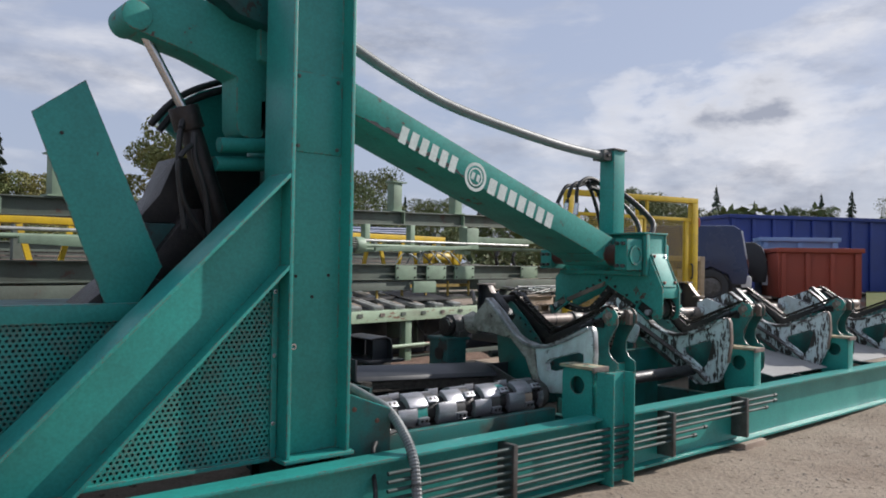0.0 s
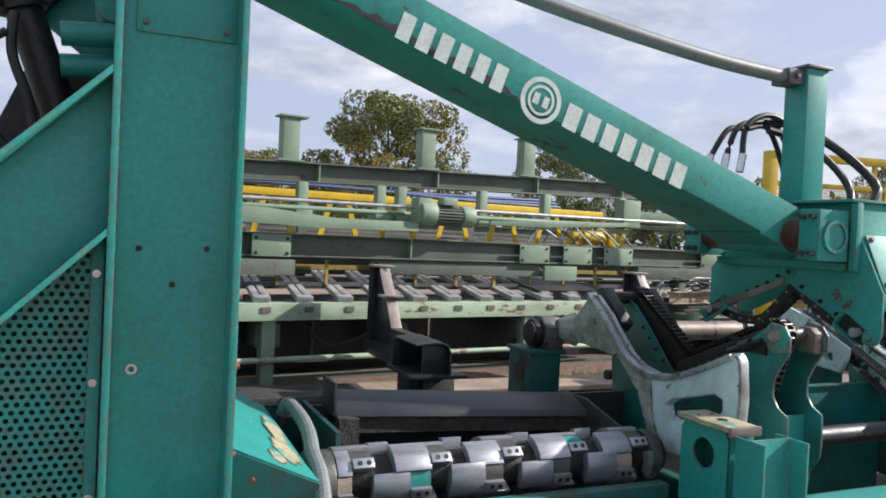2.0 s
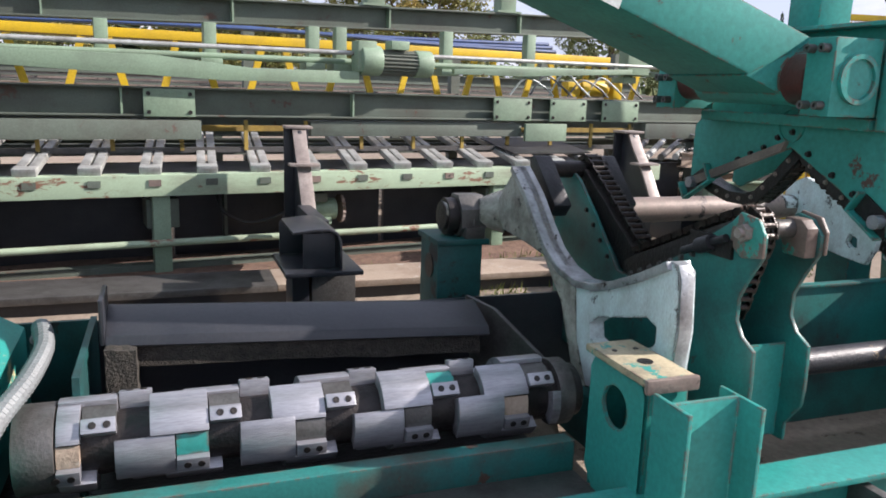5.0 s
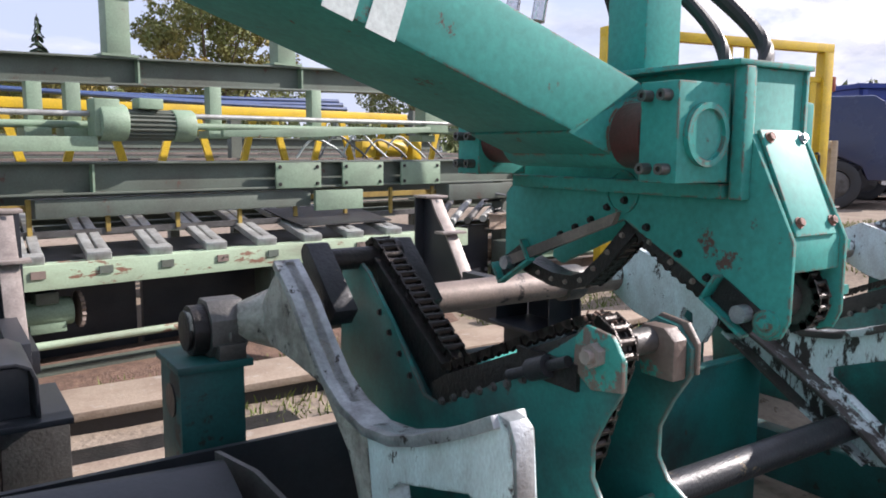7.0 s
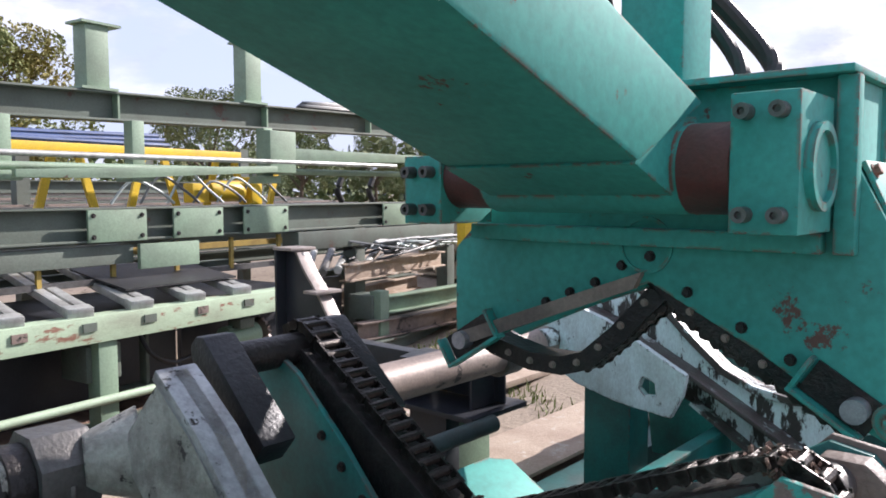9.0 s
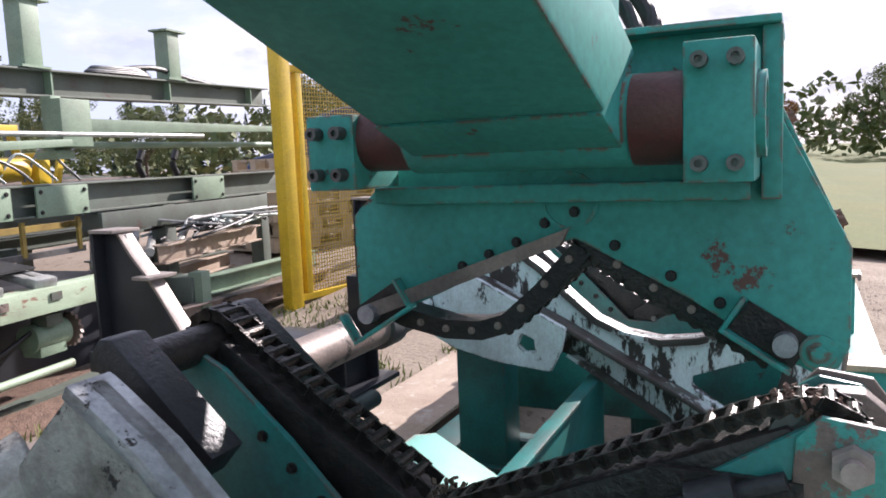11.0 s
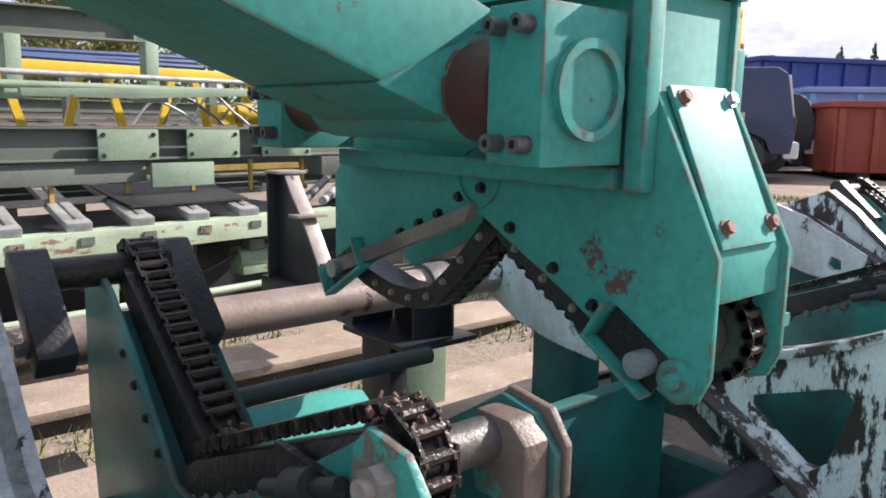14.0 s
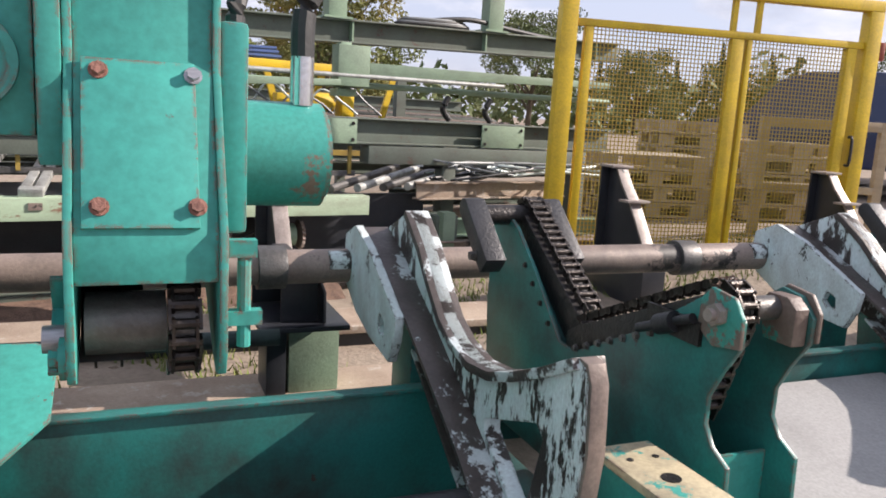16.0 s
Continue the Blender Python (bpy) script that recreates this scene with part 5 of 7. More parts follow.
    lever = part("roller_lever", bm, LEVER, t, "worn dark lever", bevel=0.005)
    twin(lever, pose(0.305, 0, 0))
    bm = B()
    bolt(bm, (0.112, 4.575, 1.01), (-1, 0, 0), 0.015, 0.018)
    part("lever_bolt", bm, STEEL_DARK, t)
    bm = B()
    rod(bm, (0.17, 4.68, 1.135), (0.44, 4.68, 1.135), 0.036, 18)
    rod(bm, (0.36, 4.68, 1.135), (0.43, 4.68, 1.135), 0.058, 20)
    part("top_shaft", bm, GREASE, t)
    return t


def build_bearing():
    t = thing("tube_bearing", "greasy bearing pillow block on a dark stand", "bearing", group="tube bearings")
    bm = B()
    oct_ = [(4.95 + 0.105 * math.cos(radians(22.5 + 45 * i)), 0.90 + 0.105 * math.sin(radians(22.5 + 45 * i))) for i in range(8)]
    prism(bm, oct_, "x", -0.06, 0.055)
    box(bm, -0.045, 0.04, 4.83, 5.07, 0.815, 0.865)
    for y in (4.865, 5.035):
        bolt(bm, (0.0, y, 0.866), (0, 0, 1), 0.016, 0.03)
    part("pillow_block", bm, STEEL_DARK, t, "greasy octagonal pillow block", bevel=0.008)
    bm = B()
    rod(bm, (-0.11, 4.95, 0.90), (-0.06, 4.95, 0.90), 0.082, 24)
    rod(bm, (-0.125, 4.95, 0.90), (-0.11, 4.95, 0.90), 0.066, 24)
    part("end_cap", bm, GREASE, t, bevel=0.004)
    bm = B()
    box(bm, -0.17, 0.035, 4.84, 5.08, 0.25, 0.79)
    box(bm, -0.18, 0.06, 4.82, 5.10, 0.79, 0.815)
    st = part("stand", bm, TEAL_DARK, t, bevel=0.004)
    bm = B()
    rod(bm, (-0.175, 4.95, 0.68), (-0.169, 4.95, 0.68), 0.055, 24)
    part("stand_hole", bm, GREASE, st)
    return t


rocker = build_rocker(True)
rocker_b = build_rocker(False)
cradle = build_cradle()
rocker.matrix_basis = pose(SX[0], 0, 0)
cradle.matrix_basis = pose(SX[0], 0, 0)
bearing = build_bearing()
bearing.matrix_basis = pose(SX[0] - 0.08, 0, 0)
rocker_b.matrix_basis = pose(SX[1] - 0.11, 0, 0)
for sx in SX[2:]:
    copy_thing(rocker_b, pose(sx - 0.11, 0, 0))
for sx in SX[1:]:
    copy_thing(cradle, pose(sx, 0, 0))

bm = B()
rod(bm, (4.5, 4.95, 0.905), (12.5, 4.95, 0.905), 0.062, 28)
tube = thing("torque_tube", "long brown worn steel torque tube", "tube")
part("pipe", bm, TUBE, tube)
for x in (5.80, 7.62, 9.60):
    bm = B()
    rod(bm, (x, 4.95, 0.905), (x + 0.10, 4.95, 0.905), 0.078, 28)
    part("collar", bm, STEEL_DARK, tube, "dark greasy collar", bevel=0.004)
bm = B()
rod(bm, (4.8, 5.03, 0.62), (5.90, 5.03, 0.62), 0.032, 18)
solo("rear_rod", bm, PIPE, "dull steel rod behind the torque tube", "rod")
bm = B()
rod(bm, (4.95, 3.88, 0.50), (6.25, 3.88, 0.50), 0.05, 24)
solo("drive_shaft", bm, LEVER, "dark greasy drive shaft along the trough", "shaft")

# stands under the later rockers
for k, sx in enumerate(SX[1:]):
    stand = thing("rocker_stand", "dark teal box stand under the rocker's hub", "stand", group="rocker stands")
    stand.matrix_basis = pose(sx - 0.06, 0, 0)
    bm = B()
    box(bm, 0.0, 0.16, 4.68, 4.88, 0.25, 0.785)
    part("box_post", bm, TEAL_OILY, stand, bevel=0.004)
    bm = B()
    box(bm, -0.03, 0.19, 4.65, 4.92, 0.236, 0.2495)
    part("base_plate", bm, TEAL_OILY, stand, bevel=0.003)

# trough wall between the stations
for i in range(3):
    x0 = SX[i] + 0.52
    bm = B()
    box(bm, x0, x0 + STEP - 0.55, 4.30, 4.315, 0.02, 0.655)
    box(bm, x0, x0 + STEP - 0.55, 4.285, 4.335, 0.655, 0.667)
    part("trough_wall", bm, TEAL_OILY, frame_ob, bevel=0.003)
# tilted teal flap plate beside the first cradle
flap = thing("flap_plate", "bright teal plate with clipped corners and rust spots", "plate")
bm = B()
vs = [(4.892, 4.20, 0.663), (4.892, 4.488, 0.805), (5.15, 4.478, 0.807), (5.207, 4.45, 0.794), (5.20, 4.24, 0.684), (5.06, 4.09, 0.605)]
lo = [bm.verts.new(v) for v in vs]
hi = [bm.verts.new((v[0], v[1] - 0.006, v[2] + 0.012)) for v in vs]
bm.faces.new(lo[::-1])
bm.faces.new(hi)
for i in range(6):
    bm.faces.new((lo[i], lo[(i + 1) % 6], hi[(i + 1) % 6], hi[i]))
part("plate", bm, TEAL_WORN, flap, bevel=0.002)
bm = B()
rod(bm, (5.15, 4.40, 0.76), (5.15, 4.40, 0.245), 0.014, 10)
part("stay_rod", bm, TUBE, flap)

# pale sheet slides between the later stations
for x in (7.0, 8.98):
    bm = B()
    prism(bm, [(3.50, 0.42), (4.27, 0.56), (4.27, 0.566), (3.50, 0.426)], "x", x, x + 1.15)
    solo("sheet_slide", bm, PALE, "pale bare sheet-metal slide in the trough", "sheet", group="sheet slides")

# wide steel plate and pale green leg behind the machine
bm = B()
box(bm, 3.4, 13.0, 5.12, 5.55, 0.277, 0.295)
part("rear_steel_strip", bm, RUST, frame_ob, "flat rusty pale steel strip", bevel=0.004)
STOPS = (3.79, 6.12, 8.37, 10.25)              # log stops along the machine
for x in STOPS[:2]:
    bm = B()
    x -= 0.13
    prism(bm, [(x, 5.28), (x + 0.21, 5.28), (x + 0.21, 5.48), (x + 0.198, 5.48), (x + 0.198, 5.292), (x + 0.012, 5.292), (x + 0.012, 5.48), (x, 5.48)], "z", 0.296, 0.612)
    # the first leg takes a darker material in place of the shadow on it
    solo("channel_leg", bm, SAGE if x > 4 else STEEL_DARK, "short pale green channel leg" if x > 4 else "short channel leg, coloured dark for shade", "leg", group="channel legs", bevel=0.003)


def build_horn(foot):
    """A log stop: dark upright section with a curved bright front flange; foot: on a channel foot reaching forward."""
    t = thing("log_stop", "black steel log stop with a curved bright front edge", "log stop", group="log stops")
    front = [(6.43, 1.19), (6.36, 1.09), (6.27, 0.995), (6.20, 0.90), (6.13, 0.80), (6.06, 0.70), (6.03, 0.642)]
    bm = B()
    prism(bm, [(6.55, 1.18), (6.42, 1.18)] + [(y + 0.012, z) for y, z in front[1:]] + [(6.04, 0.637), (6.55, 0.637)], "x", -0.012, 0.012)
    box(bm, -0.075, 0.075, 6.55, 6.565, 0.637, 1.19)
    part("web", bm, BLACK, t, bevel=0.002)
    bm = B()
    ribbon(bm, front, 0.014, "x", -0.04, 0.04)
    part("curved_flange", bm, STOP_EDGE, t, "bright worn curved edge", bevel=0.002)
    bm = B()
    box(bm, -0.08, 0.08, 6.42, 6.57, 1.19, 1.205)
    part("cap_plate", bm, STOP_EDGE, t, bevel=0.002)
    bm = B()
    box(bm, -0.085, 0.085, 6.22, 6.32, 0.985, 1.0)
    part("cap_plate", bm, STOP_EDGE, t, bevel=0.002)
    if not foot:
        bm = B()
        box(bm, -0.085, 0.085, 6.0, 6.645, 0.341, 0.636)
        part("pedestal", bm, BLACK, t, bevel=0.003)
        return t
    bm = B()
    box(bm, -0.28, 0.07, 5.08, 5.52, 0.615, 0.636)
    part("base_plate", bm, BLACK, t, bevel=0.003)
    bm = B()
    box(bm, -0.075, 0.0, 5.521, 6.04, 0.54, 0.79)
    box(bm, -0.075, 0.075, 6.041, 6.645, 0.54, 0.636)
    part("foot_beam", bm, BLACK, t, bevel=0.003)
    bm = B()
    ribbon(bm, [(-0.24, 0.80), (-0.14, 0.812), (-0.08, 0.812), (-0.045, 0.795), (-0.032, 0.76), (-0.03, 0.637)], 0.012, "y", 5.12, 5.5)
    box(bm, -0.19, -0.045, 5.16, 5.17, 0.637, 0.798)
    box(bm, -0.25, -0.045, 5.49, 5.50, 0.637, 0.798)
    part("foot_channel", bm, BLACK, t, bevel=0.002)
    bm = B()
    box(bm, -0.225, -0.145, 5.26, 5.46, 0.297, 0.614)
    part("pedestal", bm, BLACK, t, bevel=0.003)
    return t


horn = build_horn(True)
horn.matrix_basis = pose(STOPS[0], 0, 0)
copy_thing(horn, pose(STOPS[1], 0, 0))
plain_horn = build_horn(False)
plain_horn.matrix_basis = pose(STOPS[2], 0, 0)
copy_thing(plain_horn, pose(STOPS[3], 0, 0))
bm = B()
box(bm, 1.2, 3.60, 6.03, 6.42, 0.30, 0.34)
stop_rail = thing("log_stop_rail", "flat steel rail behind the log stops, rusty and dusty", "rail")
# this length has a darker material for the shadow lying on it
part("rail", bm, STEEL_DARK, stop_rail, "dusty grey length of the rail, darkened for shade", bevel=0.004)
bm = B()
box(bm, 3.602, 13.0, 6.03, 6.42, 0.30, 0.34)
part("rail", bm, RUST, stop_rail, "pale rusty length of the rail", bevel=0.004)
bm = B()
box(bm, 1.2, 13.0, 6.06, 6.10, 0.19, 0.299)
part("web", bm, BLACK, stop_rail)


# bark scraps caught on the chain ends
def scraps(at, n, spread, seed, mat):
    rng = random.Random(seed)
    bm = B()
    for _ in range(n):
        p = Vector(at) + Vector((rng.gauss(0, spread), rng.gauss(0, spread), abs(rng.gauss(0, spread * 0.6))))
        m = Matrix.Translation(p) @ Euler((rng.uniform(0, 6), rng.uniform(0, 6), rng.uniform(0, 6))).to_matrix().to_4x4()
        box(bm, -rng.uniform(0.003, 0.010), rng.uniform(0.003, 0.010), -0.004, 0.004, -0.002, 0.002, m)
    solo("bark_scraps", bm, mat, "brown bark scraps stuck on the greasy chain", "debris", kind="stuff", smooth=0)


for k, sx in enumerate(SX):
    scraps((sx + 0.335, 3.635, 1.11), 420, 0.014, 20 + k, BARK_HEAP)
    scraps((sx + 0.37, 4.20, 0.885), 40, 0.018, 30 + k, BARK)


# ---------------------------------------------------------------- sorting line behind the machine
FU, FV = Vector((0.9903, 0.139, 0)), Vector((-0.139, 0.9903, 0))
FM = Matrix(((FU.x, FV.x, 0, 6.24), (FU.y, FV.y, 0, 7.5), (0, 0, 1, 0), (0, 0, 0, 1)))   # local u along the line, v away


def u_of(x):
    return (x - 6.24) / 0.9903


def far_thing(name, label, category, group=""):
    t = new(name)
    t.matrix_basis = FM
    return tagged(t, label, category, group)


FRAME_PARTS = ("lower_channel", "hanger_plate", "shaft_hanger", "bed_crossbar", "bed_rear_rail", "bed_leg", "frame_leg", "belly_shade_panel", "base_rail", "hanging_finger", "bed_gap_shade", "chain_box")
sorting = far_thing("sorting_line", "long pale green sorting line frame with dusty paint", "conveyor")


def far_solo(name, bm, mat, label, category, group="", bevel=0.0):
    if name in FRAME_PARTS:
        return part(name, bm, mat, sorting, label, bevel=bevel)
    ob = solo(name, bm, mat, label, category, group, bevel=bevel)
    ob.matrix_basis = FM
    return ob


# middle beam with bolted plates
mid = far_thing("conveyor_beam", "dusty pale green I-beam with bolted splice plates", "beam")
bm = B()
ibeam(bm, (-6.5, 0.06, 1.315), (3.1, 0.06, 1.315), 0.185, 0.13)
part("beam", bm, SAGE_DARK, mid, bevel=0.002)
for x0, x1 in ((2.91, 3.22), (5.45, 5.80), (5.98, 6.34), (6.51, 6.90), (7.95, 8.35)):
    bm = B()
    box(bm, u_of(x0), u_of(x1), -0.025, -0.010, 1.222, 1.395)
    pl = part("splice_plate", bm, SAGE, mid, bevel=0.002)
    bm = B()
    for x in (x0 + 0.03, x1 - 0.03):
        for z in (1.25, 1.365):
            bolt(bm, (u_of(x), -0.025, z), (0, -1, 0), 0.010, 0.006)
    part("plate_bolt", bm, GREASE, pl)
for x in (2.05, 2.78, 4.3):
    bm = B()
    box(bm, u_of(x), u_of(x) + 0.012, 0.0, 0.055, 1.235, 1.395)
    part("stiffener", bm, SAGE, mid)
bm = B()
box(bm, -6.5, u_of(3.25), -0.05, 0.1, 1.08, 1.20)
far_solo("lower_channel", bm, SAGE_DARK, "dusty green channel under the beam", "beam", bevel=0.003)
bm = B()
box(bm, u_of(4.0), u_of(5.74), 0.02, 0.16, 1.095, 1.20)
far_solo("lower_channel", bm, SAGE_DARK, "dusty green channel under the beam", "beam", bevel=0.003)
bm = B()
box(bm, u_of(7.0), u_of(9.0), -0.02, 0.14, 1.08, 1.21)
far_solo("lower_channel", bm, SAGE_DARK, "dusty green channel under the beam", "beam", bevel=0.003)
bm = B()
box(bm, u_of(5.75), u_of(6.15), -0.03, 0.0, 1.06, 1.20)
far_solo("hanger_plate", bm, SAGE, "pale green hanger plate", "plate", bevel=0.003)

# upper beam, slightly rising, with short posts on it
upper = far_thing("upper_beam", "dusty pale green upper I-beam with stub posts", "beam")
bm = B()
ibeam(bm, (-7.0, 0.26, 1.80), (3.3, 0.26, 2.083), 0.165, 0.14)
part("beam", bm, SAGE_DARK, upper, bevel=0.002)
for i in range(9):
    u = -6.2 + i * 1.15
    z = 1.80 + 0.0275 * (u + 7.0)
    bm = B()
    box(bm, u, u + 0.012, 0.20, 0.255, z - 0.072, z + 0.072)
    part("stiffener", bm, SAGE, upper)
for x, h in ((1.7, 0.36), (3.27, 0.36), (4.55, 0.36), (5.68, 0.36), (6.82, 0.40), (8.16, 0.36)):
    u = u_of(x)
    z = 1.80 + 0.0275 * (u + 7.0) + 0.083
    bm = B()
    box(bm, u - 0.07, u + 0.07, 0.20, 0.32, z, z + h)
    st = part("stub_post", bm, SAGE, upper, bevel=0.004)
    bm = B()
    box(bm, u - 0.11, u + 0.11, 0.18, 0.34, z + 0.001, z + 0.016)
    box(bm, u - 0.10, u + 0.14, 0.18, 0.34, z + h, z + h + 0.014)
    part("post_cap", bm, SAGE, st)

# second frame further back
back = far_thing("rear_conveyor", "dusty green conveyor standing behind the sorting line", "conveyor")
for v, z, h in ((2.4, 1.30, 0.12), (1.75, 0.9, 0.12), (1.45, 1.10, 0.20), (3.2, 1.55, 0.12)):
    bm = B()
    ibeam(bm, (-8, v, z), (3.5, v, z), h, 0.1)
    part("rear_beam", bm, SAGE_DARK, back)
for u in (-6.5, -4.4, -2.3, -0.2, 1.9):
    for v in (1.75, 3.2):
        bm = B()
        box(bm, u, u + 0.1, v + 0.06, v + 0.14, 0.1, 1.9)
        part("rear_post", bm, SAGE_DARK, back)
for i in range(9):
    bm = B()
    box(bm, -8, 3.2, 1.2 + 0.25 * i, 1.36 + 0.25 * i, 1.36 + 0.015 * i, 1.375 + 0.015 * i)
    part("deck_board", bm, (SAGE_DARK, STEEL_DARK, TUBE)[i % 3], back, "grey weathered deck strip")

# hanging shaft with gear motor
for x in (2.05, 2.70, 3.35, 4.05, 4.25, 5.10, 5.85, 6.85):
    u = u_of(x)
    bm = B()
    box(bm, u - 0.04, u + 0.04, 0.10, 0.18, 1.56, 1.80 + 0.0275 * (u + 7.0) - 0.084)
    box(bm, u - 0.07, u + 0.07, 0.06, 0.22, 1.55, 1.60)
    far_solo("shaft_hanger", bm, SAGE, "pale green hanger holding the shaft", "hanger", "shaft hangers", bevel=0.004)
bm = B()
rod(bm, (-5.5, 0.10, 1.60), (3.1, 0.10, 1.646), 0.022, 14)
far_solo("line_shaft", bm, SAGE, "long pale green drive shaft", "shaft")
bm = B()
rod(bm, (-5.5, -0.02, 1.655), (1.9, -0.02, 1.70), 0.016, 12)
far_solo("control_rod", bm, GALV, "thin bright control rod", "rod")
lev = far_thing("tilt_lever", "long pale green tapered lever beam", "lever")
bm = B()
prism(bm, [(-5.0, 1.60), (-3.3, 1.60), (-2.7, 1.545), (-1.95, 1.55), (-1.95, 1.47), (-2.9, 1.46), (-5.0, 1.54)], "y", -0.10, -0.06)
part("lever_plate", bm, SAGE, lev, bevel=0.003)
bm = B()
prism(bm, [(-1.2, 1.60), (0.5, 1.66), (0.5, 1.62), (-0.6, 1.565), (-1.2, 1.56)], "y", -0.10, -0.06)
part("lever_plate", bm, SAGE, lev, bevel=0.003)
bm = B()
prism(bm, [(0.75, 1.79), (3.0, 1.80), (3.0, 1.755), (0.75, 1.70)], "y", -0.02, 0.02)
part("lever_plate", bm, SAGE, lev, bevel=0.003)
bm = B()
box(bm, u_of(6.85) - 0.11, u_of(6.85) + 0.13, -0.03, 0.095, 1.62, 1.90)
part("lever_bracket", bm, SAGE, lev, bevel=0.006)
coil = far_thing("cable_coil", "coil of grey cable lying on the upper beam", "cable")
for k in range(4):
    bm = B()
    hose(bm, [(1.05 + 0.32 * math.cos(w) * (1 - 0.06 * k) + 0.35, 0.27 + 0.06 * math.sin(w), 2.13 + 0.012 * k + 0.010 * math.cos(w)) for w in [0.7 * i for i in range(10)]], 0.013, seg=7, steps=3)
    part("cable_loop", bm, CONDUIT if k % 2 else RUBBER, coil)
motor = far_thing("gear_motor", "pale green electric gear motor on the shaft", "motor")
u = u_of(4.45)
bm = B()
rod(bm, (u - 0.13, -0.06, 1.63), (u + 0.02, -0.06, 1.63), 0.105, 24)
box(bm, u - 0.16, u - 0.02, -0.12, 0.02, 1.55, 1.76)
part("gearbox", bm, SAGE, motor, bevel=0.01)
bm = B()
fins = [(0.090 if i % 4 < 2 else 0.076, 6.28318 * i / 80) for i in range(80)]
prism(bm, [(-0.06 + r * math.cos(a), 1.62 + r * math.sin(a)) for r, a in fins], "x", u + 0.02, u + 0.30)
part("finned_housing", bm, SAGE_DARK, motor)
bm = B()
rod(bm, (u + 0.29, -0.06, 1.62), (u + 0.42, -0.06, 1.62), 0.096, 28)
part("fan_cover", bm, SAGE, motor, bevel=0.012)
bm = B()
box(bm, u + 0.08, u + 0.22, -0.14, -0.02, 1.71, 1.77)
part("terminal_box", bm, SAGE, motor, bevel=0.006)

# yellow cable tray on slanting legs, with blue hoses
tray = far_thing("cable_tray", "long yellow cable tray on slanting yellow legs", "tray")
bm = B()
box(bm, -8.0, 1.0, 0.80, 0.83, 1.735, 1.80)
box(bm, -8.0, 1.0, 0.83, 1.10, 1.735, 1.75)
part("channel", bm, YELLOW, tray, bevel=0.003)
for i in range(15):
    for s in (-1, 1):
        u = -7.6 + 0.62 * i
        bm = B()
        m = Matrix.Translation((u + 0.17 * s, 0.72, 1.53)) @ pose(0, 0, 0, 0, 16 * s, 0)
        box(bm, -0.025, 0.025, -0.012, 0.012, -0.17, 0.20, m)
        part("slanting_leg", bm, YELLOW, tray)
bm = B()
box(bm, -8.0, 1.5, 0.50, 0.53, 1.10, 1.14)
part("lower_rail", bm, OCHRE, tray)
for k in range(3):
    bm = B()
    z = 1.835 + 0.02 * k
    hose(bm, [(-8.0 + i * 1.2, 0.88 + 0.06 * k, z + 0.02 * math.sin(i * 1.7 + k)) for i in range(8)], 0.018, seg=8, steps=3)
    far_solo("blue_hose", bm, BLUE_PIPE, "blue hose lying in the tray", "hose", "hoses in the tray")
dr = far_thing("yellow_drive", "yellow chain drive with tangled cables", "drive")
u = u_of(6.75)
bm = B()
rod(bm, (u - 0.15, 0.45, 1.50), (u + 0.15, 0.45, 1.50), 0.075, 20)
box(bm, u + 0.20, u + 0.30, 0.38, 0.52, 1.40, 1.60)
box(bm, u - 0.30, u - 0.16, 0.40, 0.50, 1.42, 1.55)
part("drive_body", bm, YELLOW, dr, bevel=0.01)
for k in range(6):
    bm = B()
    a = u - 0.9 + 0.2 * k
    hose(bm, [(a, 0.40, 1.42), (a + 0.12, 0.36, 1.56 + 0.03 * (k % 3)), (a + 0.3, 0.35, 1.50), (a + 0.42, 0.36, 1.42)], 0.009, seg=6)
    part("cable", bm, CONDUIT if k % 2 else LETTER, dr, "loose grey cable")

# roller bed
rail = far_thing("bed_rail", "pale green front rail of the roller bed", "rail")
bm = B()
prism(bm, [(-0.42, 0.77), (-0.34, 0.77), (-0.34, 0.782), (-0.40, 0.782), (-0.40, 0.885), (-0.30, 0.885), (-0.30, 0.897), (-0.42, 0.897)], "x", -6.5, 0.6)
part("rail", bm, RAIL_SAGE, rail, bevel=0.003)
for i in range(20):
    u = -6.37 + 0.33 * i
    bm = B()
    box(bm, u, u + 0.07, -0.428, -0.4205, 0.83, 0.87)
    part("bearing_plate", bm, SAGE_DARK if i % 3 else TUBE, rail, "stained bearing plate")


def build_slat():
    t = new("bed_roller")
    tagged(t, "pale worn steel roller arm of the bed", "roller", "bed rollers")
    bm = B()
    m = pose(0, 0, 0, 8, 0, -10)
    box(bm, -0.06, -0.008, 0.0, 1.05, -0.005, 0.035, m)
    box(bm, 0.008, 0.06, 0.0, 1.05, -0.005, 0.035, m)
    part("slat", bm, GALV, t, bevel=0.004)
    bm = B()
    box(bm, -0.062, 0.062, -0.03, 0.05, -0.012, 0.042, m)
    part("end_block", bm, GALV, t, bevel=0.01)
    return t


slat = build_slat()
for i in range(20):
    m = FM @ pose(-6.35 + 0.33 * i, -0.36, 0.905)
    if i == 0:
        slat.matrix_basis = m
    else:
        copy_thing(slat, m)
bm = B()
box(bm, -6.5, 0.7, 0.06, 0.09, 0.985, 1.02)
far_solo("bed_crossbar", bm, STEEL_DARK, "dark flat bar across the bed", "bar")
bm = B()
box(bm, -6.5, 0.7, 0.60, 0.68, 0.92, 1.0)
far_solo("bed_rear_rail", bm, SAGE_DARK, "dusty green rear rail of the bed", "rail")
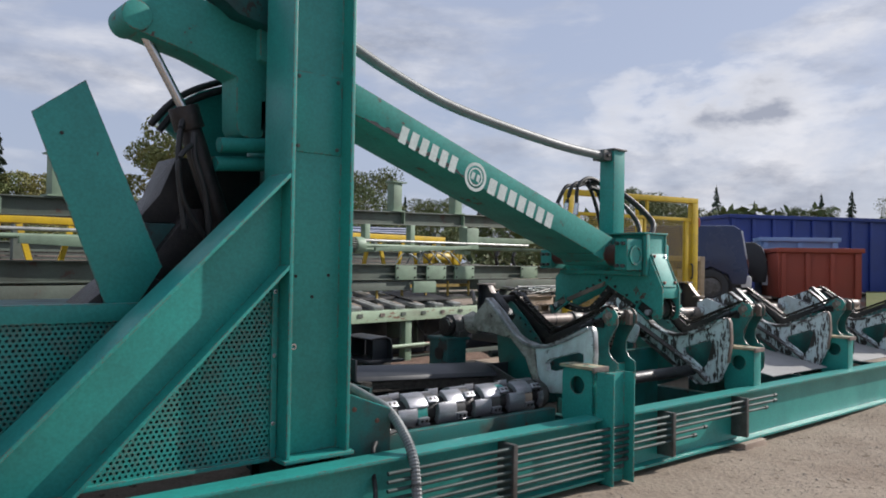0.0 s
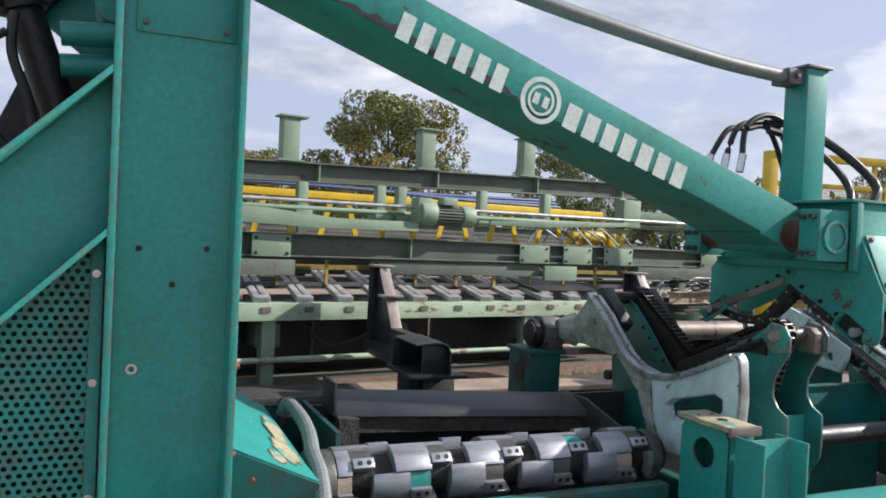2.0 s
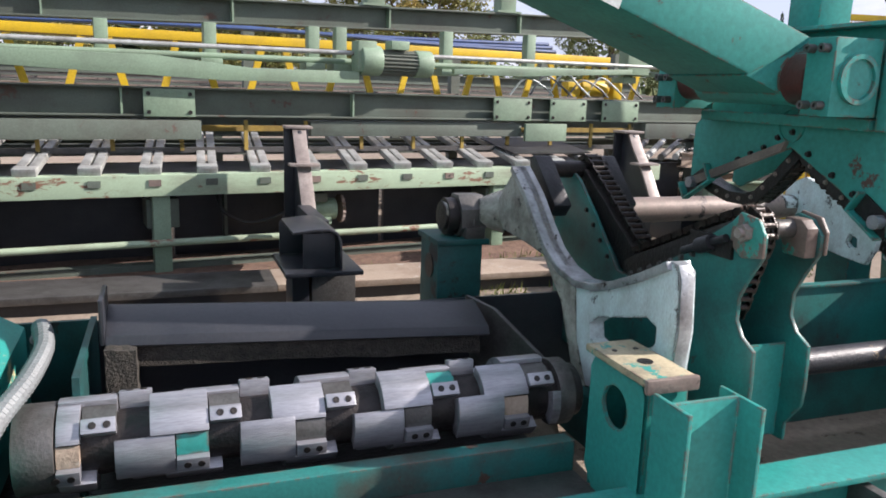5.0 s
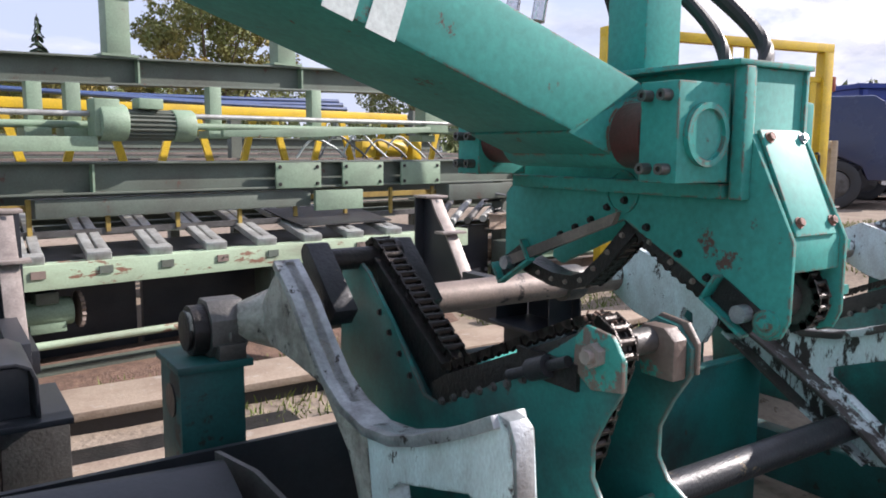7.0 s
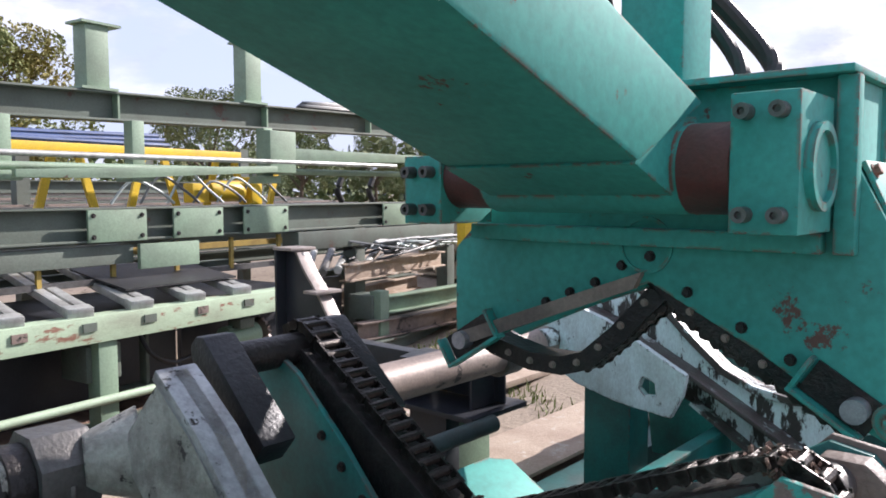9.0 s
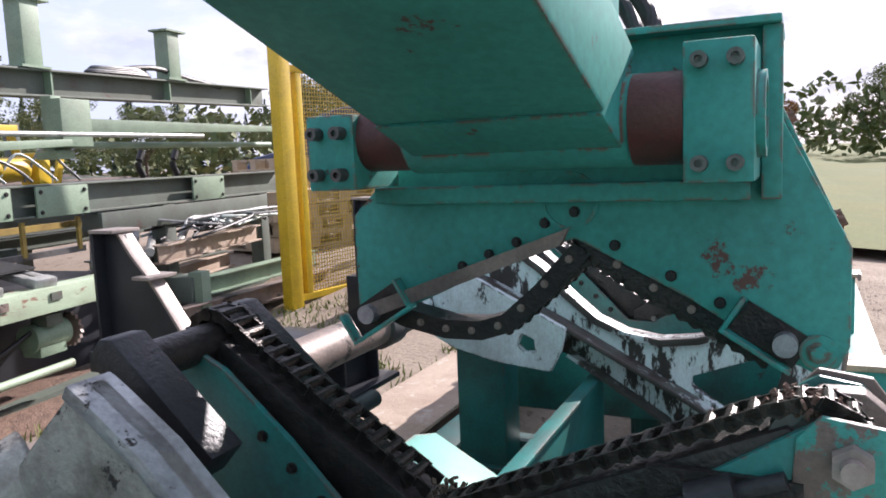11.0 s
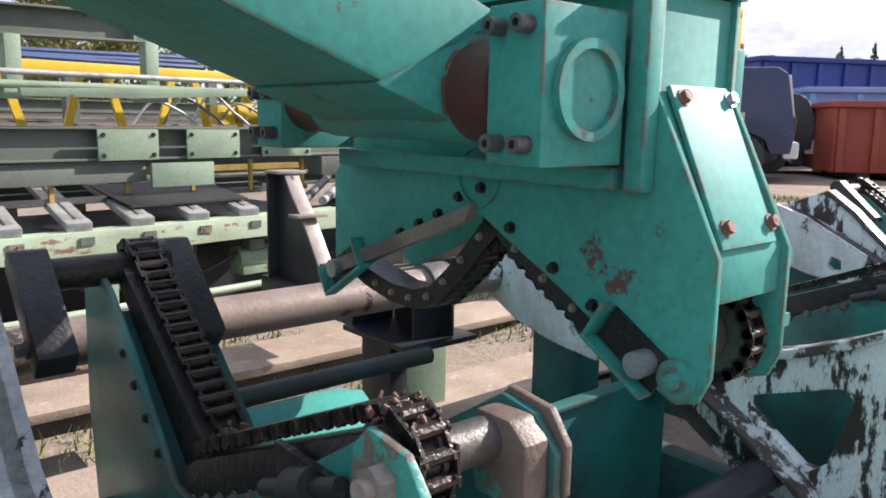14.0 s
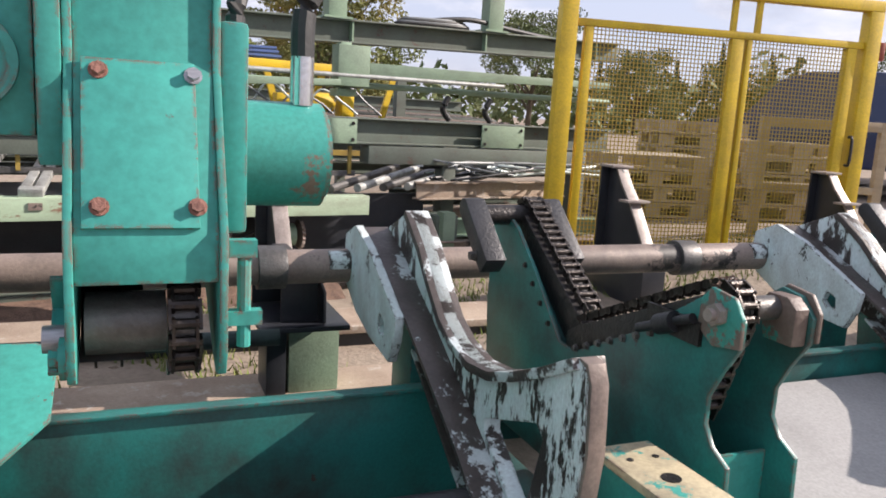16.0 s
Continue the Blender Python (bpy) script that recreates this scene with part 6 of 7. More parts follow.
for i in range(13):
    u = -4.4 + i * 0.42
    bm = B()
    box(bm, u, u + 0.025, 0.05, 0.07, 1.0, 1.20)
    far_solo("hanging_finger", bm, OCHRE, "thin hanging stop finger", "finger", "stop fingers")
# dark belly: chain boxes, legs, low pipe
for u in (-5.6, -3.38, -1.0, 1.2):
    bm = B()
    box(bm, u, u + 0.10, -0.40, -0.30, 0.20, 0.77)
    far_solo("bed_leg", bm, SAGE, "pale green leg of the roller bed", "leg", "bed legs", bevel=0.004)
    bm = B()
    box(bm, u - 0.03, u + 0.16, -0.34, -0.12, 0.56, 0.74)
    far_solo("chain_box", bm, SAGE_DARK, "greasy chain box under the bed", "box", "chain boxes", bevel=0.01)
# black sheet added so the gaps between the rollers read as shade
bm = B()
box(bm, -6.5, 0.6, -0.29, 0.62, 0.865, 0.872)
far_solo("bed_gap_shade", bm, BLACK, "black sheet added for the shade between the rollers", "pan")
# black panels added to stand for the shade below the bed
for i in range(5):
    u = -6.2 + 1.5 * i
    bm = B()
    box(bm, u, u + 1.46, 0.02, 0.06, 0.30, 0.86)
    far_solo("belly_shade_panel", bm, BLACK, "dark panel added for the shade under the bed", "panel", "belly panels")
# small drives under the bed
for u in (-4.75, -2.42, -0.1):
    dv = far_thing("bed_drive", "small pale green chain drive under the bed", "drive", "bed drives")
    bm = B()
    rod(bm, (u, -0.24, 0.62), (u + 0.24, -0.24, 0.62), 0.075, 20)
    box(bm, u + 0.02, u + 0.20, -0.30, -0.18, 0.52, 0.60)
    part("motor", bm, SAGE, dv, bevel=0.008)
    bm = B()
    box(bm, u + 0.05, u + 0.16, -0.33, -0.22, 0.68, 0.74)
    part("terminal_box", bm, SAGE_DARK, dv, bevel=0.006)
    bm = B()
    prism(bm, [(-0.24 + (0.10 if i % 2 else 0.085) * math.cos(6.28318 * i / 36), 0.62 + (0.10 if i % 2 else 0.085) * math.sin(6.28318 * i / 36)) for i in range(36)], "x", u + 0.27, u + 0.29)
    part("sprocket", bm, TUBE, dv)
    bm = B()
    box(bm, u - 0.5, u - 0.48, -0.20, -0.14, 0.42, 0.77)
    box(bm, u - 0.62, u - 0.36, -0.22, -0.10, 0.42, 0.45)
    part("mounting_bracket", bm, SAGE_DARK, dv, bevel=0.003)
    bm = B()
    hose(bm, [(u - 0.55, -0.22, 0.74), (u - 0.50, -0.26, 0.62), (u - 0.3, -0.24, 0.55), (u + 0.05, -0.27, 0.68)], 0.012, seg=7)
    part("cable", bm, RUBBER, dv, "black cable")
bm = B()
rod(bm, (-6.5, -0.42, 0.485), (0.0, -0.42, 0.485), 0.022, 14)
far_solo("low_pipe", bm, RAIL_SAGE, "pale green pipe low along the bed", "pipe")
bm = B()
box(bm, -6.5, 3.0, -0.35, -0.25, 0.30, 0.34)
far_solo("base_rail", bm, SAGE_DARK, "low green base rail", "rail")
bm = B()
prism(bm, [(-0.62, 0.17), (-0.45, 0.30), (-0.2, 0.33), (0.4, 0.28), (0.8, 0.17)], "x", -7.0, 0.4)
bmesh.ops.subdivide_edges(bm, edges=bm.edges[:], cuts=6, use_grid_fill=True)
for v in bm.verts:
    v.co += Vector(noise.noise_vector(v.co * 9)) * 0.03
far_solo("bark_heap", bm, BARK_HEAP, "low heap of brown bark debris", "debris")
tagged(bpy.data.objects["bark_heap"], kind="stuff")
for i in range(6):
    bm = B()
    u = u_of(6.6) + 0.22 * i
    rod(bm, (u, -0.3 + 0.05 * i, 0.93), (u + 0.9, 0.5, 1.02), 0.03, 10)
    far_solo("loose_tube", bm, GALV if i % 2 else STEEL_DARK, "loose steel tube lying on the bed", "tube", "loose tubes")
for u in (1.4, 2.7):
    bm = B()
    box(bm, u, u + 0.12, 0.0, 0.12, 0.2, 1.22)
    far_solo("frame_leg", bm, SAGE_DARK, "dusty green frame leg", "leg", "frame legs", bevel=0.004)
bm = B()
hose(bm, [(1.3, 0.25, 2.15), (1.7, 0.22, 2.20), (2.1, 0.25, 2.17), (2.6, 0.25, 2.13)], 0.02)
far_solo("black_cable", bm, RUBBER, "black cable lying on the upper beam", "cable")
for k in range(2):
    bm = B()
    hose(bm, [(1.6 + 0.4 * k, 0.3, 1.60), (1.55 + 0.4 * k, 0.3, 1.5), (1.62 + 0.4 * k, 0.32, 1.42)], 0.025)
    far_solo("black_cable", bm, RUBBER, "black cable hanging from the line", "cable")

# stack of loose beams at the end of the line
for i, (u, v, z, a) in enumerate(((1.0, -0.42, 0.36, 3), (1.2, -0.20, 0.36, -4), (1.1, 0.35, 0.36, 6), (1.0, -0.35, 0.50, -7), (1.3, -0.10, 0.50, 2), (1.15, 0.2, 0.64, 8), (1.25, -0.25, 0.64, -5), (1.0, 0.55, 0.5, 1), (1.2, 0.5, 0.78, -3), (1.1, -0.15, 0.90, 5))):
    bm = B()
    ibeam(bm, (0, 0, 0), (2.0 - 0.06 * i, 0, 0), 0.13, 0.10)
    ob = far_solo("stacked_beam", bm, (SAGE_DARK, RUST, SAGE, TUBE)[i % 4], "loose steel beam stacked at the line's end", "beam", "stacked beams", bevel=0.002)
    ob.matrix_basis = FM @ pose(u, v, z, 0, 0, a)
for i in range(14):
    bm = B()
    rr = random.Random(50 + i)
    pts = [(1.2 + rr.uniform(0, 1.6), rr.uniform(-0.4, 0.2), 0.98 + rr.uniform(0, 0.14)) for _ in range(4)]
    hose(bm, pts, 0.010, seg=6)
    far_solo("loose_cable", bm, (CONDUIT, RUBBER, LETTER)[i % 3], "loose cable lying on the stacked steel", "cable", "loose cables")
bm = B()
prism(bm, [(-0.22, 0.975), (0.05, 1.012), (0.30, 1.055), (0.30, 1.065), (0.05, 1.022), (-0.22, 0.985)], "x", -0.72, 0.02)
far_solo("rubber_sheet", bm, RUBBER, "black rubber sheet lying on the bed rollers", "sheet")


# ---------------------------------------------------------------- yellow guard fence
fence = thing("guard_fence", "yellow steel guard fence with wire mesh", "fence")
F0, F1 = Vector((8.28, 7.12, 0)), Vector((10.70, 6.66, 0))
fd = (F1 - F0).normalized()
FL = (F1 - F0).length
fence.matrix_basis = Matrix(((fd.x, -fd.y, 0, F0.x), (fd.y, fd.x, 0, F0.y), (0, 0, 1, 0), (0, 0, 0, 1)))
FB = 0.42
bm = B()
box(bm, -0.06, 0.06, -0.05, 0.05, FB - 0.15, 2.42)
part("post", bm, YELLOW, fence, bevel=0.004)
bm = B()
box(bm, FL - 0.06, FL + 0.06, -0.05, 0.05, FB - 0.1, 2.42)
part("post", bm, YELLOW, fence, bevel=0.004)
bm = B()
box(bm, -0.06, FL + 0.06, -0.05, 0.05, 2.42, 2.50)
part("top_rail", bm, YELLOW, fence, bevel=0.004)
bm = B()
box(bm, 0.07, FL - 0.065, -0.03, 0.03, 2.14, 2.19)
part("rail", bm, YELLOW, fence, bevel=0.004)
bm = B()
box(bm, 0.07, FL - 0.065, -0.03, 0.03, FB, FB + 0.05)
part("rail", bm, YELLOW, fence, bevel=0.004)
for s, w in ((0.16, 0.03), (1.33, 0.05), (1.43, 0.02), (FL - 0.16, 0.04)):
    bm = B()
    box(bm, s - w, s + w, -0.028, 0.028, FB + 0.052, 2.138)
    part("upright", bm, YELLOW, fence, bevel=0.004)
for s in (1.29, 1.49):
    bm = B()
    box(bm, s - 0.018, s + 0.018, -0.02, 0.02, 2.19, 2.42)
    part("upright", bm, YELLOW, fence)
MESH_WIRE = surface("yellow_mesh_wire", (0.50, 0.34, 0.05), (0.35, 0.24, 0.05), 0.5, scale=3.0, amount=0.5)
bm = B()
s = 0.20
while s < FL - 0.2:
    box(bm, s - 0.003, s + 0.003, -0.002, 0.002, FB + 0.05, 2.14)
    s += 0.03
z = FB + 0.08
while z < 2.13:
    box(bm, 0.19, FL - 0.2, 0.002, 0.006, z - 0.003, z + 0.003)
    z += 0.03
part("wire_mesh", bm, MESH_WIRE, fence, "yellow wire mesh", smooth=0)
bm = B()
box(bm, FL + 0.061, FL + 0.11, -0.05, 0.05, 2.06, 2.2)
part("lock_box", bm, BOX_RED, fence, "red lock box", bevel=0.01)
bm = B()
hose(bm, [(FL - 0.1, -0.05, 1.25), (FL - 0.1, -0.09, 1.27), (FL - 0.1, -0.09, 1.45), (FL - 0.1, -0.05, 1.47)], 0.012)
part("handle", bm, RUBBER, fence, "black handle")

# pallets and pale frames behind the fence
for k, (x, y, n) in enumerate(((10.0, 8.4, 4), (11.2, 7.9, 5), (11.4, 9.4, 6))):
    for i in range(n):
        pal = thing("pallet", "stacked weathered wooden pallet", "pallet", (x + 0.03 * math.sin(i * 2.1), y, gz(x, y) + 0.145 * i + 0.01), group="stacked pallets", turn=-15 + 4 * math.sin(i * 1.3))
        for j in range(5):
            bm = B()
            box(bm, -0.5, 0.5, -0.4 + 0.175 * j, -0.28 + 0.175 * j, 0.115, 0.138)
            part("top_board", bm, WOOD, pal)
        for j in range(9):
            bm = B()
            bx, by = -0.5 + 0.43 * (j % 3), -0.4 + 0.35 * (j // 3)
            box(bm, bx, bx + 0.14, by, by + 0.10, 0.02, 0.114)
            part("block", bm, WOOD, pal)
        bm = B()
        box(bm, -0.5, 0.5, -0.4, 0.4, 0.0, 0.019)
        part("bottom_board", bm, WOOD, pal)
door = thing("timber_rack", "pale timber rack standing behind the fence", "rack", (11.0, 7.0, 0))
for b in ((-0.55, -0.47, 0.60, 1.60), (0.47, 0.55, 0.60, 1.60), (-0.47, 0.47, 1.52, 1.60), (-0.47, 0.47, 1.0, 1.06)):
    bm = B()
    box(bm, b[0], b[1], -0.03, 0.03, b[2], b[3])
    part("bar", bm, WOOD, door, bevel=0.004)
door.matrix_basis = pose(10.75, 7.0, 0, 0, 0, -20)


# ---------------------------------------------------------------- vehicles and containers
def build_car(name, label, paint, at, turn, length=3.9, height=1.72, width=1.7):
    """A boxy estate seen from behind its side; x runs forward, y to its left."""
    t = thing(name, label, "car", at, turn=turn)
    h, l = height, length
    prof = [(0.0, 0.42), (-0.04, 0.75), (0.02, 1.05), (0.10, h - 0.10), (0.25, h), (l * 0.60, h), (l * 0.70, h - 0.12), (l * 0.80, 1.06), (l - 0.15, 0.92), (l, 0.75), (l, 0.35),
            (l - 0.42, 0.30), (l - 0.52, 0.58), (l - 0.72, 0.70), (l - 0.92, 0.58), (l - 1.05, 0.40), (1.12, 0.40), (1.04, 0.62), (0.70, 0.78), (0.36, 0.62), (0.28, 0.42), (0.08, 0.42)]
    bm = B()
    vs = prism(bm, prof, "y", -width / 2, width / 2)
    for v in vs:
        if v.co.z > 1.0:
            v.co.y *= 1 - 0.16 * (v.co.z - 1.0) / (h - 1.0)
    part("body", bm, paint, t, bevel=0.05)
    for s in (-1, 1):
        bm = B()
        yy = s * (width / 2 - 0.055)
        for a, b in ((1.42, 2.25),):
            vs = prism(bm, [(a, 1.08), (b, 1.08), (b - 0.05, h - 0.16), (a + 0.05, h - 0.16)], "y", yy - 0.01, yy + 0.01)
            for v in vs:
                v.co.y -= s * 0.13 * (v.co.z - 1.0) / (h - 1.0) - s * 0.022
        part("side_window", bm, CAR_TRIM, t, "dark side windows", bevel=0.004)
        for wx in (0.70, l - 0.72):
            bm = B()
            ring(bm, (wx, s * (width / 2 - 0.2), 0.34), (wx, s * (width / 2 - 0.01), 0.36), 0.36, 0.21, 32)
            wheel = part("tyre", bm, CAR_TRIM, t, bevel=0.015)
            bm = B()
            rod(bm, (wx, s * (width / 2 - 0.16), 0.34), (wx, s * (width / 2 - 0.05), 0.34), 0.212, 28)
            for i in range(5):
                a = 6.28318 * i / 5
                rod(bm, (wx + 0.13 * math.cos(a), s * (width / 2 - 0.05), 0.34 + 0.13 * math.sin(a)), (wx + 0.13 * math.cos(a), s * (width / 2 - 0.04), 0.34 + 0.13 * math.sin(a)), 0.04, 12)
            part("rim", bm, STEEL_DARK, wheel, bevel=0.006)
    bm = B()
    box(bm, -0.10, 0.10, -width / 2 + 0.02, width / 2 - 0.02, 0.36, 0.60)
    part("bumper", bm, CAR_GREY, t, bevel=0.03)
    bm = B()
    prism(bm, [(-0.02, 0.95), (0.075, h - 0.12), (0.12, h - 0.12), (0.10, 0.95)], "y", -width / 2 + 0.12, width / 2 - 0.12)
    part("rear_door", bm, CAR_GREY, t, "silver rear door edge", bevel=0.01)
    for s in (-1, 1):
        bm = B()
        box(bm, -0.045, 0.05, s * (width / 2 - 0.10) - 0.05, s * (width / 2 - 0.10) + 0.05, 0.75, 0.95)
        part("tail_light", bm, TAIL_RED, t, bevel=0.015)
    return t


car = build_car("parked_car", "dark blue boxy parked car with grey bumper", CAR_BLUE, (15.75, 8.5, gz(15.7, 8.5)), 119, height=1.66)
car2 = build_car("parked_car", "dark grey parked car standing further off", CAR_TRIM, (18.15, 9.3, gz(18, 9.3)), 119, height=1.38)


def container(name, label, paint, at, turn, l, w, h, ribs):
    t = thing(name, label, "container", at, turn=turn)
    bm = B()
    box(bm, 0, l, 0.0, w, 0.12, h)
    part("shell", bm, paint, t, bevel=0.01)
    for i in range(ribs):
        x = 0.1 + (l - 0.2) * i / (ribs - 1)
        bm = B()
        box(bm, x - 0.05, x + 0.05, -0.07, -0.001, 0.12, h - 0.02)
        part("rib", bm, paint, t, bevel=0.01)
    bm = B()
    box(bm, -0.04, l + 0.04, -0.09, w + 0.05, h + 0.001, h + 0.10)
    part("top_rim", bm, paint, t, bevel=0.01)
    for x in (0.4, l - 0.6):
        bm = B()
        box(bm, x, x + 0.2, 0.05, w - 0.05, 0.0, 0.119)
        part("skid", bm, CAR_TRIM, t)
    return t


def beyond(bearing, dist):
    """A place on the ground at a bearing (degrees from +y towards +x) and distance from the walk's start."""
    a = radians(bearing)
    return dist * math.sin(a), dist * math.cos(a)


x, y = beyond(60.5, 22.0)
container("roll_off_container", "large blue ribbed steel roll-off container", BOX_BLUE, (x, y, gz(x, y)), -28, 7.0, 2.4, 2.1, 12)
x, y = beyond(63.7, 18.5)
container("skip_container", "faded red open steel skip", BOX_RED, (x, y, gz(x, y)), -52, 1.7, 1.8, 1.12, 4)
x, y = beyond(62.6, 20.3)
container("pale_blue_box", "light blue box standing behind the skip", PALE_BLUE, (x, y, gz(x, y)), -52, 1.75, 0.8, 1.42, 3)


# ---------------------------------------------------------------- trees
def leaf_cloud(bm, centre, radius, n, size, rng, flat=0.8):
    for _ in range(n):
        v = Vector((rng.gauss(0, 1), rng.gauss(0, 1), rng.gauss(0, 1))).normalized() * radius * rng.uniform(0.45, 1.0) ** 0.6
        v.z *= flat
        p = centre + v
        a = Vector((rng.gauss(0, 1), rng.gauss(0, 1), rng.gauss(0, 1))).normalized()
        b = a.cross(Vector((rng.gauss(0, 1), rng.gauss(0, 1), rng.gauss(0, 1)))).normalized()
        s = size * rng.uniform(0.6, 1.4)
        q = [p - a * s, p + b * s * 0.55, p + a * s, p - b * s * 0.55]
        bm.faces.new([bm.verts.new(c) for c in q])


def build_broadleaf(name, label, at, h, spread, leaf, seed, clumps=52, per=240):
    rng = random.Random(seed)
    t = thing(name, label, "tree", at)
    bm = B()
    rod(bm, (0, 0, -0.3), (0.1, 0, h * 0.45), 0.028 * h, 10, 0.016 * h)
    ends = []
    for i in range(9):
        a = i * 2.4 + rng.uniform(-0.3, 0.3)
        z0 = h * rng.uniform(0.25, 0.45)
        e = Vector((math.cos(a) * spread * rng.uniform(0.35, 0.7), math.sin(a) * spread * rng.uniform(0.35, 0.7), h * rng.uniform(0.55, 0.9)))
        rod(bm, (0.05, 0, z0), e, 0.011 * h, 7, 0.003 * h)
        ends.append(e)
    part("trunk", bm, BARK, t)
    bm = B()
    for i in range(clumps):
        if i < len(ends):
            c = ends[i]
        else:
            a, r = rng.uniform(0, 6.283), spread * math.sqrt(rng.uniform(0.02, 1))
            z = h * rng.uniform(0.32, 0.97)
            r *= math.sqrt(max(0.08, 1 - ((z / h - 0.58) / 0.45) ** 2))
            c = Vector((math.cos(a) * r, math.sin(a) * r, z))
        leaf_cloud(bm, c, spread * rng.uniform(0.13, 0.26), per, 0.0095 * h, rng)
    part("crown", bm, leaf, t, smooth=0)
    return t


def build_conifer(name, label, at, h, seed):
    rng = random.Random(seed)
    t = thing(name, label, "tree", at)
    bm = B()
    rod(bm, (0, 0, -0.3), (0, 0, h), 0.02 * h, 8, 0.002 * h)
    part("trunk", bm, BARK, t)
    bm = B()
    for i in range(26):
        z = h * (0.10 + 0.89 * i / 25)
        r = 0.21 * h * (1 - i / 26) + 0.01 * h
        for k in range(9):
            a = rng.uniform(0, 6.283)
            tip = Vector((math.cos(a) * r * rng.uniform(0.7, 1.1), math.sin(a) * r * rng.uniform(0.7, 1.1), z - 0.05 * h * rng.uniform(0.4, 1.3)))
            side = Vector((-math.sin(a), math.cos(a), 0)) * r * 0.28
            root = Vector((0, 0, z))
            midp = root.lerp(tip, 0.6)
            bm.faces.new([bm.verts.new(v) for v in (root, midp - side, tip, midp + side + Vector((0, 0, -0.02 * h)))])
    part("crown", bm, NEEDLE, t, smooth=0)
    return t


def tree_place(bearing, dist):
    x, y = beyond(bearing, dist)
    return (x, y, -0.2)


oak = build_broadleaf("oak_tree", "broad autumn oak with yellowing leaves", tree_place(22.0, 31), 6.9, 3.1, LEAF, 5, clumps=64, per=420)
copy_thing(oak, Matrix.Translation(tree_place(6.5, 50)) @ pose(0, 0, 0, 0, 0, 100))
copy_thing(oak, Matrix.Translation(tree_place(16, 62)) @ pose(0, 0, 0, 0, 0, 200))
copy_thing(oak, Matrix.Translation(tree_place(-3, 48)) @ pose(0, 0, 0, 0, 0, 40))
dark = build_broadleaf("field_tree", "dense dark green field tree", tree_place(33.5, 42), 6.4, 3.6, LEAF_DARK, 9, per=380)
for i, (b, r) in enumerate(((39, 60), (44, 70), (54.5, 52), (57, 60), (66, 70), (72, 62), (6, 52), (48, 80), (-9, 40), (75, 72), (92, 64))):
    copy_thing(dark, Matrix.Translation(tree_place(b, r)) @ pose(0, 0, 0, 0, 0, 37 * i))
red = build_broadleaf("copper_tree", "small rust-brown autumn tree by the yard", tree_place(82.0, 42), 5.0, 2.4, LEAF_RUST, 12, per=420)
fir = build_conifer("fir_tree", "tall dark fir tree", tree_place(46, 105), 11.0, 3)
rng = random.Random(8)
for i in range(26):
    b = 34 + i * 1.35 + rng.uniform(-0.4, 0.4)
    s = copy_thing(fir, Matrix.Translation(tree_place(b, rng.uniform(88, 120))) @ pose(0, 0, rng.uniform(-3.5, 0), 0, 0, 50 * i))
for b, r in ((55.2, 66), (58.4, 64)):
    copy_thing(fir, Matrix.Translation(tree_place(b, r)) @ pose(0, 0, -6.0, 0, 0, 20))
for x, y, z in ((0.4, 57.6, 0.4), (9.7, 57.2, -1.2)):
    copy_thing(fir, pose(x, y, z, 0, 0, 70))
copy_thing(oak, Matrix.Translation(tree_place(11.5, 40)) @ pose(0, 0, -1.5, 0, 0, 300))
# far hedge and wood line, one mass of small leaves
bm = B()
rng = random.Random(4)
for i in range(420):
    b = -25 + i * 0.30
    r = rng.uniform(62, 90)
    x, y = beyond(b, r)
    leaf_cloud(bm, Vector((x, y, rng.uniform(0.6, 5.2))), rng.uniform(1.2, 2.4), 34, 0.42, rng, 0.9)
solo("far_hedge", bm, LEAF_DARK, "far line of hedges and woodland edge", "hedge", kind="stuff", smooth=0)

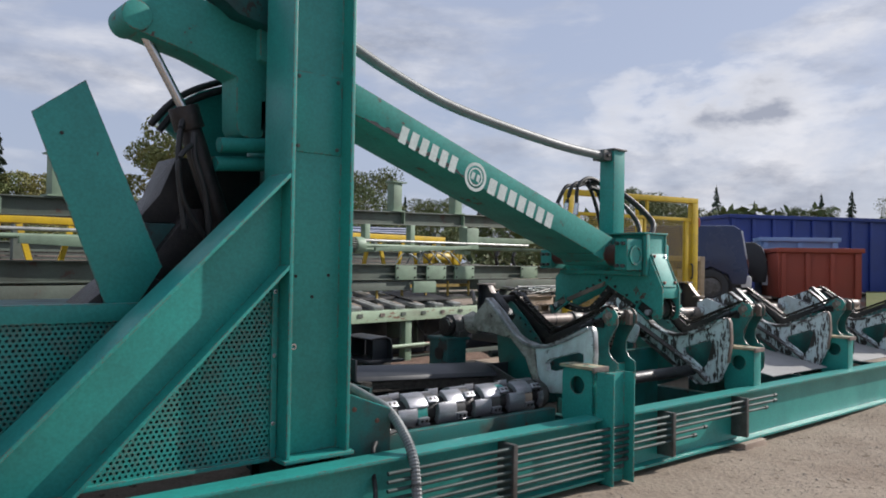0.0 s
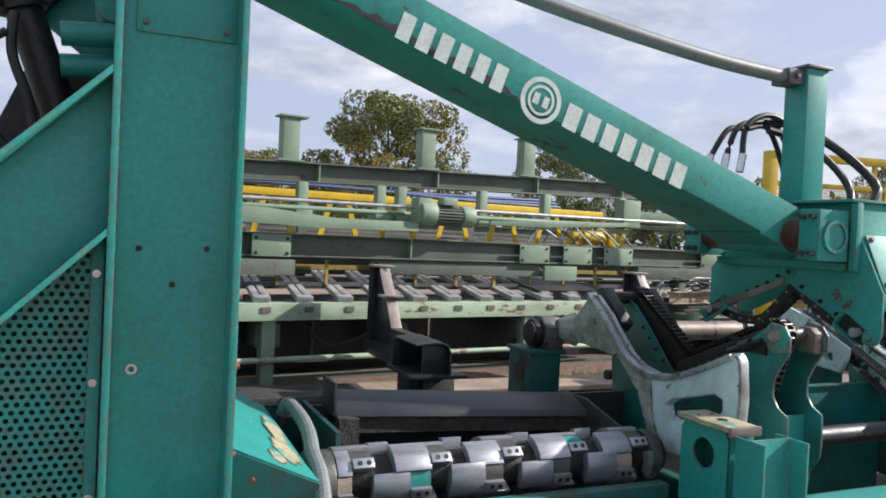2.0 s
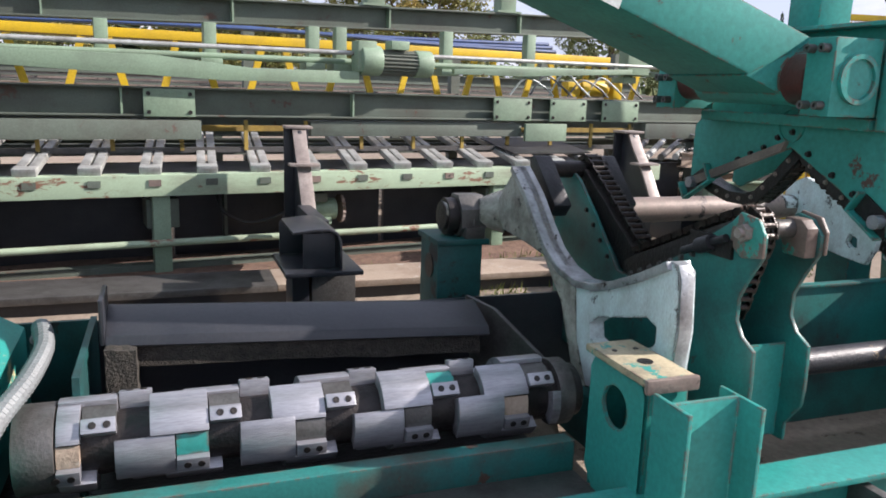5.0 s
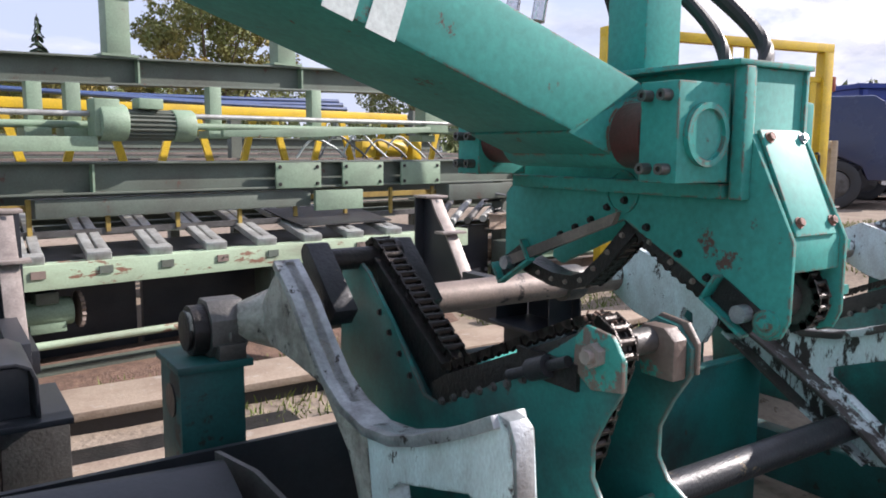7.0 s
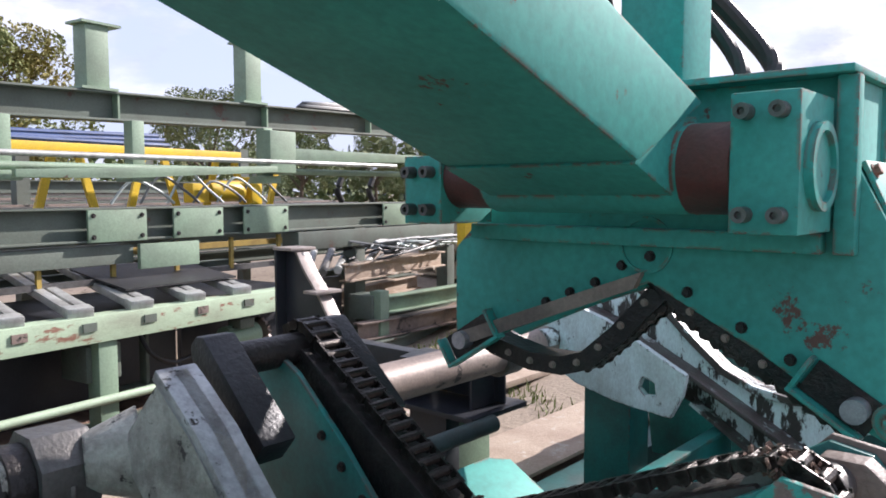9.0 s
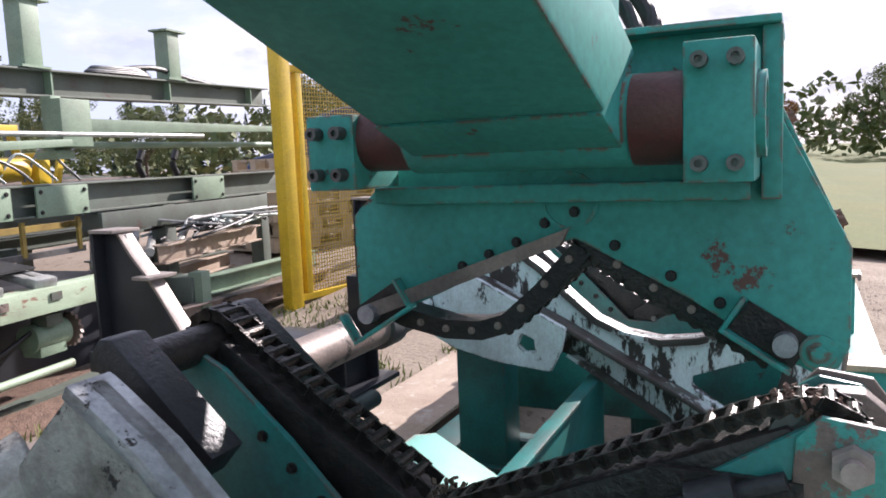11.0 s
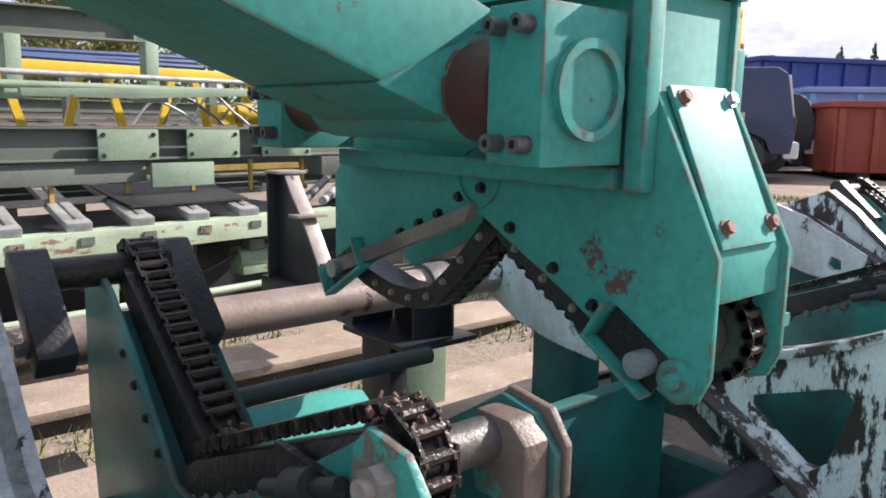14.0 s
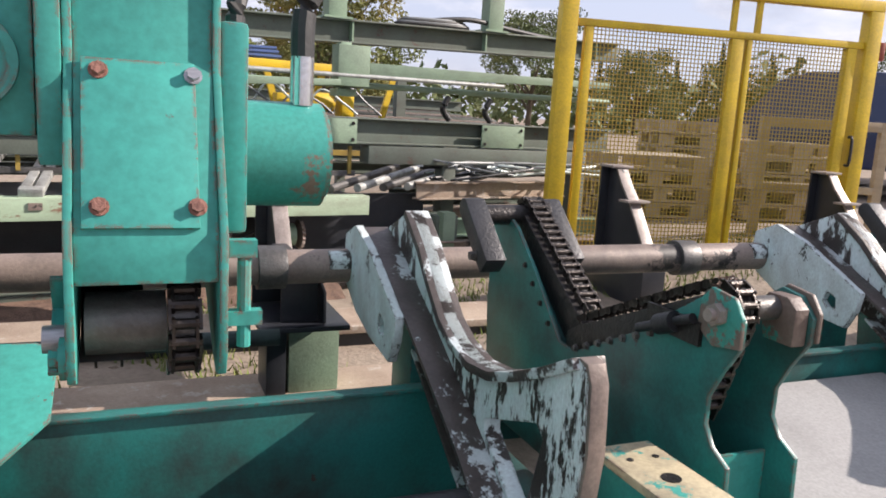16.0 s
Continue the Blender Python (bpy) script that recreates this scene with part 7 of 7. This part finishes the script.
# meadow beyond the yard
verts, faces = [], []
spans = (15, 20, 28, 40, 60, 100, 170, 300)
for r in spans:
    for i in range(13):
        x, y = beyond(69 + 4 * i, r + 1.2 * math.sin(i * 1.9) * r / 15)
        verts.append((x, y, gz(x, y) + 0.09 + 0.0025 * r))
faces = [(j * 13 + i, (j + 1) * 13 + i, (j + 1) * 13 + i + 1, j * 13 + i + 1) for j in range(len(spans) - 1) for i in range(12)]
me = bpy.data.meshes.new("meadow")
me.from_pydata(verts, [], faces)
me.materials.append(MEADOW)
tagged(new("meadow", me), "mown green meadow beyond the yard", "ground", kind="structure")

# grass tufts behind the machine
bm = B()
rng = random.Random(6)
for i in range(10000):
    x, y = rng.uniform(3.5, 13.0), rng.uniform(5.52, 7.2)
    if noise.noise((x * 1.3, y * 1.3, 5.0)) < -0.12:
        continue
    z = gz(x, y)
    a = rng.uniform(0, 6.283)
    h = rng.uniform(0.02, 0.075)
    w = Vector((math.cos(a), math.sin(a), 0)) * 0.006
    tip = Vector((x + rng.uniform(-0.03, 0.03), y + rng.uniform(-0.03, 0.03), z + h))
    bm.faces.new([bm.verts.new(Vector((x, y, z)) - w), bm.verts.new(Vector((x, y, z)) + w), bm.verts.new(tip)])
solo("grass", bm, GRASS, "patchy dry grass between the machines", "grass", kind="stuff", smooth=0)

# loose gravel on the yard beside the beam
bm = B()
rng = random.Random(17)
for i in range(26000):
    x, y = rng.uniform(3.0, 13.0), rng.uniform(0.2, 3.2)
    if noise.noise((x * 0.8, y * 0.8, 9.0)) < rng.uniform(-0.5, 0.35):
        continue
    r = rng.uniform(0.003, 0.008) * (2.0 if rng.random() < 0.04 else 1.0)
    c = Vector((x, y, gz(x, y) + r * 0.2))
    a = rng.uniform(0, 6.283)
    rim = [bm.verts.new(c + Vector((math.cos(a + 1.5708 * k) * r * rng.uniform(0.7, 1.3), math.sin(a + 1.5708 * k) * r * rng.uniform(0.7, 1.3), 0))) for k in range(4)]
    top = bm.verts.new(c + Vector((0, 0, r * rng.uniform(0.3, 0.6))))
    for k in range(4):
        bm.faces.new((rim[k], rim[(k + 1) % 4], top))
solo("gravel", bm, STONE, "loose grey-brown gravel scattered on the yard", "gravel", kind="stuff", smooth=0)
